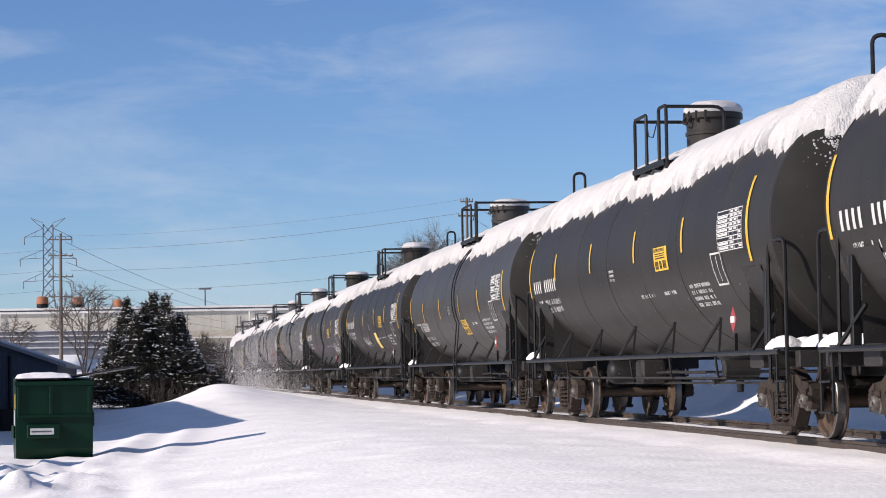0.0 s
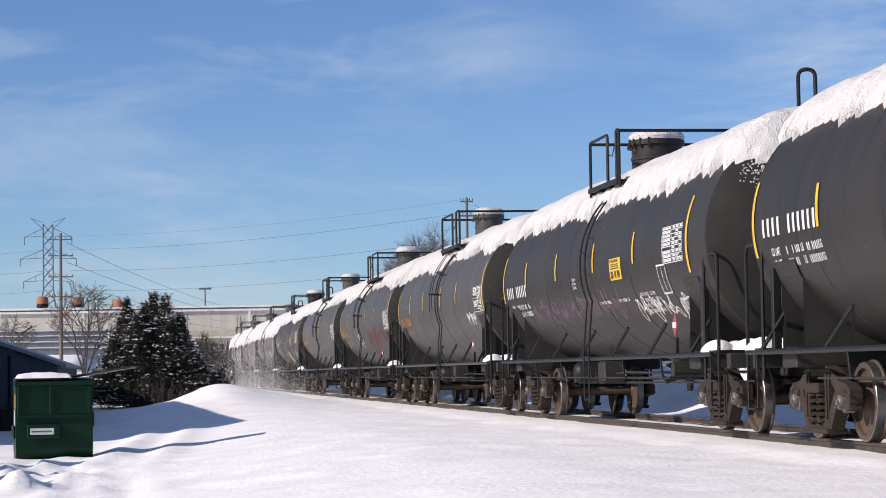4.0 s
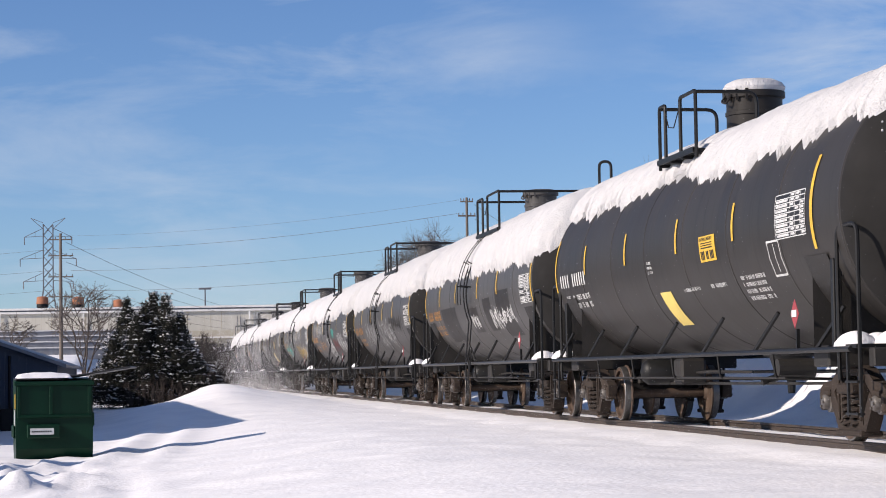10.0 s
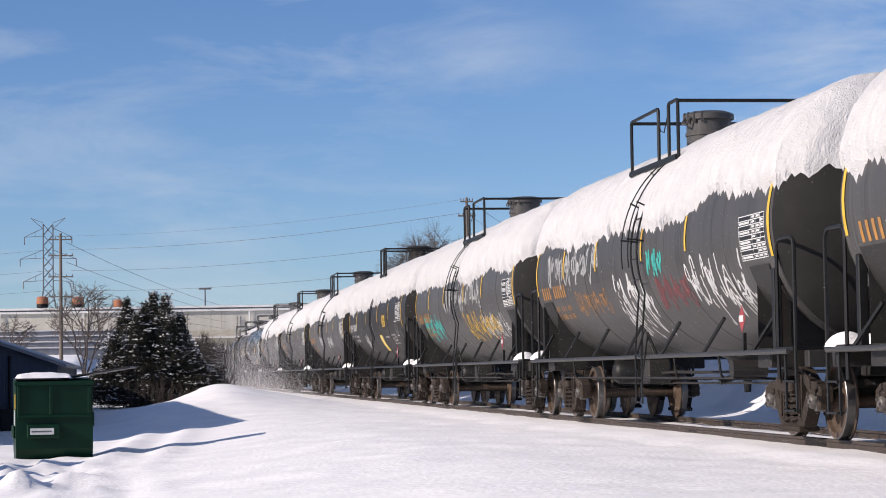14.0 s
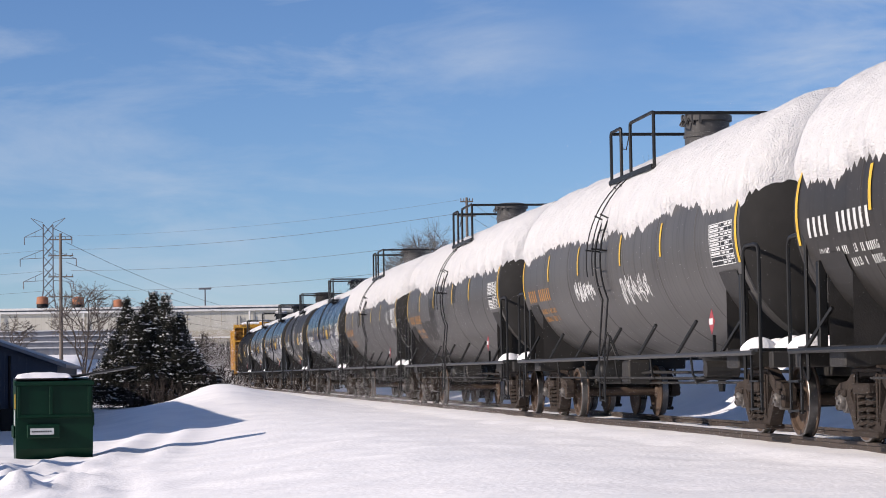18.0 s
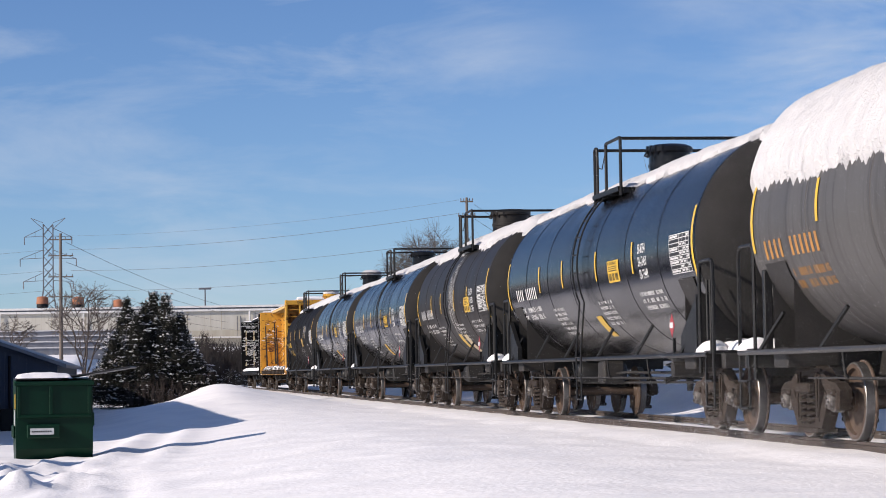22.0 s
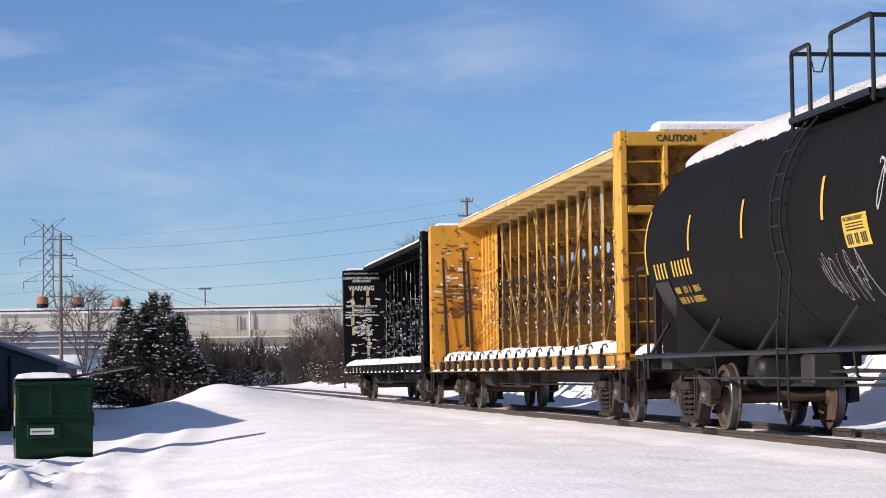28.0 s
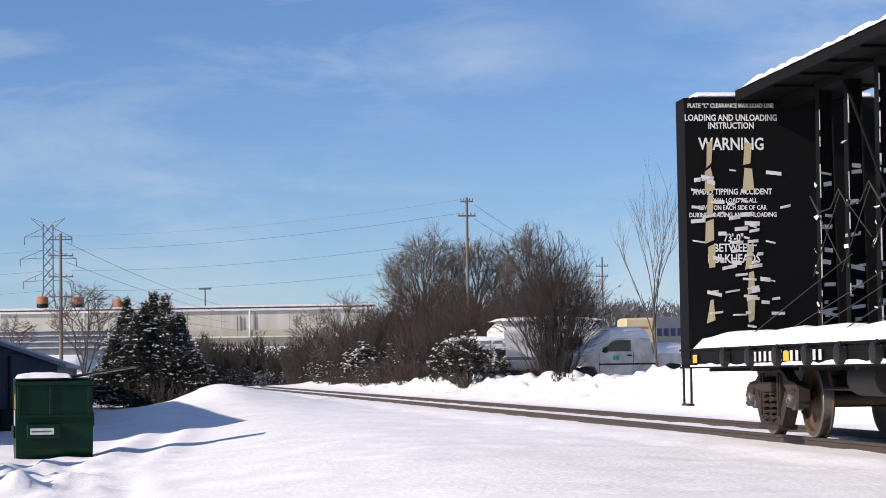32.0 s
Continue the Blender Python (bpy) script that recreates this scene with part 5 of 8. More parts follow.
def centre_beam_car(c, half, paint, name_label, black):
    rnd = random.Random(31 if black else 12)
    car = thing("centre_beam_car", name_label, "lumber car", pose(c, 0, 0), group="centre-beam cars of the train")
    x0, x1 = -half, half
    # deck and sills
    g = Geo().box(x0, x1, -1.36, 1.36, 1.06, 1.11)
    part("deck", g.mesh("deck", paint), car)
    for s in (-1, 1):
        def sill():
            g = Geo().box(x0, x1, -0.045, 0.045, 0.88, 1.12, bevel=0.008)
            g.box(x0, x1, -0.075, 0.045, 1.105, 1.135)
            g.box(x0, x1, -0.075, 0.045, 0.865, 0.89)
            return g.mesh("side_sill", paint if black else SILL_RUST)
        part("side_sill", kept(("fsill", black), sill), car, pose(0, s * 1.40, 0))
    def centre():
        g = Geo().box(x0 + 0.4, x1 - 0.4, -0.28, 0.28, 0.62, 1.06)
        for k in range(11):
            xx = x0 + 1.2 + k * (x1 - x0 - 2.4) / 10
            g.box(xx - 0.05, xx + 0.05, -1.35, 1.35, 0.82, 1.06)
        return g.mesh("centre_sill", STEEL)
    part("centre_sill", centre(), car)
    def gear():
        g = Geo().lathe([(-0.55, 0.03), (-0.5, 0.2), (0.5, 0.2), (0.55, 0.03)], 16, "x", pose(-half + 6.3, -0.75, 0.72))
        g.box(-1.6, -0.9, -0.95, -0.5, 0.55, 0.85, bevel=0.05)
        g.tube((x0 + 4.5, -0.8, 0.6), (x1 - 4.5, -0.8, 0.6), 0.02, n=5)
        g.path([(-2.5, -1.1, 0.85), (-2.5, -1.1, 0.55), (1.2, -1.1, 0.55), (1.2, -1.1, 0.85)], 0.015, 5, 0.08)
        return g.mesh("brake_gear", STEEL, True)
    part("brake_gear", gear(), car)
    # columns, roof beam, slanting braces
    col = column_mesh(paint if black else RUST_SHADE)
    flanges = [flange_mesh(q, paint if black else COLUMN_YELLOW) for q in (-1, 1)]
    hook = Geo().box(0.006, 0.05, -0.06, 0.06, -0.015, 0.015).box(0.006, 0.04, -0.015, 0.015, -0.09, -0.015).mesh("hook", paint)
    n0 = int((half - 1.0) / 1.19)
    xs = [k * 1.19 + 0.25 for k in range(-n0, n0 + 1) if abs(k * 1.19 + 0.25) < half - 0.7]
    for x in xs:
        cl = part("column", col, car, pose(x, 0, 0))
        for fl in flanges:
            part("flange", fl, cl)
        for z in (1.75, 2.62, 3.6, 4.05):
            part("hook", hook, cl, pose(0, 0, z))
    g = Geo().box(x0 + 0.53, x1 - 0.53, -0.70, 0.70, 4.58, 4.61)
    for s in (-1, 1):
        g.box(x0 + 0.53, x1 - 0.53, *sorted((s * 0.70, s * 0.735)), 4.56, 4.72, bevel=0.008)
    g.box(x0 + 0.5, x1 - 0.5, -0.14, 0.14, 4.49, 4.578)
    tc = part("top_chord", g.mesh("top_chord", paint if black else CHORD_YELLOW), car)
    for x in xs:
        part("roof_rib", kept(("roof_rib", black), lambda: Geo().box(-0.03, 0.03, -0.69, 0.69, 4.54, 4.579).mesh("roof_rib", paint if black else CHORD_YELLOW)), tc, pose(x, 0, 0))
    part("roof_snow", Geo().sheet(260, 10, lambda u, v: (x0 + 0.56 + (x1 - x0 - 1.12) * u, (-0.76 + 1.52 * v) * (1 + 0.03 * noise.noise(Vector((u * 90, v, 1)))), 4.70 + (0.075 * (1 - abs(2 * v - 1) ** 8) + (0.07 if black else 0.035) * abs(math.sin(math.pi * u * (x1 - x0) / 0.72 + 2.5 * noise.noise(Vector((u * 14, 1, half))))) ** 0.7 + 0.035 * noise.noise(Vector((u * 55, v * 3, 4 + half)))) * (1 if 0 < v < 1 else 0) * min(1.0, u * 60, (1 - u) * 60))).mesh("roof_snow", DRIFT, True), car, label="thin uneven snow along the roof beam")
    brace = kept(("slant", black), lambda: Geo().tube((0, -0.16, 4.45), (-3.3, -0.20, 1.14), 0.024, n=6).mesh("diagonal", paint if black else RUST_SHADE))
    brace2 = kept(("slant2", black), lambda: Geo().tube((0, -0.16, 4.45), (3.3, -0.20, 1.14), 0.024, n=6).mesh("diagonal", paint if black else RUST_SHADE))
    for k in range(2):
        part("diagonal", brace, car, pose(half - 4.2 - k * 4.6, 0, 0))
        part("diagonal", brace2, car, pose(-half + 3.6 + k * 4.6, 0, 0))
    # end walls
    for s in (-1, 1):
        def wall():
            g = Geo()
            out = [(-1.46, 1.0), (1.46, 1.0), (1.46, 4.50), (1.36, 4.62), (-1.36, 4.62), (-1.46, 4.50)]
            n = len(out)
            xa, xb = s * (half - 0.52), s * (half - 0.46)
            g.add([(xa, y, z) for y, z in out] + [(xb, y, z) for y, z in out], [tuple(range(n)), tuple(range(2 * n - 1, n - 1, -1))] + [(i, n + i, n + (i + 1) % n, (i + 1) % n) for i in range(n)])
            return g.mesh("end_wall", paint)
        w = part("end_wall", wall(), car)
        # added sheet: the recess's shade put into a rusty brown
        if not black and s > 0:
            part("lining", Geo().box(half - 0.458, half - 0.45, -1.34, 1.34, 1.0, 4.37).mesh("lining", RUST_SHADE), w)
        def stud(y, wd):
            a, b = sorted((s * (half - 0.46), s * half))
            return Geo().box(a, b, y - wd, y + wd, 1.0, 4.62, bevel=0.012).mesh("post", paint)
        for y, wd in ((-1.40, 0.055), (-0.72, 0.04), (0.0, 0.05), (0.72, 0.04), (1.40, 0.055)):
            part("post", stud(y, wd), w)
        a, b = sorted((s * (half - 0.46), s * (half + 0.004)))
        part("top_beam", Geo().box(a, b, -1.345, 1.345, 4.38, 4.60, bevel=0.012).mesh("top_beam", paint), w)
        part("cross_beam", Geo().box(a, b, -1.345, 1.345, 3.32, 3.44, bevel=0.012).mesh("cross_beam", paint), w)
        for k in range(9):
            part("rung", kept(("fr", s, black), lambda: Geo().tube((s * (half - 0.06), -1.34, 0), (s * (half - 0.06), -0.76, 0), 0.016, n=6).mesh("rung", paint)), w, pose(0, 0, 1.25 + k * 0.36))
        a, b = sorted((s * (half - 0.47), s * (half - 0.03)))
        part("wall_snow", Geo().box(a, b, -0.85 if s > 0 else -1.30, 1.05 if s > 0 else 1.30, 4.59, 4.77 if s > 0 else 4.70, bevel=0.05).mesh("wall_snow", DRIFT), w)
        # draft gear below the end
        def draft():
            a, b = sorted((s * (half - 0.6), s * (half + 0.35)))
            g = Geo().box(a, b, -0.09, 0.09, 0.78, 0.95, bevel=0.03)
            a, b = sorted((s * (half + 0.2), s * (half + 0.62)))
            g.box(a, b, -0.2, 0.16, 0.72, 1.0, bevel=0.05)
            return g.mesh("coupler", TRUCK_IRON)
        part("coupler", draft(), car)
        def step():
            g = Geo()
            for xx in (0, 0.42):
                g.box(xx - 0.025, xx + 0.025, -0.012, 0.012, 0.36, 0.90)
            g.box(0, 0.42, -0.04, 0.04, 0.35, 0.38)
            return g.mesh("sill_step", STEEL)
        part("sill_step", kept(("fstep", black), step), car, pose(s * half - (0.45 if s > 0 else 0.0), -1.42, 0))
        truck(car, s * (half - 3.15))
    # lettering on the inner face of the trailing wall
    xi = -half + 0.525
    ink = LETTER_WHITE if black else BLACK_SPRAY
    lines = [('PLATE "C" CLEARANCE MAX LOAD LINE', 0.085, 4.50), ("LOADING AND UNLOADING", 0.125, 4.33), ("INSTRUCTION", 0.125, 4.22), ("WARNING", 0.24, 3.96)] if black else [("LOADING AND UNLOADING", 0.10, 3.06), ("INSTRUCTIONS", 0.12, 2.94)]
    if black:
        lines += [("AVOID TIPPING ACCIDENT", 0.115, 3.30), ("EQUAL LOAD AT ALL", 0.09, 3.18), ("LEVEL ON EACH SIDE OF CAR", 0.09, 3.08), ("DURING LOADING AND UNLOADING", 0.09, 2.98), ("73'-0\"", 0.15, 2.66), ("BETWEEN", 0.16, 2.52), ("BULKHEADS", 0.17, 2.37)]
    for body, size, z in lines:
        for y in (-0.80,):
            part("lettering", text_mesh(("wall", body, black), body, size, ink, width=0.80), car, Matrix.Translation((xi, y, z)) @ TO_FRONT)
    if not black:
        part("lettering", text_mesh("caution", "CAUTION", 0.15, ink, width=0.95), car, Matrix.Translation((half + 0.009, -0.55, 4.49)) @ TO_FRONT)
    # winches, deck snow, straps and torn wrap
    def winch():
        g = Geo().lathe([(-0.10, 0.05), (-0.085, 0.115), (0.0, 0.125), (0.03, 0.06)], 9, "y", pose(0, -1.46, 1.0))
        g.box(-0.10, 0.10, -1.49, -1.43, 0.93, 1.09, bevel=0.015)
        g.tube((0.0, -1.5, 1.0), (0.1, -1.53, 1.13), 0.018, n=5)
        return g.mesh("winch", FITTING if black else TRUCK_IRON)
    for x in xs:
        part("winch", kept(("winch", black), winch), car, pose(x + 0.3, 0, 0))
        if not black:
            part("tie_anchor", kept("anchor", lambda: Geo().box(-0.022, 0.022, -1.46, -1.41, 1.12, 1.22, bevel=0.006).path([(0, -1.435, 1.2), (0.03, -1.42, 1.27), (0.09, -1.38, 1.29), (0.12, -1.36, 1.22)], 0.013, 6).mesh("tie_anchor", FITTING)), car, pose(x + 0.05, 0, 0))
    if black:
        me = Geo().sheet(150, 8, lambda u, v: (x0 + 0.55 + (x1 - x0 - 1.1) * u, -1.42 + 1.15 * v, 1.135 + (0.20 * math.sin(math.pi * min(v * 1.2 + 0.05, 1)) ** 0.5 + 0.05 * noise.noise(Vector((u * 26, v * 2, 2)))) * (1 if 0 < v < 1 else 0))).mesh("deck_snow", DRIFT, True)
        part("deck_snow", me, car, label="smooth drift of snow along the deck")
    else:
        for i, x in enumerate(xs):
            hh = rnd.uniform(0.17, 0.24)
            me = Geo().sheet(12, 8, lambda u, v: (x - 0.50 + 1.10 * u, -1.43 + 1.1 * v, 1.13 + (hh * (math.sin(math.pi * (0.06 + 0.88 * u)) ** 0.35) * math.sin(math.pi * min(v * 1.5 + 0.08, 1)) ** 0.5 + 0.05 * noise.noise(Vector((u * 2 + i, v * 2, 2)))) * (1 if 0 < v < 1 and 0 < u < 1 else 0))).mesh("deck_snow", DRIFT, True)
            part("deck_snow", me, car)
    part("flange_snow", Geo().sheet(140, 3, lambda u, v: (x0 + 0.6 + (x1 - x0 - 1.2) * u, -1.478 + 0.034 * v, 0.889 + (0.035 + 0.03 * noise.noise(Vector((u * 60, 1, half)))) * (1 if 0 < v < 1 else 0))).mesh("flange_snow", DRIFT, True), car)
    g = Geo()
    for i, x in enumerate(xs[:-1]):
        y = -0.20
        g.tube((x, y, 3.05), (x + 1.19, y, 2.35 + rnd.uniform(-0.2, 0.2)), 0.008, n=4, caps=False)
        g.tube((x, y, 2.2 + rnd.uniform(-0.2, 0.2)), (x + 1.19, y, 3.05), 0.008, n=4, caps=False)
        g.path([(x, y - 0.02, 3.1), (x + 0.35, y - 0.02, 2.86), (x + 0.85, y - 0.02, 2.88), (x + 1.19, y - 0.02, 3.1)], 0.010, 5)
        g.tube((x + 0.3, -1.46, 1.05), (x + 1.7, -0.22, 2.3 + rnd.uniform(-0.4, 0.5)), 0.006, n=4, caps=False)
    tagged(part("tie_down_cable", g.mesh("tie_down_cable", STRAP), car), kind="stuff")
    if black:
        me = scraps("torn_wrap", lambda r: (xi + 0.004, min(max(r.gauss(-0.8, 0.45), -1.30), 0.1) if r.random() < 0.75 else -1.1 + 0.55 * r.choice((0, 1)) + r.uniform(-0.06, 0.06), r.uniform(1.4, 3.6)), 60, WRAP, rnd, (0.07, 0.22), True)
        tagged(part("torn_wrap", me, car, label="torn strips of white wrap"), kind="stuff")
        for y in (-1.12, -0.57):
            for k in range(7):
                z = 1.5 + k * 0.36
                e = [rnd.uniform(-0.03, 0.03) for _ in range(8)]
                if rnd.random() < 0.8:
                    part("peeling_strip", Geo().add([(xi + 0.003, y - 0.06 + e[0], z + e[1]), (xi + 0.003, y + 0.05 + e[2], z + 0.03 + e[3]), (xi + 0.003, y + 0.04 + e[4], z + 0.34 + e[5]), (xi + 0.003, y - 0.05 + e[6], z + 0.31 + e[7])], [(0, 1, 2, 3)]).mesh("peeling_strip", CREAM_BOX), car)
    if not black:
        # solid panels close the beam's last bays
        for s in (-1, 1):
            a, b = sorted((s * (half - 0.53), s * (half - 3.1)))
            for y in (-0.15, 0.14):
                wp = part("web_panel", Geo().box(a, b, y, y + 0.012, 1.12, 4.575).mesh("web_panel", CAR_YELLOW), car)
                if y < 0:
                    for xx in (a + 0.55, a + 1.1, a + 1.62, b - 0.45):
                        part("stiffener", Geo().box(xx - 0.03, xx + 0.03, y - 0.055, y - 0.001, 1.13, 4.56, bevel=0.008).mesh("stiffener", CAR_YELLOW), wp)
                    for z in (2.15, 3.35):
                        part("stiffener", Geo().box(a + 0.02, b, y - 0.035, y - 0.001, z - 0.03, z + 0.03, bevel=0.006).mesh("stiffener", CAR_YELLOW), wp)
    else:
        for x in xs:
            me = scraps("torn_wrap", lambda r: (x + 0.008, r.uniform(-0.05, 0.03), 1.3 + 2.1 * r.random() ** 1.3), rnd.choice((9, 14, 20)), WRAP, rnd, (0.06, 0.24), True)
            tagged(part("torn_wrap", me, car, label="torn strips of white wrap"), kind="stuff")
            # glints drawn as white strips, with caught wrap, along the flange's edge
            g, z = Geo(), 1.25
            while z < 4.2:
                dz = rnd.uniform(0.05, 0.5)
                if rnd.random() < 0.62:
                    w = rnd.uniform(0.008, 0.022)
                    g.box(x + 0.086, x + 0.089, -column_half(z) - 0.013, -column_half(z) - 0.013 + w, z, z + dz)
                z += dz + rnd.uniform(0.02, 0.25)
            tagged(part("edge_ice", g.mesh("edge_ice", WRAP), car), kind="stuff")
    me = scraps("torn_wrap", lambda r: (r.choice(xs) + r.uniform(-0.1, 0.1), -0.14, min(max(r.gauss(2.2, 0.6), 1.2), 4.0)), 110 if black else 420, WRAP, rnd, (0.05, 0.30) if black else (0.04, 0.14))
    tagged(part("torn_wrap", me, car, label="torn strips of white wrap"), kind="stuff")
    if not black:
        for y, z0, z1, dx in ((-1.15, 1.3, 3.8, 0.1), (-0.62, 1.5, 4.0, 0.06), (-0.50, 1.2, 3.7, 0.16)):
            part("hanging_strap", Geo().add([(xi + 0.01, y - 0.03, z1), (xi + 0.01, y + 0.03, z1), (xi + dx, y + 0.12, z0), (xi + dx, y + 0.02, z0)], [(0, 1, 2, 3)]).mesh("hanging_strap", STRAP), car)
    if not black:
        # wrap and grime stuck to the yellow wall, and scrapes where loads rubbed
        me = scraps("torn_wrap", lambda r: (xi + 0.006, min(max(r.gauss(-0.75, 0.35), -1.3), -0.05), r.gauss(3.15, 0.35)), 26, WRAP, rnd, (0.06, 0.2), True)
        tagged(part("torn_wrap", me, car, label="torn strips of white wrap"), kind="stuff")
        me = scraps("scrape", lambda r: (xi + 0.003, min(max(r.gauss(-0.75, 0.4), -1.3), -0.05), r.choice((2.42, 2.5, 2.75, 3.5, 4.1)) + r.gauss(0, 0.09)), 60, RUST, rnd, (0.04, 0.24), True)
        tagged(part("scrape", me, car, label="rusty scrapes"), kind="stuff")
        me = scraps("torn_wrap", lambda r: (r.uniform(-half + 0.7, -half + 3.0), -0.215, r.gauss(2.7, 0.6)), 60, WRAP, rnd, (0.05, 0.16))
        tagged(part("torn_wrap", me, car, label="torn strips of white wrap"), kind="stuff")
    else:
        # a white spray-painted line of signs down the leading post
        g = Geo()
        for k in range(16):
            z = 1.6 + k * 0.175
            a, b = rnd.uniform(-0.03, 0.01), rnd.uniform(0.02, 0.05)
            for x2, z2, x3, z3 in ((a, z, b, z + 0.03), (b, z + 0.03, a, z + 0.08), (a, z + 0.08, b, z + 0.12))[:rnd.choice((2, 3))]:
                g.tube((half - 0.23 + x2 * 4, -1.457, z2), (half - 0.23 + x3 * 4, -1.457, z3), 0.012, n=4)
        tagged(part("graffiti", g.mesh("graffiti", WHITE_MARK), car, label="white spray-painted signs"), kind="stuff")
    bars = Geo()
    for i in range(14):
        bars.box(-half + 3.6 + i * 0.22, -half + 3.6 + i * 0.22 + 0.10, -1.482, -1.478, 0.94, 1.06)
    tagged(part("stencil_line", bars.mesh("stencil_line", WHITE_MARK if black else BLACK_SPRAY), car), kind="stuff")
    for i in range(5):
        part("reflector", kept("reflector", lambda: Geo().box(-0.11, 0.11, -1.484, -1.478, 0.94, 1.05).mesh("reflector", YELLOW_TAPE)), car, pose(-half + 0.9 + i * 4.3, 0, 0))
    return car


TRAIN.append((centre_beam_car(-205.1, 11.6, CAR_YELLOW, "rusty yellow centre-beam lumber car, empty, with snow on its deck", False), -205.1))
TRAIN.append((centre_beam_car(-229.5, 11.5, CAR_BLACK, "black centre-beam lumber car with torn white wrap, empty", True), -229.5))


# ---- the place beside the track ----
def put(ob_name, label, category, me_list, m=None, kind="", group=""):
    t = thing(ob_name, label, category, m, kind=kind, group=group)
    for nm, me in me_list:
        part(nm, me, t)
    return t


def dumpster():
    m = pose(-43.1, -11.26, -0.68, 0, 0, 95)
    d = thing("dumpster", "dark green steel dumpster with snow on its lid", "dumpster", m)
    W, D, H = 1.44, 1.40, 1.50
    g = Geo()
    prof = [(0.16, 0.0), (0.0, 0.22), (0.0, H - 0.10), (0.02, H), (D, H + 0.06), (D, 0.22), (D - 0.2, 0.0)]
    n = len(prof)
    g.add([(0.0, y, z) for y, z in prof] + [(W, y, z) for y, z in prof], [tuple(range(n)), tuple(range(2 * n - 1, n - 1, -1))] + [(i, n + i, n + (i + 1) % n, (i + 1) % n) for i in range(n)])
    part("body", g.mesh("body", DUMP_GREEN), d)
    part("top_rim", Geo().box(-0.03, W + 0.03, -0.04, 0.03, H - 0.09, H - 0.01, bevel=0.012).mesh("top_rim", DUMP_GREEN), d)
    part("rib", Geo().box(0.02, W - 0.02, -0.045, 0.002, 0.80, 0.86, bevel=0.012).mesh("rib", DUMP_GREEN), d)
    for x in (0.06, 0.66, W - 0.06):
        part("rib", Geo().box(x - 0.035, x + 0.035, -0.03, 0.002, 0.86, H - 0.09, bevel=0.01).mesh("rib", DUMP_GREEN), d)
    for z0 in (0.42,):
        part("fork_sleeve", Geo().box(0.20, 0.82, -0.12, 0.002, z0, z0 + 0.26, bevel=0.02).mesh("fork_sleeve", DUMP_GREEN), d)
    sign = part("sign", Geo().box(0.26, 0.70, -0.128, -0.121, 0.49, 0.61).mesh("sign", STICKER_WHITE), d, label="white sign with a line of small print")
    g = Geo()
    for k in range(9):
        g.box(0.29 + k * 0.042, 0.29 + k * 0.042 + 0.03, -0.131, -0.128, 0.535, 0.565)
    part("print", g.mesh("print", BLACK_MARK), sign)
    side = Geo().box(-0.008, 0.0, 0.12, 0.42, 0.98, 1.26)
    part("sticker", side.mesh("sticker", YELLOW_TAPE), d, label="yellow warning sticker")
    part("sticker", Geo().box(-0.008, 0.0, 0.45, 0.75, 0.62, 0.95).mesh("sticker", STICKER_WHITE), d, label="white sticker")
    part("sleeve_end", Geo().box(-0.05, 0.0, 0.30, 1.05, 0.42, 0.66, bevel=0.02).mesh("sleeve_end", DUMP_GREEN), d)
    part("sleeve_end", Geo().box(W, W + 0.05, 0.30, 1.05, 0.62, 0.90, bevel=0.02).mesh("sleeve_end", DUMP_GREEN), d)
    part("lid", Geo().box(0.0, W * 0.62, 0.0, D, H + 0.02, H + 0.06, bevel=0.015).mesh("lid", LID_PLASTIC), d)
    op = pose(W * 0.66, 0.25, H + 0.05, 0, -8, -12)
    part("lid", Geo().box(0.0, 1.25, 0.0, 1.0, 0.0, 0.035, bevel=0.012, m=op).mesh("lid", LID_PLASTIC), d, label="black plastic lid standing half open")
    part("lid_snow", Geo().sheet(24, 12, lambda u, v: (0.02 + W * 0.72 * u, 0.0 + (D - 0.02) * v, H + 0.055 + (0.11 * (math.sin(math.pi * (0.05 + 0.9 * u)) * math.sin(math.pi * (0.08 + 0.84 * v))) ** 0.35 + 0.02 * noise.noise(Vector((u * 5, v * 5, 0)))) * (1 if 0 < u < 1 and 0 < v < 1 else 0))).mesh("lid_snow", DRIFT, True), d)
    part("skirt", Geo().box(0.1, W - 0.1, 0.2, D - 0.25, -0.04, 0.02).mesh("skirt", RUST), d)


dumpster()


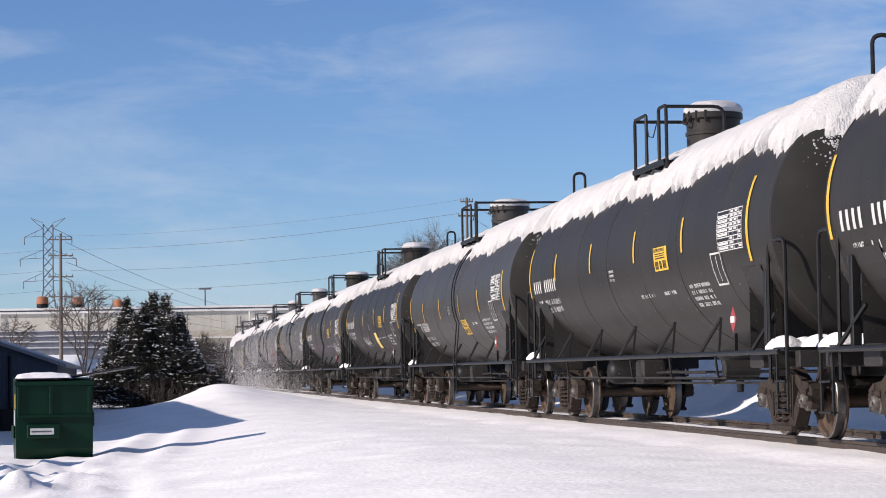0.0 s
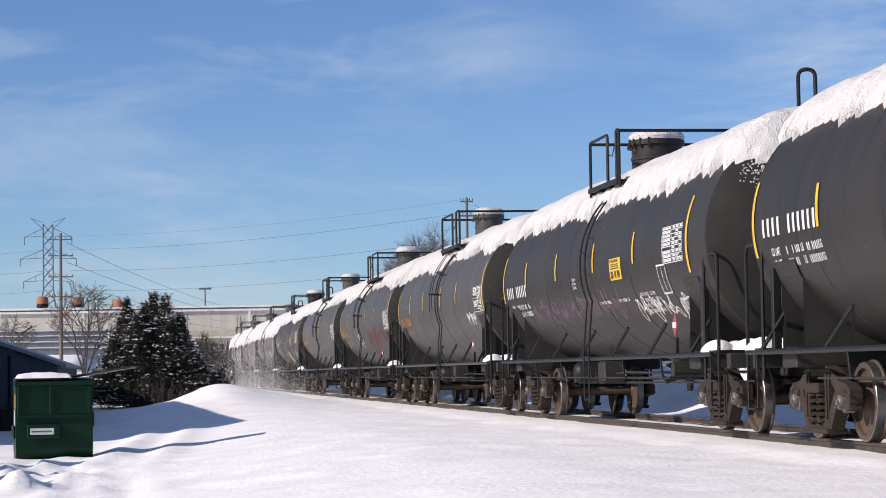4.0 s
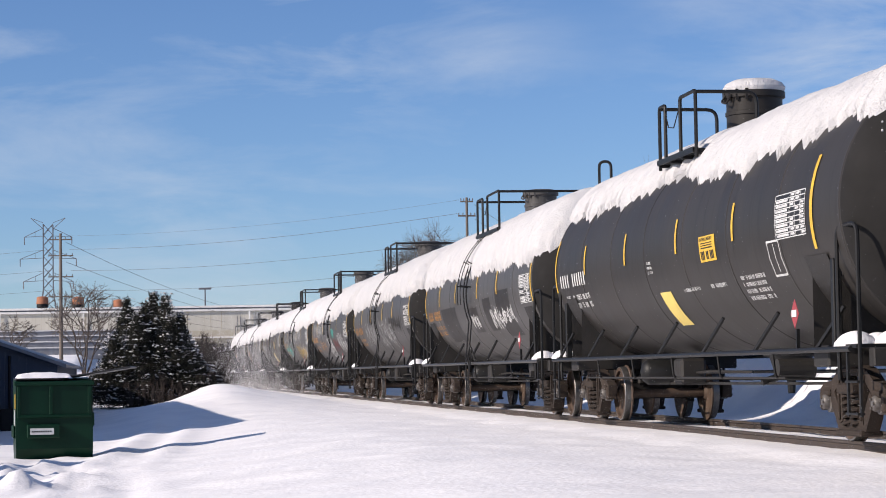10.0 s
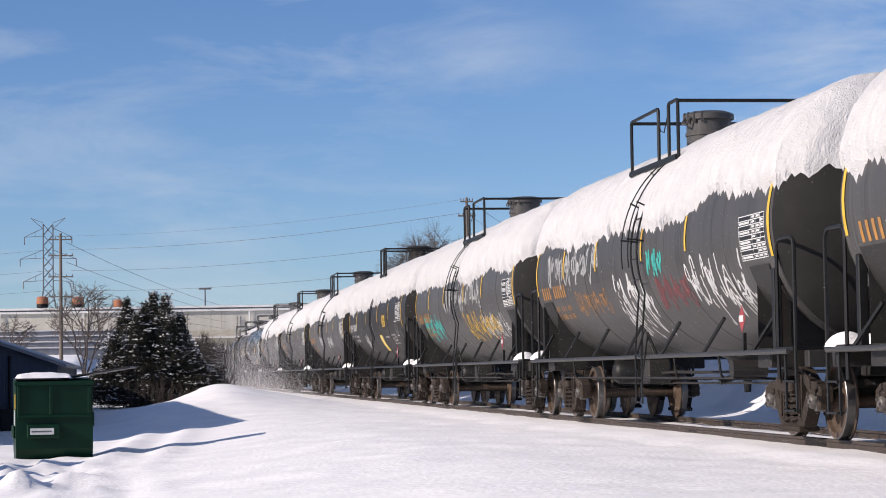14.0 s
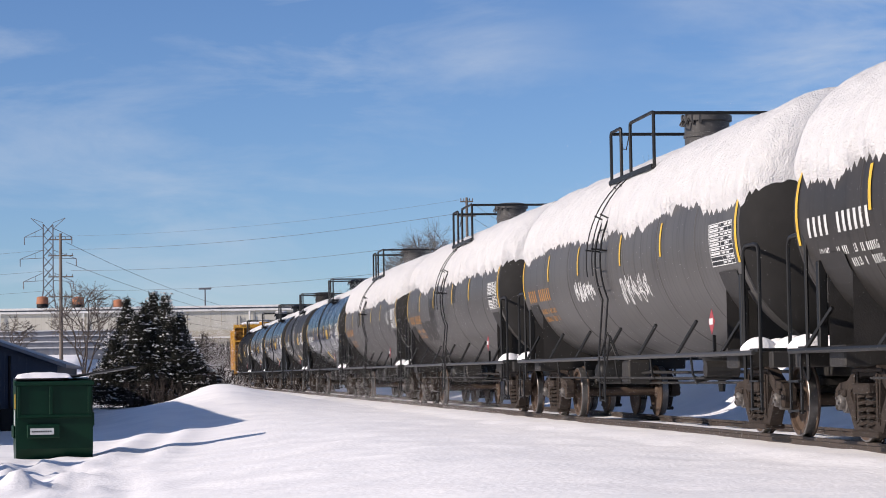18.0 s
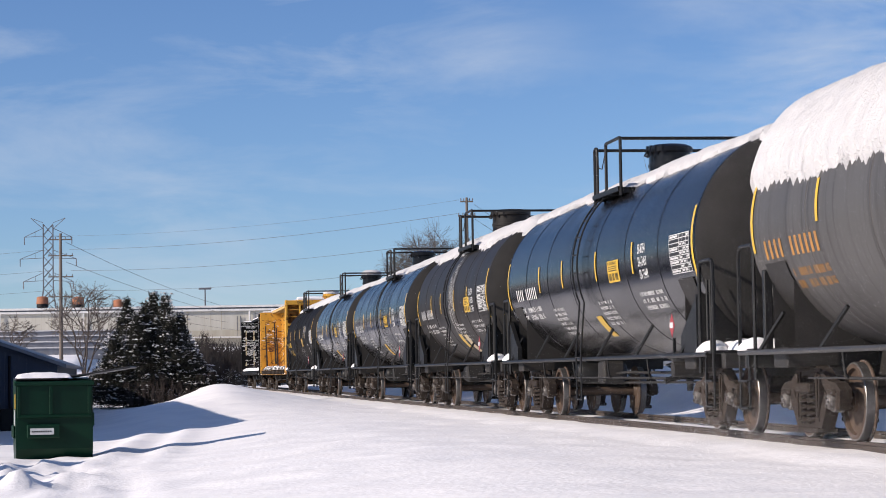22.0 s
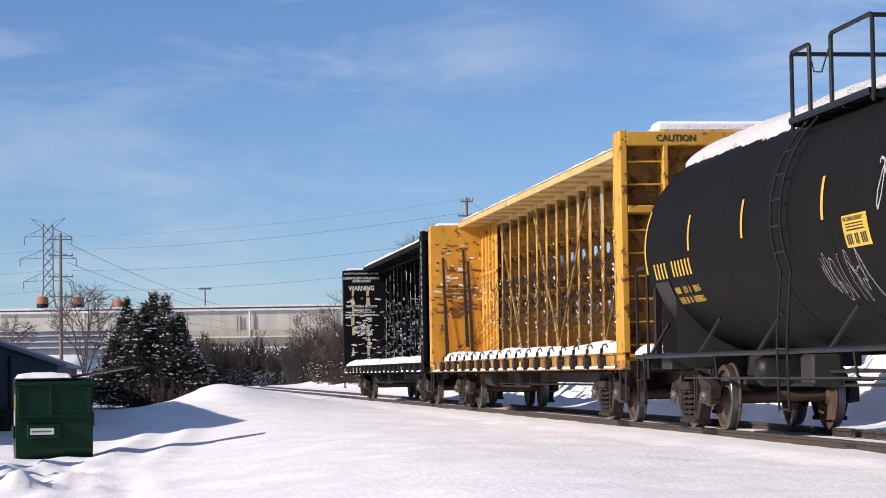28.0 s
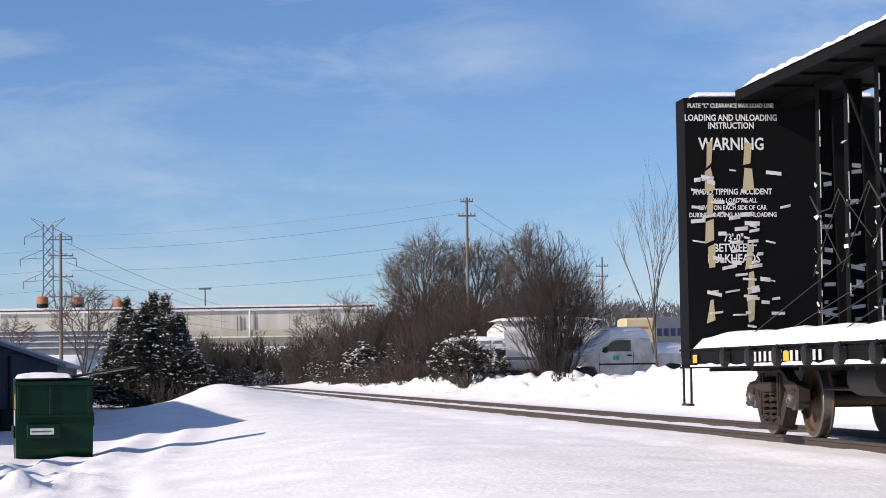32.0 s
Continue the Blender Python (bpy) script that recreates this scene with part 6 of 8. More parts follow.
def shed():
    x0, x1, y0, y1, zb, ze, zr = -84.0, -63.0, -23.0, -11.15, -0.9, 1.22, 3.35
    ym = (y0 + y1) / 2
    s = thing("shed", "blue-grey sheet-metal shed with a low gable roof", "shed")
    g = Geo()
    out = [(y0, zb), (y1, zb), (y1, ze), (ym, zr), (y0, ze)]
    g.add([(x1, y, z) for y, z in out] + [(x1 - 0.12, y, z) for y, z in out], [(0, 1, 2, 3, 4), (9, 8, 7, 6, 5)] + [(i, 5 + i, 5 + (i + 1) % 5, (i + 1) % 5) for i in range(5)])
    wall = part("wall", g.mesh("wall", SHED_BLUE), s)
    part("wall", Geo().box(x0, x1 - 0.12, y1 - 0.12, y1, zb, ze).mesh("wall", SHED_BLUE), s)
    part("wall", Geo().box(x0, x1 - 0.12, y0, y0 + 0.12, zb, ze).mesh("wall", SHED_BLUE), s)
    g = Geo()
    g.add([(x0, y, z) for y, z in out] + [(x0 + 0.12, y, z) for y, z in out], [(0, 1, 2, 3, 4), (9, 8, 7, 6, 5)] + [(i, 5 + i, 5 + (i + 1) % 5, (i + 1) % 5) for i in range(5)])
    part("wall", g.mesh("wall", SHED_BLUE), s)
    for sg, ye in ((1, y1 + 0.25), (-1, y0 - 0.25)):
        g = Geo()
        dz = -0.25 * (zr - ze) / (y1 - ym)
        g.add([(x0 - 0.3, ym, zr + 0.02), (x1 + 0.3, ym, zr + 0.02), (x1 + 0.3, ye, ze + dz + 0.02), (x0 - 0.3, ye, ze + dz + 0.02), (x0 - 0.3, ym, zr + 0.12), (x1 + 0.3, ym, zr + 0.12), (x1 + 0.3, ye, ze + dz + 0.12), (x0 - 0.3, ye, ze + dz + 0.12)],
              [(0, 1, 2, 3), (4, 7, 6, 5), (0, 4, 5, 1), (1, 5, 6, 2), (2, 6, 7, 3), (3, 7, 4, 0)])
        part("roof", g.mesh("roof", ROOF_GREY), s)
    for k in range(30):
        y = y1 - 0.06 - k * 0.2
        top = ze + (y1 - y) * (zr - ze) / (y1 - ym) - 0.06
        part("siding_rib", Geo().box(x1, x1 + 0.025, y - 0.018, y + 0.018, zb, top).mesh("siding_rib", SHED_BLUE), wall)
    part("downpipe", Geo().path([(x1 + 0.08, y1 - 1.3, 1.5), (x1 + 0.08, y1 - 1.3, -0.6)], 0.035, 8).mesh("downpipe", FITTING, True), s)
    part("junction_box", Geo().box(x1 + 0.02, x1 + 0.3, y1 - 1.55, y1 - 0.95, -0.62, 0.05, bevel=0.03).mesh("junction_box", FITTING), s)
    part("wall_lamp", Geo().box(x1 + 0.02, x1 + 0.14, y1 - 0.62, y1 - 0.48, 0.60, 0.85, bevel=0.03).mesh("wall_lamp", FITTING), s)


shed()


def barn():
    """An unseen tall shed beside the yard, added to shadow the heap."""
    x0, x1, y0, y1, zb, ze, zr = -19.0, 0.0, -3.6, 2.3, -1.0, 2.2, 4.42
    ym = 0.0
    s = thing("barn", "unseen grey metal gable shed, added to cast a shadow", "shed", pose(-51.8, -15.4, 0, 0, 0, 2.7))
    out = [(y0, zb), (y1, zb), (y1, ze), (ym, zr), (y0, ze)]
    for xa in (x0, x1 - 0.12):
        part("wall", Geo().add([(xa, y, z) for y, z in out] + [(xa + 0.12, y, z) for y, z in out], [(0, 1, 2, 3, 4), (9, 8, 7, 6, 5)] + [(i, 5 + i, 5 + (i + 1) % 5, (i + 1) % 5) for i in range(5)]).mesh("wall", SHED_BLUE), s)
    for ya in (y0, y1 - 0.12):
        part("wall", Geo().box(x0 + 0.12, x1 - 0.12, ya, ya + 0.12, zb, ze).mesh("wall", SHED_BLUE), s)
    for ye in (y1 + 0.1, y0 - 0.1):
        part("roof", Geo().add([(x0 - 0.2, ym, zr + 0.03), (x1 + 0.2, ym, zr + 0.03), (x1 + 0.2, ye, ze), (x0 - 0.2, ye, ze), (x0 - 0.2, ym, zr + 0.13), (x1 + 0.2, ym, zr + 0.13), (x1 + 0.2, ye, ze + 0.1), (x0 - 0.2, ye, ze + 0.1)],
             [(0, 1, 2, 3), (4, 7, 6, 5), (0, 4, 5, 1), (1, 5, 6, 2), (2, 6, 7, 3), (3, 7, 4, 0)]).mesh("roof", ROOF_GREY), s)


barn()


# ---- plants ----
def grow(g, p, d, length, r, depth, rnd, up=0.12, spread=0.55, kids=3, thin=0.62, twigs=None, rmin=0.004):
    """A limb that bends, tapers and forks."""
    n = 3
    for i in range(n):
        nd = (d + Vector((rnd.gauss(0, 0.14), rnd.gauss(0, 0.14), up * 0.5 + rnd.gauss(0, 0.06)))).normalized()
        q = p + nd * length / n
        r2 = r * (1 - 0.28 / n * (i + 1))
        tgt = g if r > 0.014 or twigs is None else twigs
        tgt.tube(p, q, max(r * (1 - 0.28 / n * i), rmin), max(r2, rmin * 0.8), n=6 if r > 0.05 else (4 if r > 0.014 else 3), caps=False)
        p, d = q, nd
        if depth > 0 and i > 0:
            for k in range(kids if i == n - 1 else max(1, kids - 2)):
                a = rnd.uniform(0, 6.283)
                side = d.orthogonal().normalized()
                side = (side * math.cos(a) + d.cross(side) * math.sin(a))
                grow(g, p, (d + side * spread * rnd.uniform(0.6, 1.4) + Vector((0, 0, up))).normalized(), length * rnd.uniform(0.55, 0.82), r2 * thin, depth - 1, rnd, up, spread, kids, thin, twigs, rmin)


def bare_tree(x, y, h, seed, r=0.16, depth=5, spread=0.55, up=0.14, mats=None, label="leafless tree with fine grey branches", stems=1, kids=3, lean=0.0, z=None, thick=1.0, first=0.36):
    rnd = random.Random(seed)
    mats = mats or (BARK, TWIG_GREY)
    t = thing("bare_tree", label, "tree", pose(x, y, (ground_z(x, y) if z is None else z) - 0.12))
    g, tw = Geo(), Geo()
    for s in range(stems):
        a = 6.283 * s / max(stems, 1) + rnd.uniform(-0.4, 0.4)
        tilt = 0.0 if stems == 1 else rnd.uniform(0.12, 0.42)
        d = Vector((math.cos(a) * tilt + rnd.gauss(0, 0.04), math.sin(a) * tilt + lean, 1)).normalized()
        grow(g, Vector((math.cos(a) * 0.1 * (stems > 1), math.sin(a) * 0.1 * (stems > 1), 0)), d, h * first, r, depth, rnd, up, spread, kids, 0.62, tw, max(0.004, -x * 0.00007))
    # scale to the wanted height
    k = h / max(v[2] for v in g.v + tw.v)
    for q in (g, tw):
        q.v = [(a * k * thick, b * k * thick, c * k) for a, b, c in q.v]
    part("trunk", g.mesh("trunk", mats[0], True), t)
    if tw.v:
        tagged(part("twig_crown", tw.mesh("twig_crown", mats[1]), t), kind="stuff")
    return t


def limb(g, a, b, r0, r1, rnd, lift, n=4, sides=4, sway=0.03):
    """A curved branch from a to b; gives back points along it."""
    ln = (b - a).length
    c = a.lerp(b, 0.5) + Vector((rnd.gauss(0, sway), rnd.gauss(0, sway), lift)) * ln
    pts = []
    for i in range(n + 1):
        t = i / n
        pts.append(a * (1 - t) ** 2 + c * 2 * t * (1 - t) + b * t * t + Vector((rnd.gauss(0, 1), rnd.gauss(0, 1), rnd.gauss(0, 1))) * (ln * 0.012 if 0 < i < n else 0))
    for i in range(n):
        g.tube(pts[i], pts[i + 1], r0 + (r1 - r0) * i / n, r0 + (r1 - r0) * (i + 1) / n, n=sides, caps=False)
    return pts


def along(pts, t):
    k = min(int(t * (len(pts) - 1)), len(pts) - 2)
    return pts[k].lerp(pts[k + 1], t * (len(pts) - 1) - k)


def crown_tree(x, y, h, w, seed, label, low=0.22, limbs=11, subs=8, twigs=6, stems=1, z=None, r=0.2, mid=0.60, tall=0.40, mats=None, fine=1.0):
    """A leafless tree: limbs reach to a rounded crown, and fork into branches and twigs."""
    rnd = random.Random(seed)
    t = thing("bare_tree", label, "tree", pose(x, y, (ground_z(x, y) if z is None else z) - 0.12))
    wood, tw = Geo(), Geo()
    mats = mats or (BARK, TWIG_GREY)
    thin = max(0.0035, -x * 0.000062) * fine
    top = Vector((rnd.gauss(0, 0.02) * w, rnd.gauss(0, 0.02) * w, h * 0.62))
    trunks = []
    for s in range(stems):
        a = 6.283 * s / stems + rnd.uniform(-0.5, 0.5)
        d = Vector((math.cos(a), math.sin(a), 0)) * (0.20 * w if stems > 1 else 0)
        trunks.append(limb(wood, d * 0.12, top + d, r, r * 0.35, rnd, 0, 6, 7, 0.03))

    def crown(dx, dy, dz, k):
        v = Vector((dx, dy, dz)).normalized()
        lump = 0.90 + 0.22 * noise.noise(v * 1.7 + Vector((seed * 3.1, 0, 0)))
        return Vector((v.x * w / 2 * lump * k, v.y * w / 2 * lump * k, h * mid + v.z * h * tall * lump * k))

    for i in range(limbs):
        trunk = trunks[i % stems]
        f = (i + 0.5) / limbs
        dz = -0.45 + 1.45 * f
        a = i * 2.39996 + rnd.uniform(-0.3, 0.3)
        rad = math.sqrt(max(1 - dz * dz, 0.05))
        tip = crown(math.cos(a) * rad, math.sin(a) * rad, dz, rnd.uniform(0.86, 1.0))
        p = along(trunk, min(max(low / 0.62 + (1 - low / 0.62) * f * 0.95, 0.05), 1.0))
        main = limb(wood, p, tip, r * 0.42, thin * 1.6, rnd, 0.10, 5, 5)
        out = (tip - Vector((0, 0, h * mid))).normalized()
        for j in range(subs):
            b = along(main, 0.22 + 0.76 * (j + rnd.random()) / subs)
            e = crown(out.x + rnd.gauss(0, 0.42), out.y + rnd.gauss(0, 0.42), out.z + rnd.gauss(0, 0.42), rnd.uniform(0.80, 1.04))
            e = b + (e - b) * min(1.0, 0.30 * w / max((e - b).length, 0.01) + rnd.uniform(0.1, 0.35))
            sub = limb(wood, b, e, max(r * 0.14, thin * 1.7), thin, rnd, 0.10, 4, 3, 0.06)
            for k in range(twigs):
                q = along(sub, rnd.uniform(0.2, 1.0))
                d = ((e - b).normalized() + Vector((rnd.gauss(0, 0.5), rnd.gauss(0, 0.5), rnd.gauss(0.22, 0.4)))).normalized()
                ln = h * rnd.uniform(0.05, 0.11)
                q2 = q + d * ln
                tw.tube(q, q2, thin, thin * 0.75, n=3, caps=False)
                for m in range(4):
                    q3 = q.lerp(q2, rnd.uniform(0.25, 1.0))
                    d3 = (d + Vector((rnd.gauss(0, 0.5), rnd.gauss(0, 0.5), rnd.gauss(0.15, 0.4)))).normalized()
                    tw.tube(q3, q3 + d3 * ln * rnd.uniform(0.35, 0.8), thin * 0.75, thin * 0.5, n=3, caps=False)
    part("trunk", wood.mesh("trunk", mats[0], True), t)
    tagged(part("twig_crown", tw.mesh("twig_crown", mats[1]), t), kind="stuff")
    return t


def shrub(x, y, h, w, seed, stems=40, mat=None, label="dense leafless shrub of reddish twigs", leaves=0, z=None, fork=5, spread=0.36, fan=0.0):
    rnd = random.Random(seed)
    t = thing("shrub", label, "shrub", pose(x, y, (ground_z(x, y) if z is None else z) - 0.1))
    g, lf = Geo(), Geo()
    f = max(0.8, -x / 85)
    for s in range(stems):
        a, rr = rnd.uniform(0, 6.283), rnd.uniform(0.0, 1.0) ** 0.55
        base = Vector((math.cos(a) * rr * w * spread, math.sin(a) * rr * w * spread, 0))
        reach = rr * w * 0.5 * rnd.uniform(0.75, 1.12)
        tip = Vector((math.cos(a) * reach, math.sin(a) * reach, h * (1 - 0.42 * rr ** 2.2) * rnd.uniform(0.72, 1.0) * (0.88 + 0.3 * noise.noise(Vector((math.cos(a) * rr * 2, math.sin(a) * rr * 2, seed))))))
        p = base
        for i in range(4):
            q = base.lerp(tip, (i + 1) / 4) + Vector((rnd.gauss(0, 0.02) * h, rnd.gauss(0, 0.02) * h, fan * h * math.sin(math.pi * (i + 1) / 4)))
            g.tube(p, q, 0.017 * f * (1 - i * 0.22), 0.017 * f * (0.78 - i * 0.2) + 0.002, n=3, caps=False)
            for k in range(fork if i else 2):
                b = p.lerp(q, rnd.random())
                d = ((q - p).normalized() + Vector((rnd.gauss(0, 0.38), rnd.gauss(0, 0.38), rnd.gauss(0.1, 0.3)))).normalized()
                e = b + d * h * rnd.uniform(0.07, 0.17)
                g.tube(b, e, 0.0075 * f, 0.0045 * f, n=3, caps=False)
                for j in range(3 if x > -120 else 2):
                    b2 = b.lerp(e, rnd.uniform(0.2, 0.95))
                    d2 = (d + Vector((rnd.gauss(0, 0.5), rnd.gauss(0, 0.5), rnd.gauss(0.1, 0.4)))).normalized()
                    g.tube(b2, b2 + d2 * h * rnd.uniform(0.03, 0.09), 0.005 * f, 0.003 * f, n=3, caps=False)
                if leaves and rnd.random() < leaves:
                    s2 = rnd.uniform(0.012, 0.028) * f
                    u, v = Vector((rnd.gauss(0, 1), rnd.gauss(0, 1), rnd.gauss(0, 1))).normalized() * s2, Vector((rnd.gauss(0, 1), rnd.gauss(0, 1), rnd.gauss(0, 1))).normalized() * s2
                    lf.add([e - u, e + v, e + u, e - v], [(0, 1, 2, 3)])
            p = q
    tagged(part("brushwood", g.mesh("brushwood", mat or TWIG_RED), t), kind="stuff")
    if lf.v:
        tagged(part("dry_leaf", lf.mesh("dry_leaf", DEAD_LEAF), t), kind="stuff")
    return t


def spray(nd, c, out, size, rnd, n=14):
    """A feathery spray of needles at c."""
    for k in range(n):
        dv = (out * 1.0 + Vector((rnd.gauss(0, 0.5), rnd.gauss(0, 0.5), rnd.gauss(0.05, 0.4)))).normalized()
        b = c + Vector((rnd.gauss(0, 1), rnd.gauss(0, 1), rnd.gauss(0, 1))) * size * 0.55
        side = dv.cross(Vector((rnd.gauss(0, 1), rnd.gauss(0, 1), rnd.gauss(0, 1)))).normalized() * size * 0.13
        nd.add([b - side, b + side, b + dv * size * rnd.uniform(0.8, 2.0)], [(0, 1, 2)])


def fleck(sn, q, s2, rnd):
    m = Matrix.Translation(q) @ Matrix.Rotation(rnd.uniform(0, 3), 4, "Z") @ Matrix.Rotation(rnd.uniform(-0.5, 0.5), 4, "X")
    sn.add([m @ Vector(v) for v in ((-s2, 0, -0.25 * s2), (-0.2 * s2, -0.55 * s2, 0), (s2 * 1.1, 0.1 * s2, -0.3 * s2), (0.1 * s2, 0.55 * s2, -0.05 * s2), (0, 0, 0.36 * s2))], [(0, 1, 4), (1, 2, 4), (2, 3, 4), (3, 0, 4)])


def evergreen(x, y, h, w, seed, peaks, label="dark evergreen tree dusted with snow", snow=0.10, clumps=900, z=None):
    """peaks: (dx, dy, share of the height) of the leaders that make the crown."""
    rnd = random.Random(seed)
    t = thing("evergreen", label, "tree", pose(x, y, (ground_z(x, y) if z is None else z) - 0.1))
    tr, nd, sn = Geo(), Geo(), Geo()
    for px_, py_, hh in peaks:
        tr.path([(px_ * 0.3, py_ * 0.3, 0), (px_ * 0.8, py_ * 0.8, h * hh * 0.4), (px_, py_, h * hh * 0.97)], 0.035, 6)
    for i in range(clumps):
        px_, py_, hh = rnd.choice(peaks)
        zz = rnd.random() ** 1.2
        rad = w * 0.5 * (0.02 + 0.98 * (1 - zz) ** 0.95) * (0.74 if len(peaks) > 1 else 1) * (0.85 + 0.55 * noise.noise(Vector((zz * 11, px_ * 3 + py_, seed))))
        a, rr = rnd.uniform(0, 6.283), math.sqrt(rnd.uniform(0.15, 1)) * rnd.uniform(0.75, 1.15)
        c = Vector((px_ + math.cos(a) * rad * rr, py_ + math.sin(a) * rad * rr, 0.05 * h + zz * h * hh * 0.95))
        out = Vector((math.cos(a) * (1.1 - zz), math.sin(a) * (1.1 - zz), 0.35 + 0.8 * zz)).normalized()
        if i % 5 == 0:
            tr.tube(Vector((px_, py_, c.z - 0.06 * h)), c, 0.010, 0.004, n=3, caps=False)
        size = h * rnd.uniform(0.016, 0.034)
        spray(nd, c, out, size, rnd, 13)
        if rnd.random() < snow * (1 if rr > 0.6 else 0.3):
            for k in range(rnd.choice((1, 1, 2, 3))):
                fleck(sn, c + out * size * 1.1 + Vector((rnd.gauss(0, 1) * size, rnd.gauss(0, 1) * size, size * 0.5)), size * rnd.uniform(0.3, 0.95), rnd)
    part("trunk", tr.mesh("trunk", BARK), t)
    tagged(part("crown", nd.mesh("crown", NEEDLES), t), kind="stuff")
    if sn.v:
        tagged(part("snow_clump", sn.mesh("snow_clump", SNOW_CAP), t), kind="stuff")
    return t


def bush(x, y, h, w, seed, label, snow=0.4, clumps=420, z=None):
    """A rounded evergreen bush with lumps of snow on its sprays."""
    rnd = random.Random(seed)
    t = thing("evergreen_bush", label, "bush", pose(x, y, (ground_z(x, y) if z is None else z) - 0.08))
    tr, nd, sn = Geo(), Geo(), Geo()
    lumps = [(rnd.gauss(0, 0.22), rnd.gauss(0, 0.22), rnd.uniform(0.55, 1.0)) for _ in range(7)]
    for i in range(clumps):
        lx, ly, lh = rnd.choice(lumps)
        v = Vector((rnd.gauss(0, 1), rnd.gauss(0, 1), abs(rnd.gauss(0, 1)) - 0.25)).normalized() * rnd.uniform(0.55, 1.05)
        c = Vector(((lx + v.x * 0.33) * w, (ly + v.y * 0.33) * w, max(h * (0.42 + v.z * 0.52) * lh, 0.03)))
        size = h * rnd.uniform(0.030, 0.060)
        spray(nd, c, v.normalized(), size, rnd, 15)
        if i % 4 == 0:
            tr.tube(Vector((c.x * 0.25, c.y * 0.25, 0)), c, 0.012, 0.005, n=3, caps=False)
        if rnd.random() < snow:
            for k in range(rnd.choice((1, 1, 2))):
                fleck(sn, c + v.normalized() * size + Vector((rnd.gauss(0, 1) * size, rnd.gauss(0, 1) * size, size * 0.5)), size * rnd.uniform(0.4, 1.25), rnd)
    part("stem", tr.mesh("stem", BARK), t)
    tagged(part("crown", nd.mesh("crown", NEEDLES), t), kind="stuff")
    tagged(part("snow_clump", sn.mesh("snow_clump", SNOW_CAP), t), kind="stuff")
    return t


BRUSH = "dense leafless shrub of reddish-brown twigs"
ROUND = "broad leafless tree with a rounded crown of fine twigs"
evergreen(-86.0, -8.8, 4.30, 4.5, 3, [(0, -0.50, 0.95), (-0.2, 0.50, 1.0), (0.2, 0.95, 0.97), (-0.1, 0.2, 0.90), (0, 1.50, 0.80), (0.3, -0.95, 0.60), (0.4, -0.1, 0.78), (0.3, 1.9, 0.45), (0.2, 2.3, 0.30), (0.3, -1.3, 0.34)], "dark evergreen with several pointed tops, dusted with snow", 0.40, 5200)
shrub(-84.5, -8.3, 1.2, 3.4, 5, 60, TWIG_RED, "low tangle of brown twigs under the evergreen", 0.3)
shrub(-86.0, -6.4, 1.35, 2.4, 6, 50, TWIG_RED, "low tangle of brown twigs under the evergreen", 0.3)
shrub(-92.0, -6.9, 1.3, 2.2, 7, 56, TWIG_RED, BRUSH, 0.2)
# trees
crown_tree(-111.5, -11.45, 4.45, 4.0, 21, "leafless multi-stemmed tree with fine grey branches", 0.06, 12, 7, 5, 4, 1.15, 0.05, 0.60, 0.44, fine=1.35)
crown_tree(-122.0, -15.3, 2.4, 2.5, 22, "small leafless tree with fine grey branches", 0.05, 10, 6, 5, 3, 2.0, 0.05, 0.55, 0.46)
crown_tree(-168.0, 12.9, 11.3, 8.0, 23, ROUND, 0.26, 18, 11, 8, 1, None, 0.20, 0.64, 0.37)
crown_tree(-171.0, 17.4, 11.2, 7.0, 24, ROUND, 0.26, 16, 10, 8, 1, None, 0.18, 0.64, 0.37)
crown_tree(-166.5, 20.6, 11.5, 6.2, 25, ROUND, 0.26, 16, 10, 8, 1, None, 0.18, 0.64, 0.37)
crown_tree(-172.0, 24.0, 9.6, 6.4, 26, ROUND, 0.24, 15, 9, 7, 1, None, 0.18, 0.62, 0.38)
crown_tree(-176.0, 7.6, 7.4, 5.6, 27, "leafless tree with fine grey branches", 0.10, 11, 7, 5, 2, None, 0.10, 0.58, 0.42)
crown_tree(-190.0, 5.9, 6.6, 5.6, 28, "leafless tree with fine grey branches", 0.10, 10, 6, 5, 2, None, 0.10, 0.55, 0.44)
crown_tree(-152.0, 5.2, 4.6, 5.2, 30, "low spreading leafless tree with arching branches", 0.05, 10, 6, 5, 3, None, 0.06, 0.50, 0.46)
bare_tree(-76.4, 9.1, 8.2, 29, 0.055, 3, 0.46, 0.30, label="slender leafless sapling with upright branches", lean=-0.10, stems=2, thick=0.8)
# the thicket behind the track, from its dense middle out to the far left
for i, (x, y, h, w) in enumerate(((-150, 9.4, 6.6, 5.2), (-156, 7.4, 4.8, 4.4), (-146, 11.3, 6.2, 4.6), (-140, 9.6, 4.8, 5.0), (-132, 8.2, 4.4, 4.6), (-146, 7.0, 4.4, 4.4), (-172, 6.4, 4.6, 5.0), (-184, 5.2, 3.8, 5.0), (-128, 10.5, 5.2, 4.6), (-120, 12.5, 5.6, 4.6), (-205, 7.0, 3.4, 5.0), (-194, 6.0, 3.2, 4.4), (-150, 5.4, 3.4, 4.2), (-138, 12.6, 5.6, 5.5), (-126, 8.0, 3.8, 4.2), (-158, 13.5, 6.2, 6.0), (-156, 17.5, 6.4, 6.0), (-148, 15.0, 6.0, 5.6), (-140, 6.4, 3.6, 4.6), (-134, 10.6, 5.2, 5.0), (-152, 11.8, 6.6, 5.4), (-160, 9.6, 5.8, 5.4))):
    shrub(x, y, h * 1.22, w * 1.1, 60 + i, 84, TWIG_RED if i % 4 else DEAD_LEAF, BRUSH, 0.2)
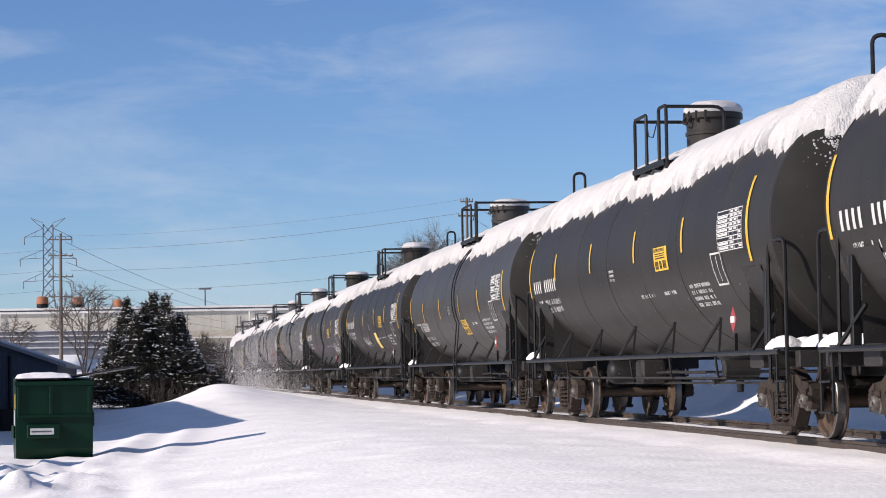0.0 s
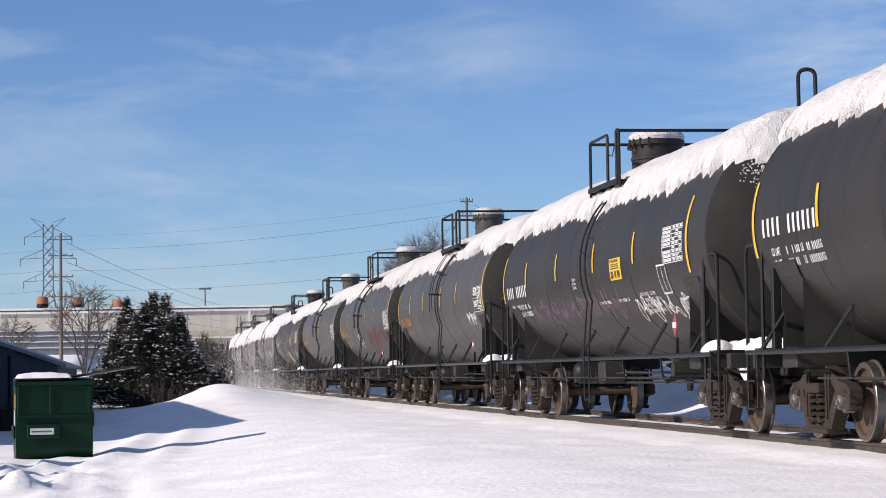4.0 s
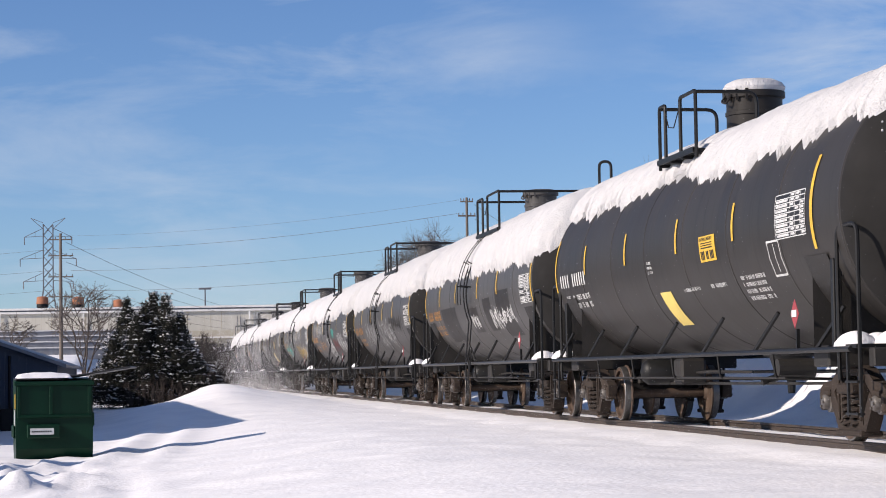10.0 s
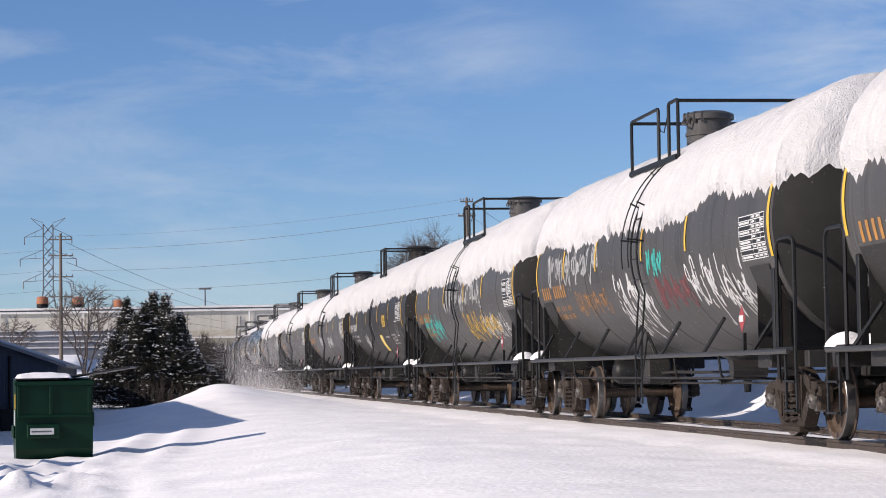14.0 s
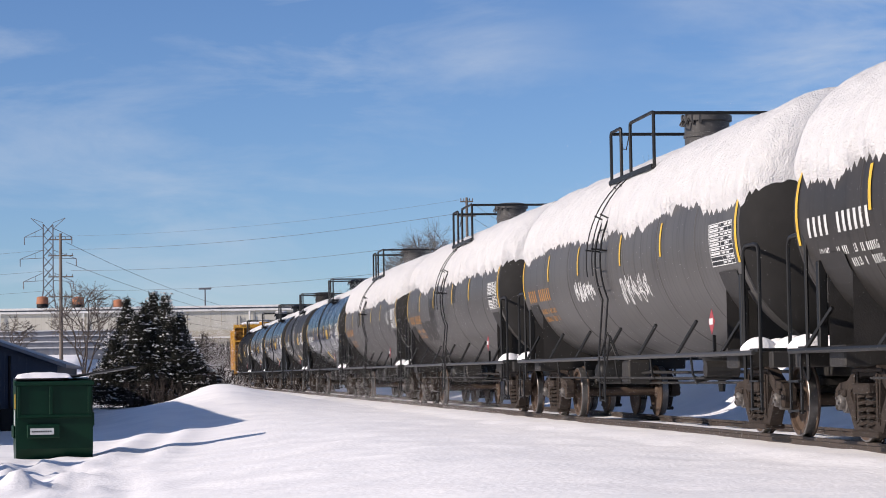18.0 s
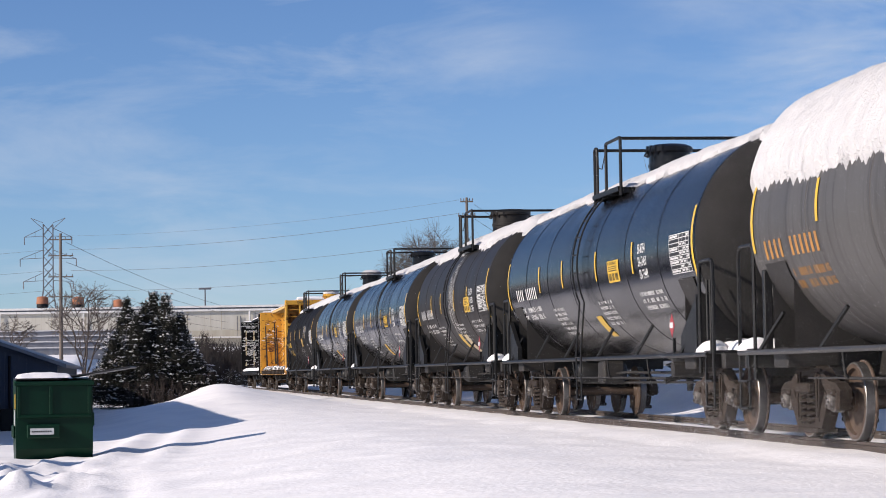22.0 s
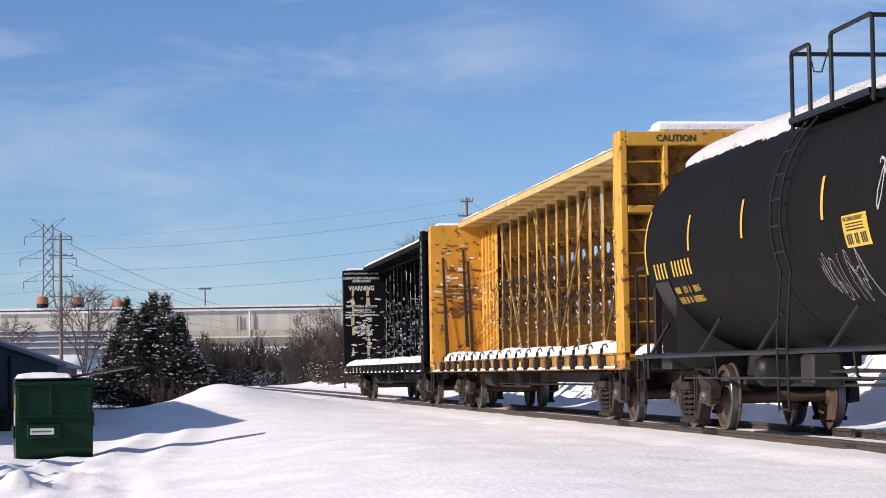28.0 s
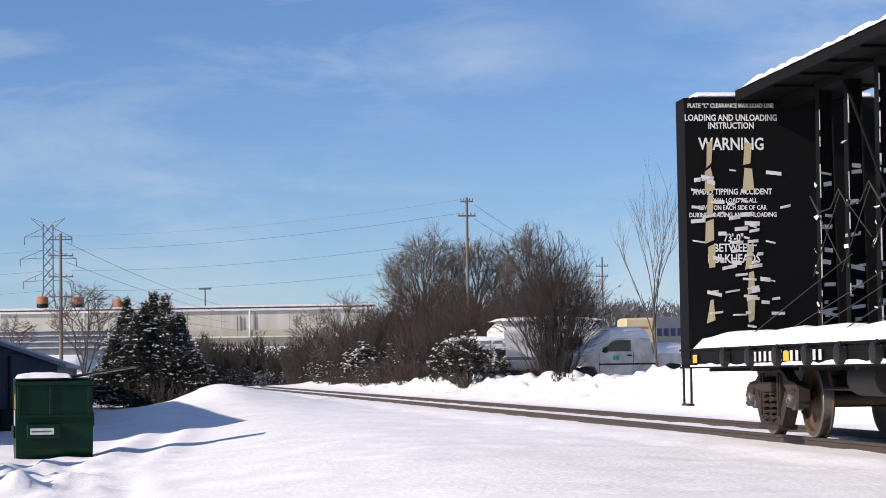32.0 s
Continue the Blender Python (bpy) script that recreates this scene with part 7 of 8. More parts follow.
for i, (x, y, h, w) in enumerate(((-198, -6.0, 3.3, 5.0), (-204, -3.6, 3.4, 4.4), (-213, -2.6, 3.6, 4.4), (-221, -1.4, 3.7, 4.4), (-229, 0.0, 3.8, 4.6), (-236, 1.4, 4.0, 4.6), (-243, 2.8, 4.1, 4.6), (-250, 4.2, 4.2, 4.6), (-206, -7.2, 3.6, 5.2), (-217, -5.6, 3.7, 5.4), (-228, -4.2, 3.9, 5.6), (-238, -2.6, 4.0, 5.6), (-248, -0.6, 4.2, 5.6), (-246, 6.4, 4.0, 4.6), (-250, 8.8, 4.0, 4.6), (-253, 11.0, 4.0, 4.4), (-240, 6.6, 3.2, 4.2))):
    shrub(x, y, h * (1.22 + 0.24 * (i * 7 % 5) / 4), w, 110 + i, 66, TWIG_DARK if i % 3 else TWIG_RED, "dense dark leafless scrub beyond the end of the straight", 0.15)
shrub(-81.5, 6.35, 5.7, 4.4, 90, 130, TWIG_RED, "wide fan-shaped leafless shrub of brown stems", 0.06, fork=4, spread=0.10, fan=0.08)
for x, y, h, w, sd in ((-110, 4.6, 1.2, 2.4, 94), (-118, 5.2, 1.6, 3.0, 95), (-104, 5.2, 1.1, 2.2, 96), (-98, 4.7, 1.0, 2.2, 97), (-125, 5.4, 1.6, 3.0, 98), (-133, 5.4, 1.9, 3.2, 99), (-141, 5.6, 2.1, 3.4, 100), (-148, 5.6, 2.2, 3.4, 101), (-156, 5.8, 2.4, 3.6, 102), (-165, 6.2, 2.6, 3.8, 103), (-175, 6.4, 2.6, 4.0, 104)):
    shrub(x, y, h, w, sd, 64, DEAD_LEAF if sd % 3 else TWIG_DARK, "low reddish brambles at the foot of the thicket", 0.4)
for x, y, h, w, sd in ((-78.5, 4.9, 0.7, 0.9, 91), (-71.0, 4.6, 0.6, 0.8, 92), (-36.5, 5.4, 0.8, 0.9, 93)):
    shrub(x, y, h, w, sd, 18, DEAD_LEAF, "tuft of dry brown weeds in the bank", 0.4)
bush(-88.0, 4.1, 2.75, 2.5, 41, "round evergreen bush dusted with snow", 0.42, 620)
bush(-137.0, 4.9, 3.0, 3.1, 42, "round evergreen bush heavy with snow", 0.62, 560)
bush(-128.0, 6.2, 2.0, 2.4, 43, "round evergreen bush dusted with snow", 0.4, 320)
for i, (x, y, h, w) in enumerate(((-205, -1.9, 2.1, 2.2), (-212, -0.9, 1.7, 2.0), (-221, 0.4, 2.1, 2.2), (-231, 1.9, 2.2, 2.4), (-240, 3.2, 2.3, 2.4), (-225, 4.0, 2.0, 2.2), (-235, 7.0, 2.1, 2.3), (-243, 9.4, 2.2, 2.4), (-172, 4.9, 1.9, 2.4), (-163, 4.6, 1.7, 2.2), (-150, 4.4, 2.0, 2.4), (-129, 4.3, 1.3, 1.8))):
    bush(x, y, h, w, 44 + i, "low evergreen bush dusted with snow", 0.5, 200)


# ---- poles, wires, works, parked vehicles ----
def utility_pole(x, y, z0, z1, arms, r=0.14, label="weathered wooden utility pole with crossarms"):
    t = thing("utility_pole", label, "pole", pose(x, y, z0))
    h = z1 - z0
    part("pole", Geo().tube((0, 0, 0), (0, 0, h), r, r * 0.65, n=10).mesh("pole", POLE_WOOD, True), t)
    for za, w in arms:
        a = part("crossarm", Geo().box(-0.06, 0.06, -w, w, za - z0 - 0.045, za - z0 + 0.045).mesh("crossarm", POLE_WOOD), t)
        for k in (-0.92, -0.45, 0.45, 0.92):
            part("insulator", kept("insulator", lambda: Geo().lathe([(0.0, 0.025), (0.06, 0.04), (0.12, 0.03), (0.15, 0.01)], 8, "z").mesh("insulator", GALV)), a, pose(0, k * w, za - z0 + 0.06))
    return t


utility_pole(-182.6, -14.85, 1.4, 12.5, ((12.0, 0.9), (10.7, 1.0), (9.0, 1.0), (7.4, 1.0)), 0.17)
utility_pole(-138.3, 11.66, 0.4, 11.75, ((11.5, 0.4), (10.6, 0.55)), 0.12)
utility_pole(-215.7, 36.6, 1.0, 11.9, ((11.0, 0.6), (10.0, 0.6)), 0.12)
t = thing("street_lamp", "tall thin lamp post with a small twin head", "lamp post", pose(-351.6, 2.0, 3.0))
part("pole", Geo().tube((0, 0, 0), (0, 0, 11.4), 0.16, 0.1, n=8).mesh("pole", GALV), t)
part("lamp_head", Geo().box(-0.2, 0.2, -1.0, 1.0, 11.3, 11.6, bevel=0.08).mesh("lamp_head", GALV), t)


def lattice_tower(x, y, z0, h):
    t = thing("lattice_tower", "grey steel lattice power tower with six arms", "tower", pose(x, y, z0))
    def half(z):
        return 3.4 - (3.4 - 0.9) * min(z / (h * 0.55), 1) ** 0.8 if z < h * 0.55 else 0.9
    def leg(sx, sy):
        g = Geo()
        zs = [h * 0.96 * k / 14 for k in range(15)]
        for a, b in zip(zs, zs[1:]):
            g.tube((sx * half(a), sy * half(a), a), (sx * half(b), sy * half(b), b), 0.11, n=4, caps=False)
        return g.mesh("leg", GALV)
    for sx in (-1, 1):
        for sy in (-1, 1):
            part("leg", leg(sx, sy), t)
    g = Geo()
    zs = [h * 0.96 * k / 14 for k in range(15)]
    for a, b in zip(zs, zs[1:]):
        for s in (-1, 1):
            g.tube((s * half(a), -half(a), a), (s * half(b), half(b), b), 0.07, n=4, caps=False)
            g.tube((s * half(a), half(a), a), (s * half(b), -half(b), b), 0.07, n=4, caps=False)
            g.tube((-half(a), s * half(a), a), (half(b), s * half(b), b), 0.07, n=4, caps=False)
    tagged(part("bracing", g.mesh("bracing", GALV), t), kind="stuff")
    for za, w, dn in ((h * 0.60, 4.6, 1.6), (h * 0.745, 5.2, 1.6), (h * 0.885, 4.4, 1.6)):
        for s in (-1, 1):
            g = Geo().tube((0, s * 0.9, za), (0, s * w, za - 0.2), 0.07, n=4).tube((0, s * 0.9, za + 1.5), (0, s * w, za - 0.2), 0.07, n=4)
            g.tube((0, s * 2.4, za - 0.1), (0, s * 2.4, za + 0.9), 0.05, n=4)
            a = part("arm", g.mesh("arm", GALV), t)
            part("insulator", Geo().tube((0, s * w, za - 0.2), (0, s * w, za - dn), 0.09, n=5).mesh("insulator", GALV), a)
    for s in (-1, 1):
        part("peak", Geo().tube((0, s * 0.9, h * 0.93), (0, s * 3.2, h * 1.0), 0.07, n=4).tube((0, s * 0.9, h * 0.97), (0, s * 3.2, h * 1.0), 0.06, n=4).mesh("peak", GALV), t)


lattice_tower(-426.0, -24.9, 1.5, 29.4)


def wire(a, b, sag, r=0.014, label="dark sagging overhead power wire"):
    a, b = Vector(a), Vector(b)
    pts = [a.lerp(b, k / 24) - Vector((0, 0, sag * 4 * (k / 24) * (1 - k / 24))) for k in range(25)]
    t = thing("overhead_wire", label, "wire", group="overhead wires")
    part("wire", Geo().path([tuple(p) for p in pts], r, 4).mesh("wire", WIRE), t)


LP, RP = (-182.6, -14.85), (-138.3, 11.66)
for zl, zr, yo in ((11.2, 10.75, 0.7), (9.5, 9.1, 0.8), (7.9, 7.6, 0.8)):
    wire((LP[0], LP[1] + yo, zl), (RP[0], RP[1] - 0.6, zr), 0.5)
wire((RP[0], RP[1] - 0.5, 11.6), (-182.6, -14.3, 12.3), 0.5, 0.008)
for zl, yo in ((11.2, -0.8), (9.5, -0.9), (7.9, -0.9)):
    wire((LP[0], LP[1] + yo, zl), (-215, -62, zl + 1.5), 0.9)
for k, (zl, ze) in enumerate(((11.8, 12.0), (10.2, 11.0), (8.6, 10.0), (7.4, 9.3))):
    wire((LP[0], LP[1] + 0.4, zl), (-420, 22 + 4 * k, ze), 2.0, 0.018)
for k in range(2):
    wire((RP[0], RP[1] + 0.5, 11.3 - k * 0.9), (-215.7, 36.0, 10.9 - k * 0.9), 0.6, 0.012)


def works_building():
    """The long pale building behind the trees."""
    A, B = Vector((-274.7, -25.0, 0)), Vector((-269.0, 18.2, 0))
    ux = (B - A).normalized()
    A2, B2 = A - ux * 45, B + ux * 1.5
    ln = (B2 - A2).length
    m = Matrix.Translation((A2.x, A2.y, 0)) @ Matrix.Rotation(math.atan2(ux.y, ux.x), 4, "Z")
    t = thing("works_building", "long low pale industrial building with stained walls", "building", m)
    part("wall", Geo().box(0, ln, -0.0, 30, 2.0, 8.7).mesh("wall", WALL_CREAM), t)
    part("base_course", Geo().box(0, ln, -0.25, -0.01, 2.0, 6.3).mesh("base_course", WALL_TAN), t)
    part("ledge_snow", Geo().sheet(80, 4, lambda u, v: (ln * u, -1.3 + 1.3 * v, 5.35 + 0.25 * v + 0.04 * noise.noise(Vector((u * 60, v, 0))))).mesh("ledge_snow", SNOW_CAP, True), t)
    part("eave", Geo().box(-0.3, ln + 0.3, -0.35, -0.01, 8.62, 8.86).mesh("eave", WHITE_TRIM), t)
    part("parapet", Geo().box(-0.3, ln + 0.3, -0.28, 0.0, 9.05, 9.3).mesh("parapet", WHITE_TRIM), t)
    part("roof", Geo().box(0, ln, 0.002, 30, 8.7, 9.2).mesh("roof", ROOF_GREY), t)
    for k in range(9):
        x = ln * (k + 0.5) / 9
        part("downpipe", Geo().path([(x, -0.12, 8.7), (x, -0.30, 8.3), (x, -0.30, 5.4)], 0.11, 6).mesh("downpipe", WHITE_TRIM), t)
        if k % 3 == 1:
            for dx in (1.1, 1.5):
                part("vent_pipe", Geo().tube((x - dx, -0.2, 8.0), (x - dx, -0.2, 5.6), 0.06, n=6).mesh("vent_pipe", GALV), t)
    for k in range(22):
        x = ln * (k + 0.5) / 22
        part("panel_joint", kept("works_joint", lambda: Geo().box(-0.04, 0.04, -0.02, 0.0, 6.3, 8.6).mesh("panel_joint", WALL_TAN)), t, pose(x, 0, 0))
    # roof ventilators
    for px_, dz in ((-20.2, 0), (-15.9, -0.1), (-11.0, -0.5)):
        s = (px_ - A2.y) / ux.y
        v = part("ventilator", Geo().lathe([(9.2, 0.55), (9.4, 0.58), (9.42, 0.72), (9.8 + dz, 0.72)], 14, "z").mesh("ventilator", FITTING, True), t, pose(s, 1.4, 0))
        part("ventilator_drum", Geo().lathe([(9.8 + dz, 0.55), (9.85 + dz, 0.74), (10.65 + dz, 0.70), (10.72 + dz, 0.55), (10.8 + dz, 0.05)], 16, "z").mesh("ventilator_drum", TERRACOTTA, True), v)


works_building()


def loading_ledges():
    for k, x in enumerate((-196, -207, -219, -232)):
        z = ground_z(x, -20) + 0.45
        t = thing("retaining_wall", "low grey retaining wall capped with snow", "wall", pose(x, 0, 0), group="retaining walls below the works")
        part("wall", Geo().box(-0.25, 0.25, -46, -3.5, z - 0.9, z + 0.1).mesh("wall", ROOF_GREY), t)
        part("coping_snow", Geo().sheet(60, 2, lambda u, v: (-0.35 + 0.7 * v, -46 + 42.5 * u, z + 0.1 + 0.12 * math.sin(math.pi * v) + 0.03 * noise.noise(Vector((u * 30, v, k))))).mesh("coping_snow", SNOW_CAP, True), t)


loading_ledges()


def pickup():
    t = thing("pickup_truck", "silver pickup truck under a thick layer of snow", "pickup", pose(-82.4, 6.35, ground_z(-82.4, 8.5) - 0.08, 0, 0, 4))
    side = [(0.0, 0.55), (0.02, 0.95), (0.12, 1.12), (1.35, 1.22), (2.05, 1.72), (2.25, 1.80), (3.35, 1.82), (3.62, 1.75), (3.72, 1.22), (5.7, 1.20), (5.75, 0.60), (5.2, 0.45), (4.95, 0.45), (4.75, 0.80), (4.35, 0.85), (4.05, 0.75), (3.92, 0.42), (1.60, 0.42), (1.45, 0.75), (1.15, 0.86), (0.78, 0.78), (0.60, 0.45), (0.1, 0.45)]
    n = len(side)
    g = Geo().add([(0.98, y, z) for y, z in side] + [(-0.98, y, z) for y, z in side], [tuple(range(n)), tuple(range(2 * n - 1, n - 1, -1))] + [(i, n + i, n + (i + 1) % n, (i + 1) % n) for i in range(n)])
    part("body", g.mesh("body", SILVER), t)
    win = [(1.72, 1.30), (2.10, 1.66), (2.30, 1.72), (2.85, 1.72), (2.85, 1.30)]
    part("side_window", Geo().add([(0.986, y, z) for y, z in win], [tuple(range(5))]).mesh("side_window", GLASS_DARK), t)
    for y in (1.62, 2.95):
        part("door_seam", Geo().box(0.981, 0.987, y - 0.008, y + 0.008, 0.5, 1.28).mesh("door_seam", FITTING), t)
    part("trim_strip", Geo().box(0.98, 1.0, 1.62, 3.9, 0.80, 0.86).mesh("trim_strip", FITTING), t)
    part("door_handle", Geo().box(0.98, 1.01, 2.70, 2.88, 1.12, 1.18, bevel=0.01).mesh("door_handle", FITTING), t)
    part("mirror", Geo().box(0.98, 1.2, 1.78, 1.92, 1.26, 1.46, bevel=0.03).mesh("mirror", FITTING), t)
    part("headlight", Geo().box(0.62, 0.97, -0.03, 0.10, 0.82, 1.02, bevel=0.02).mesh("headlight", CHROME), t)
    part("bumper", Geo().box(-0.99, 0.99, -0.12, 0.08, 0.45, 0.66, bevel=0.04).mesh("bumper", CHROME), t)
    part("grille", Geo().box(-0.6, 0.6, -0.04, 0.02, 0.70, 1.02, bevel=0.02).mesh("grille", FITTING), t)
    part("door_emblem", Geo().box(0.982, 0.989, 2.15, 2.40, 0.98, 1.16, bevel=0.003).mesh("door_emblem", GREEN_MARK), t, label="green round emblem")
    for y in (1.10, 4.55):
        for sx in (-1, 1):
            wh = part("wheel", Geo().lathe([(sx * 0.72, 0.05), (sx * 0.72, 0.33), (sx * 0.78, 0.38), (sx * 0.94, 0.38), (sx * 0.97, 0.34), (sx * 0.97, 0.24)], 24, "x", pose(0, y, 0.38)).mesh("wheel", RUBBER, True), t)
            part("rim", Geo().lathe([(sx * 0.93, 0.24), (sx * 0.965, 0.23), (sx * 0.94, 0.10), (sx * 0.97, 0.07), (sx * 0.97, 0.01)], 20, "x", pose(0, y, 0.38)).mesh("rim", CHROME, True), wh)
    def top(y):
        pts = [(0.0, 1.0), (0.12, 1.12), (1.35, 1.23), (2.05, 1.72), (2.25, 1.81), (3.35, 1.83), (3.62, 1.76), (3.74, 1.22), (5.7, 1.21)]
        for (a, za), (b, zb) in zip(pts, pts[1:]):
            if a <= y <= b:
                return za + (zb - za) * (y - a) / (b - a)
        return 1.2
    part("snow_load", Geo().sheet(50, 10, lambda u, v: (-1.02 + 2.04 * v, 0.0 + 5.7 * u, top(5.7 * u) - 0.02 + (0.42 * math.sin(math.pi * v) ** 0.55 + 0.04 * noise.noise(Vector((u * 9, v * 4, 0)))) * (1 if 0 < v < 1 else -0.35))).mesh("snow_load", DRIFT, True), t)


pickup()


def camper():
    t = thing("camper_trailer", "white camper trailer with snow on its roof", "trailer", pose(-97.0, 6.4, ground_z(-96, 8)))
    part("body", Geo().box(-1.2, 1.2, 0.0, 4.9, 0.55, 2.75, bevel=0.45).mesh("body", CAMPER), t)
    part("window", Geo().box(1.2, 1.215, 2.9, 3.9, 1.5, 2.0, bevel=0.005).mesh("window", GLASS_DARK), t)
    part("stripe", Geo().box(1.2, 1.206, 0.3, 4.6, 1.02, 1.16).mesh("stripe", TRAILER_GREY), t)
    part("skirt", Geo().box(-1.0, 1.0, 0.3, 4.6, 0.2, 0.56).mesh("skirt", STEEL), t)
    wh = part("wheel", Geo().lathe([(0.95, 0.05), (0.95, 0.32), (1.18, 0.32), (1.18, 0.05)], 20, "x", pose(0, 1.6, 0.32)).mesh("wheel", RUBBER, True), t)
    part("roof_snow", Geo().sheet(20, 10, lambda u, v: (-1.15 + 2.3 * v, 0.1 + 4.7 * u, 2.73 + 0.2 * (math.sin(math.pi * v) * math.sin(math.pi * u)) ** 0.3)).mesh("roof_snow", DRIFT, True), t)
    f = thing("small_camper", "low white camper trailer with one dark window and a snowy roof", "trailer", pose(-94.6, 4.1, ground_z(-94, 5.5)))
    zr = 2.2 - ground_z(-94, 5.5)
    part("body", Geo().box(-1.0, 1.05, 0.0, 2.5, 0.35, zr, bevel=0.22).mesh("body", CAMPER), f)
    fr = part("window_frame", Geo().box(1.05, 1.075, 1.93, 2.47, zr - 0.85, zr - 0.33, bevel=0.02).mesh("window_frame", WHITE_TRIM), f)
    part("pane", Geo().box(1.075, 1.085, 1.98, 2.42, zr - 0.80, zr - 0.38, bevel=0.004).mesh("pane", GLASS_DARK), fr)
    part("skirt", Geo().box(-0.9, 0.9, 0.2, 2.3, 0.0, 0.36).mesh("skirt", STEEL), f)
    part("roof_snow", Geo().sheet(14, 8, lambda u, v: (-1.0 + 2.1 * v, 2.5 * u, zr - 0.04 + 0.2 * (math.sin(math.pi * v) * math.sin(math.pi * u)) ** 0.3)).mesh("roof_snow", DRIFT, True), f)
    c = thing("parked_car", "small white car buried in snow", "car", pose(-92.0, 9.4, ground_z(-92, 9.5)))
    prof = [(0.0, 0.35), (0.0, 0.85), (0.9, 0.98), (1.5, 1.42), (2.9, 1.42), (3.5, 1.0), (4.2, 0.95), (4.2, 0.35)]
    n = 8
    part("body", Geo().add([(0.85, y, z) for y, z in prof] + [(-0.85, y, z) for y, z in prof], [tuple(range(n)), tuple(range(2 * n - 1, n - 1, -1))] + [(i, n + i, n + (i + 1) % n, (i + 1) % n) for i in range(n)]).mesh("body", CAMPER), c)
    part("window", Geo().add([(0.856, y, z) for y, z in ((1.15, 1.0), (1.6, 1.34), (2.8, 1.34), (3.2, 1.02))], [(0, 1, 2, 3)]).mesh("window", GLASS_DARK), c)
    part("snow_load", Geo().sheet(24, 8, lambda u, v: (-0.88 + 1.76 * v, 4.2 * u, 0.98 + 0.47 * math.exp(-((u - 0.52) / 0.24) ** 4) + 0.14 * math.sin(math.pi * v) ** 0.3)).mesh("snow_load", DRIFT, True), c)
    for y in (0.8, 3.4):
        part("wheel", Geo().lathe([(0.6, 0.05), (0.6, 0.3), (0.86, 0.3), (0.86, 0.05)], 18, "x", pose(0, y, 0.3)).mesh("wheel", RUBBER, True), c)


camper()


def box_trailer():
    z = ground_z(-133, 22) + 0.1
    t = thing("box_trailer", "grey freight trailer with dark blue lettering bars", "trailer", pose(-132.5, 21.3, z))
    part("box", Geo().box(-1.25, 1.25, 0.0, 9.0, 1.0, 3.75, bevel=0.04).mesh("box", TRAILER_GREY), t)
    g = Geo()
    for k in range(8):
        g.box(1.255, 1.262, 0.7 + k * 0.42, 0.7 + k * 0.42 + 0.30, 2.6, 3.05)
    part("lettering_bar", g.mesh("lettering_bar", LOGO_BLUE), t)
    part("frame", Geo().box(-1.0, 1.0, 0.2, 8.8, 0.75, 0.99).mesh("frame", STEEL), t)
    for y in (1.4, 2.6):
        part("wheel", Geo().lathe([(0.8, 0.1), (0.8, 0.5), (1.2, 0.5), (1.2, 0.1)], 18, "x", pose(0, y, 0.5)).mesh("wheel", RUBBER, True), t)
    b = thing("box_truck", "cream box truck with a dark name bar", "truck", pose(-128.5, 19.2, z))
    part("box", Geo().box(-1.1, 1.1, 0.0, 1.9, 0.9, 3.6, bevel=0.12).mesh("box", CREAM_BOX), b)
    part("name_bar", Geo().box(1.105, 1.112, 0.5, 1.4, 2.95, 3.1).mesh("name_bar", TERRACOTTA), b)
    part("cab", Geo().box(-1.0, 1.0, -1.7, -0.05, 0.6, 2.2, bevel=0.2).mesh("cab", TRAILER_GREY), b)
    for y in (-1.1, 1.2):
        part("wheel", Geo().lathe([(0.7, 0.1), (0.7, 0.42), (1.05, 0.42), (1.05, 0.1)], 18, "x", pose(0, y, 0.42)).mesh("wheel", RUBBER, True), b)


box_trailer()


def billboard():
    t = thing("billboard", "white roadside billboard with red and dark print", "billboard", pose(-88.0, 16.3, ground_z(-88, 18)))
    z = 6.3 - ground_z(-88, 18)
    part("panel", Geo().box(-0.1, 0.1, 0, 6.2, z, z + 2.4, bevel=0.02).mesh("panel", WHITE_TRIM), t)
    part("lettering", text_mesh("bb2", "HOLIDAY", 0.52, LOGO_BLUE), t, Matrix.Translation((0.106, 1.9, z + 1.25)) @ TO_FRONT)
    part("lettering", text_mesh("bb3", "CATERING", 0.52, LOGO_BLUE), t, Matrix.Translation((0.106, 1.9, z + 0.72)) @ TO_FRONT)
    g = Geo()
    for k in range(9):
        g.box(0.1, 0.106, 0.3 + k * 0.42, 0.3 + k * 0.42 + 0.3, z + 1.85, z + 2.2)
    part("name_bar", g.mesh("name_bar", RED_MARK), t)
    part("picture_patch", Geo().box(0.1, 0.107, 4.2, 5.9, z + 0.3, z + 1.6, bevel=0.003).mesh("picture_patch", CREAM_BOX), t)
    for y in (1.4, 4.8):
        part("post", Geo().tube((0, y, -0.2), (0, y, z), 0.16, n=10).mesh("post", STEEL), t)


billboard()


def low_store():
    t = thing("store_building", "low building with a snow-covered pitched roof", "building", pose(-104, 27, ground_z(-104, 30)))
    part("wall", Geo().box(-8, 8, 0, 24, 0, 3.2).mesh("wall", WALL_TAN), t)
    g = Geo().add([(-8.6, -0.6, 3.2), (8.6, -0.6, 3.2), (8.6, 24.6, 3.2), (-8.6, 24.6, 3.2), (0, 3, 5.2), (0, 21, 5.2)], [(0, 1, 4), (1, 2, 5, 4), (2, 3, 5), (3, 0, 4, 5), (3, 2, 1, 0)])
    part("roof", g.mesh("roof", DRIFT), t)


low_store()


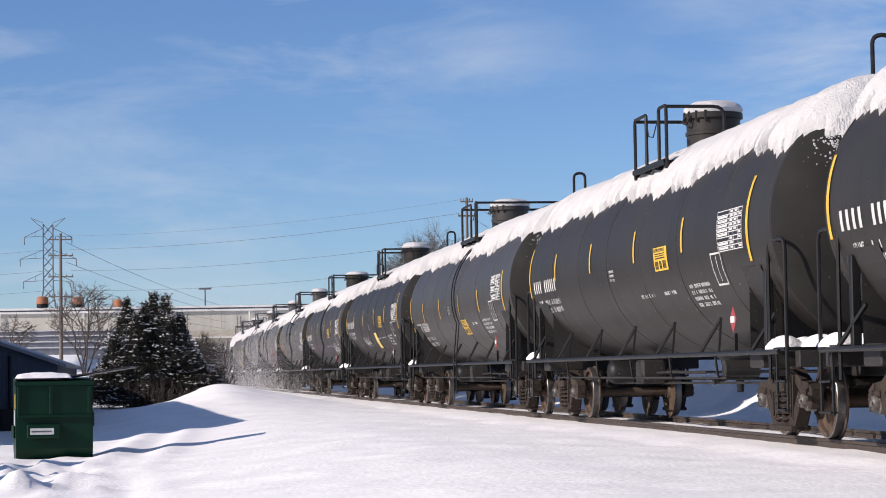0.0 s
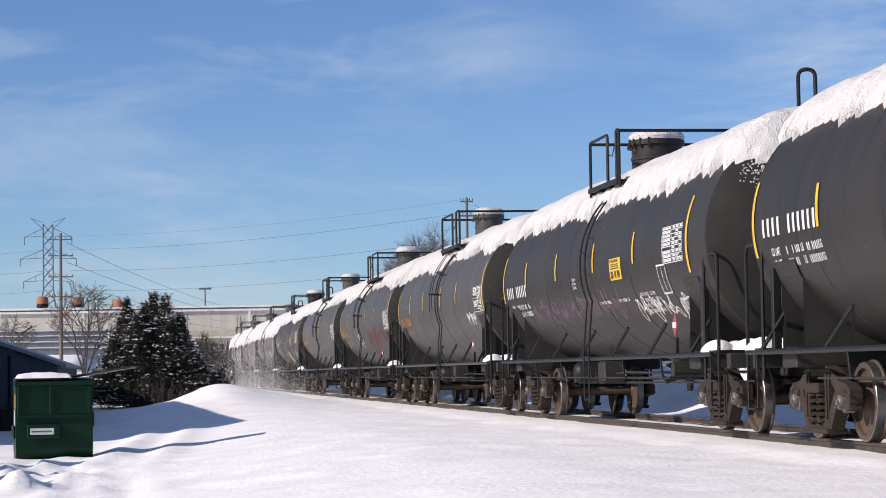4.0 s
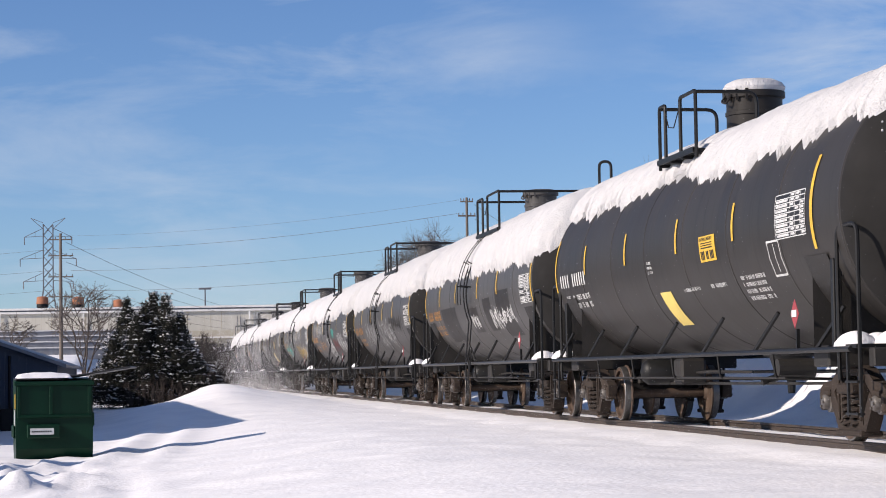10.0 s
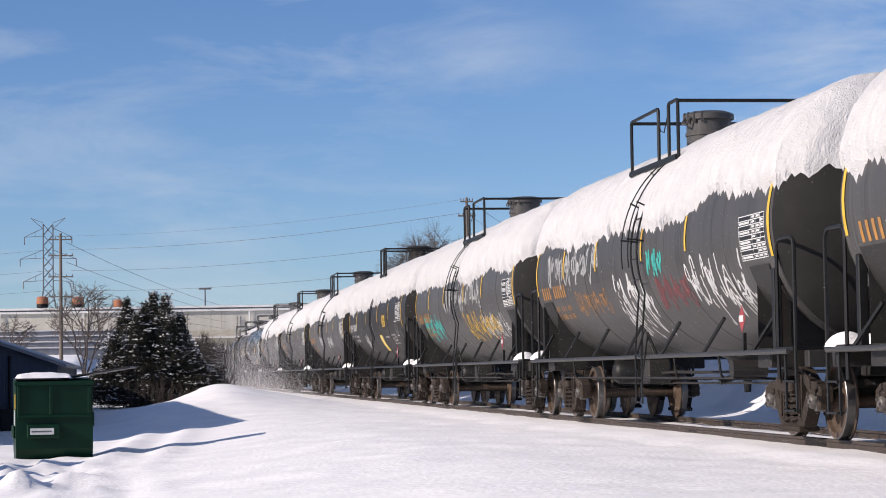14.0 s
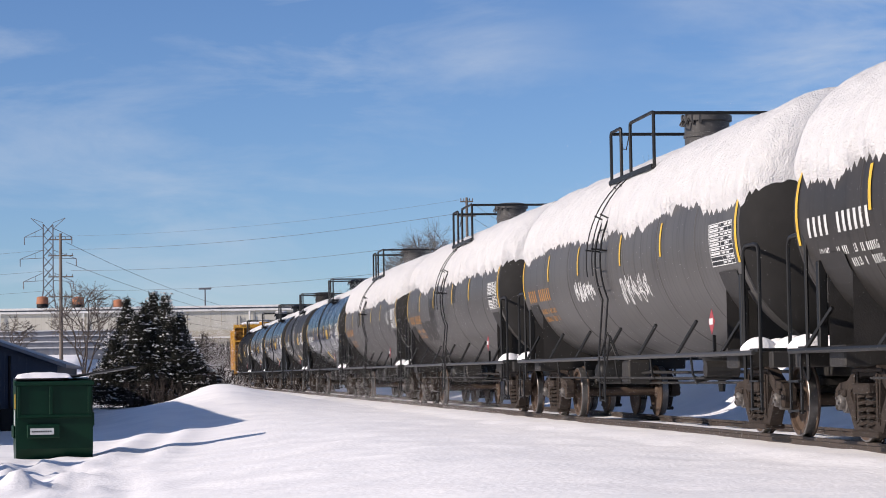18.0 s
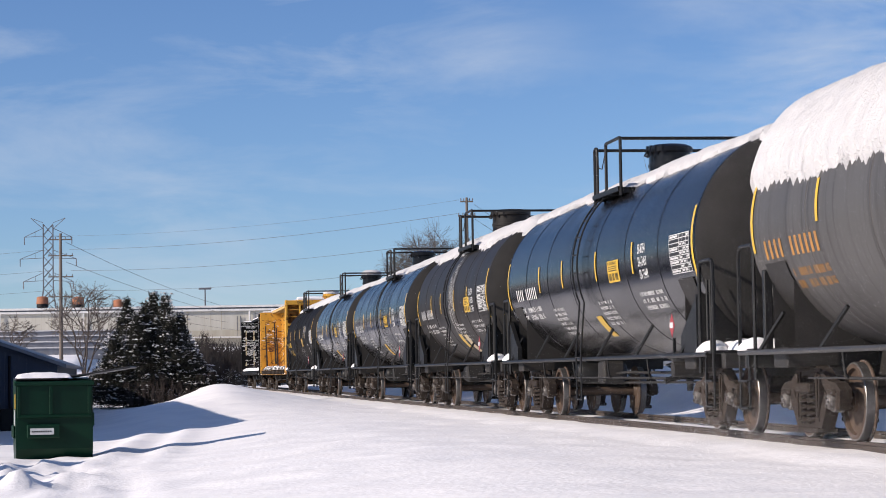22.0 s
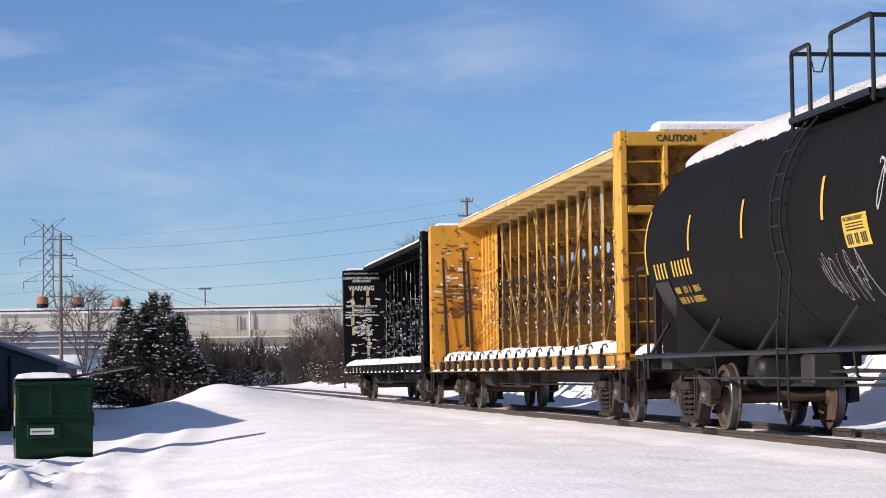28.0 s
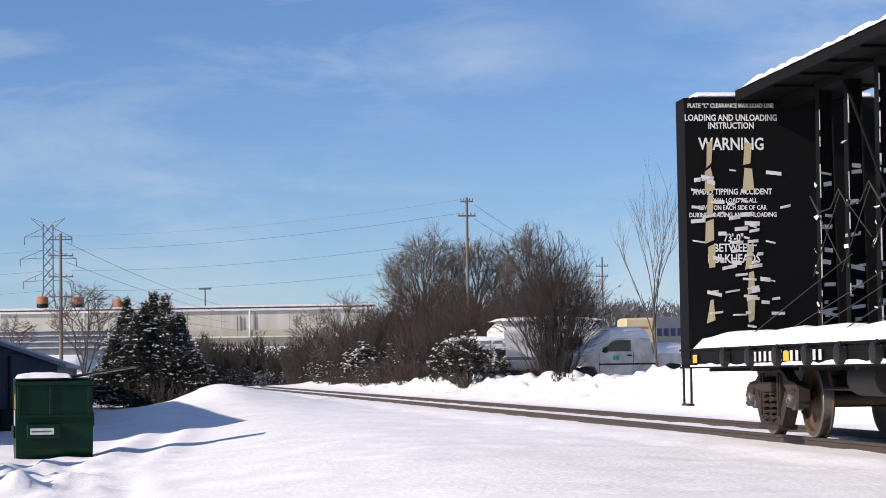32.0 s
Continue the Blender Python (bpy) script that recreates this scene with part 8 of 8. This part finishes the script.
def far_woods():
    """Leafless woods along the skyline: many thin trunks with forked tops."""
    for x, y0, y1, zt, zb, seed in ((-620, -70, 140, 20, 9, 1), (-420, 50, 230, 18.5, 6, 2)):
        rnd = random.Random(seed)
        g = Geo()
        for i in range(1500):
            y = rnd.uniform(y0, y1)
            env = math.sin(math.pi * min(max((y - y0) / (y1 - y0), 0.02), 0.98)) ** 0.35
            top = zb + (zt - zb) * env * (0.84 + 0.2 * noise.noise(Vector((y * 0.06, seed, 0)))) - rnd.uniform(0, 5) ** 1.2
            cx = x + rnd.uniform(-20, 20)
            g.tube((cx, y, top - 7), (cx, y + rnd.gauss(0, 0.3), top - 1.5), 0.16, 0.10, n=3, caps=False)
            for j in range(5):
                g.tube((cx, y, top - rnd.uniform(2, 5)), (cx + rnd.gauss(0, 1), y + rnd.gauss(0, 1.5), top - rnd.uniform(0, 1.6)), 0.10, 0.05, n=3, caps=False)
        tagged(new("far_woods", g.mesh("far_woods", FAR_HILL)), "leafless woods on the far hills", "woods", kind="stuff")
    g = Geo().sheet(60, 10, lambda u, v: (-450 - 500 * v, 40 + 300 * u, -2 + 15 * smooth01(0, 1, v) * (0.6 + 0.4 * math.sin(math.pi * u))))
    tagged(new("far_hill", g.mesh("far_hill", FAR_HILL, True)), "low wooded hill on the skyline", "hill", kind="structure")


far_woods()


# ---- powder snow whirled up by the train ----
POWDER = snow_material("airborne_snow_grains", 0.0, 3.0, 1.0)


def grains(p, lo, hi, rnd):
    """One tiny facet of snow at each place."""
    n = len(p)
    tri = rnd.normal(0, 1, (n, 3, 3))
    tri /= np.linalg.norm(tri, axis=2, keepdims=True)
    v = (p[:, None, :] + tri * rnd.uniform(lo, hi, (n, 1, 1))).reshape(-1, 3)
    me = bpy.data.meshes.new("powder")
    me.from_pydata(v.tolist(), [], np.arange(3 * n).reshape(-1, 3).tolist())
    me.materials.append(POWDER)
    return me


def powder_mesh(seed, low, side, top):
    """Powder in the air: low beside the wheels, along the tank's side, and over its top; numbers of each."""
    rnd = np.random.default_rng(seed)

    def stretch(n):
        # gathered into drifting wisps
        x = rnd.uniform(-9.3, 9.3, n * 3)
        keep = rnd.random(n * 3) < 0.5 + 0.32 * np.sin(x * 0.68 + seed) + 0.18 * np.sin(x * 1.9 + 2 * seed)
        return x[keep][:n]
    xs = stretch(low)
    a = np.stack((xs, rnd.normal(-1.3, 0.9, xs.size), -0.08 + np.abs(rnd.normal(0, 0.42, xs.size)) * (1 + 0.5 * np.sin(xs * 0.9 + seed))), 1)
    xs = stretch(side)
    b = np.stack((xs, -1.6 - np.abs(rnd.normal(0, 0.75, xs.size)), rnd.uniform(0, 1, xs.size) ** 1.25 * 4.2), 1)
    xs = stretch(top)
    ang, rad = rnd.uniform(-0.2, 1.1, xs.size), R_TANK + 0.18 + np.abs(rnd.normal(0, 0.14, xs.size))
    c = np.stack((xs, -rad * np.sin(ang), Z_TANK + rad * np.cos(ang)), 1)
    return grains(np.concatenate((a, b, c)), 0.0013, 0.0023, rnd)


def blown_snow():
    calm, snowy, storm, faint = powder_mesh(1, 13000, 5000, 0), powder_mesh(3, 22000, 12000, 30000), powder_mesh(5, 170000, 120000, 70000), powder_mesh(7, 34000, 4000, 0)
    for c, sp in TANKS:
        if c > -140:
            me = faint if c < -110 else storm if c < -70 else snowy if sp["snow"] is HEAVY else calm
            ob = thing("blown_snow", "fine powder snow whirled up beside the rolling cars", "blowing snow", pose(c - 2, 0, 0), group="blowing snow along the train", kind="stuff", me=me)
            DRIFTS.append((ob, c - 2))
    # the bank of powder that hangs where the line comes out of the bend
    rnd = np.random.default_rng(11)
    x = rnd.normal(0, 16, 380000)
    p = np.stack((x, rnd.normal(-2.3, 1.2, x.size), -0.1 + rnd.exponential(2.0, x.size) * (1 + 0.3 * np.sin(x * 0.31))), 1)
    p = p[(p[:, 2] < 5.2) & ((np.abs(p[:, 1]) > 1.6) | (p[:, 2] < 0.9) | (p[:, 2] > 4.1)) & (np.abs(x) < 40)]
    return thing("powder_bank", "hanging bank of fine powder snow round the train", "blowing snow", pose(-125, 0, 0), group="blowing snow along the train", kind="stuff", me=grains(p, 0.0052, 0.0078, rnd))


def bank_way(t):
    """The bank hangs still, then the wind takes it back round the bend."""
    return -125 - 225 * smooth01(14.0, 27.0, t) - (0.5 if t < 14 else 0) * math.sin(t)


DRIFTS = []
BANK = blown_snow()


# ---- what moves ----
def motions():
    """The train rolls along the track; every wheelset turns as it rolls."""
    for car, c in TRAIN + DRIFTS:
        walk(car, [(k / 2, on_track(c + train_way(k / 2))) for k in range(0, 65)])
    walk(BANK, [(k / 2, on_track(bank_way(k / 2))) for k in range(0, 65)])
    first = {}
    for w, dx in WHEELSETS:
        if dx not in first:
            rows = []
            for k in range(0, 961):
                t = k / 30
                rows.append((t, Matrix.Translation((dx, 0, WHEEL_R)) @ Matrix.Rotation((train_way(t) / WHEEL_R) % (2 * math.pi), 4, "Y")))
            walk(w, rows)
            first[dx] = w
        else:
            # alike wheelsets share the turning of the first
            keys = w.animation_data_create()
            keys.action = first[dx].animation_data.action
            keys.action_slot = first[dx].animation_data.action_slot
            w.rotation_mode = "QUATERNION"


motions()
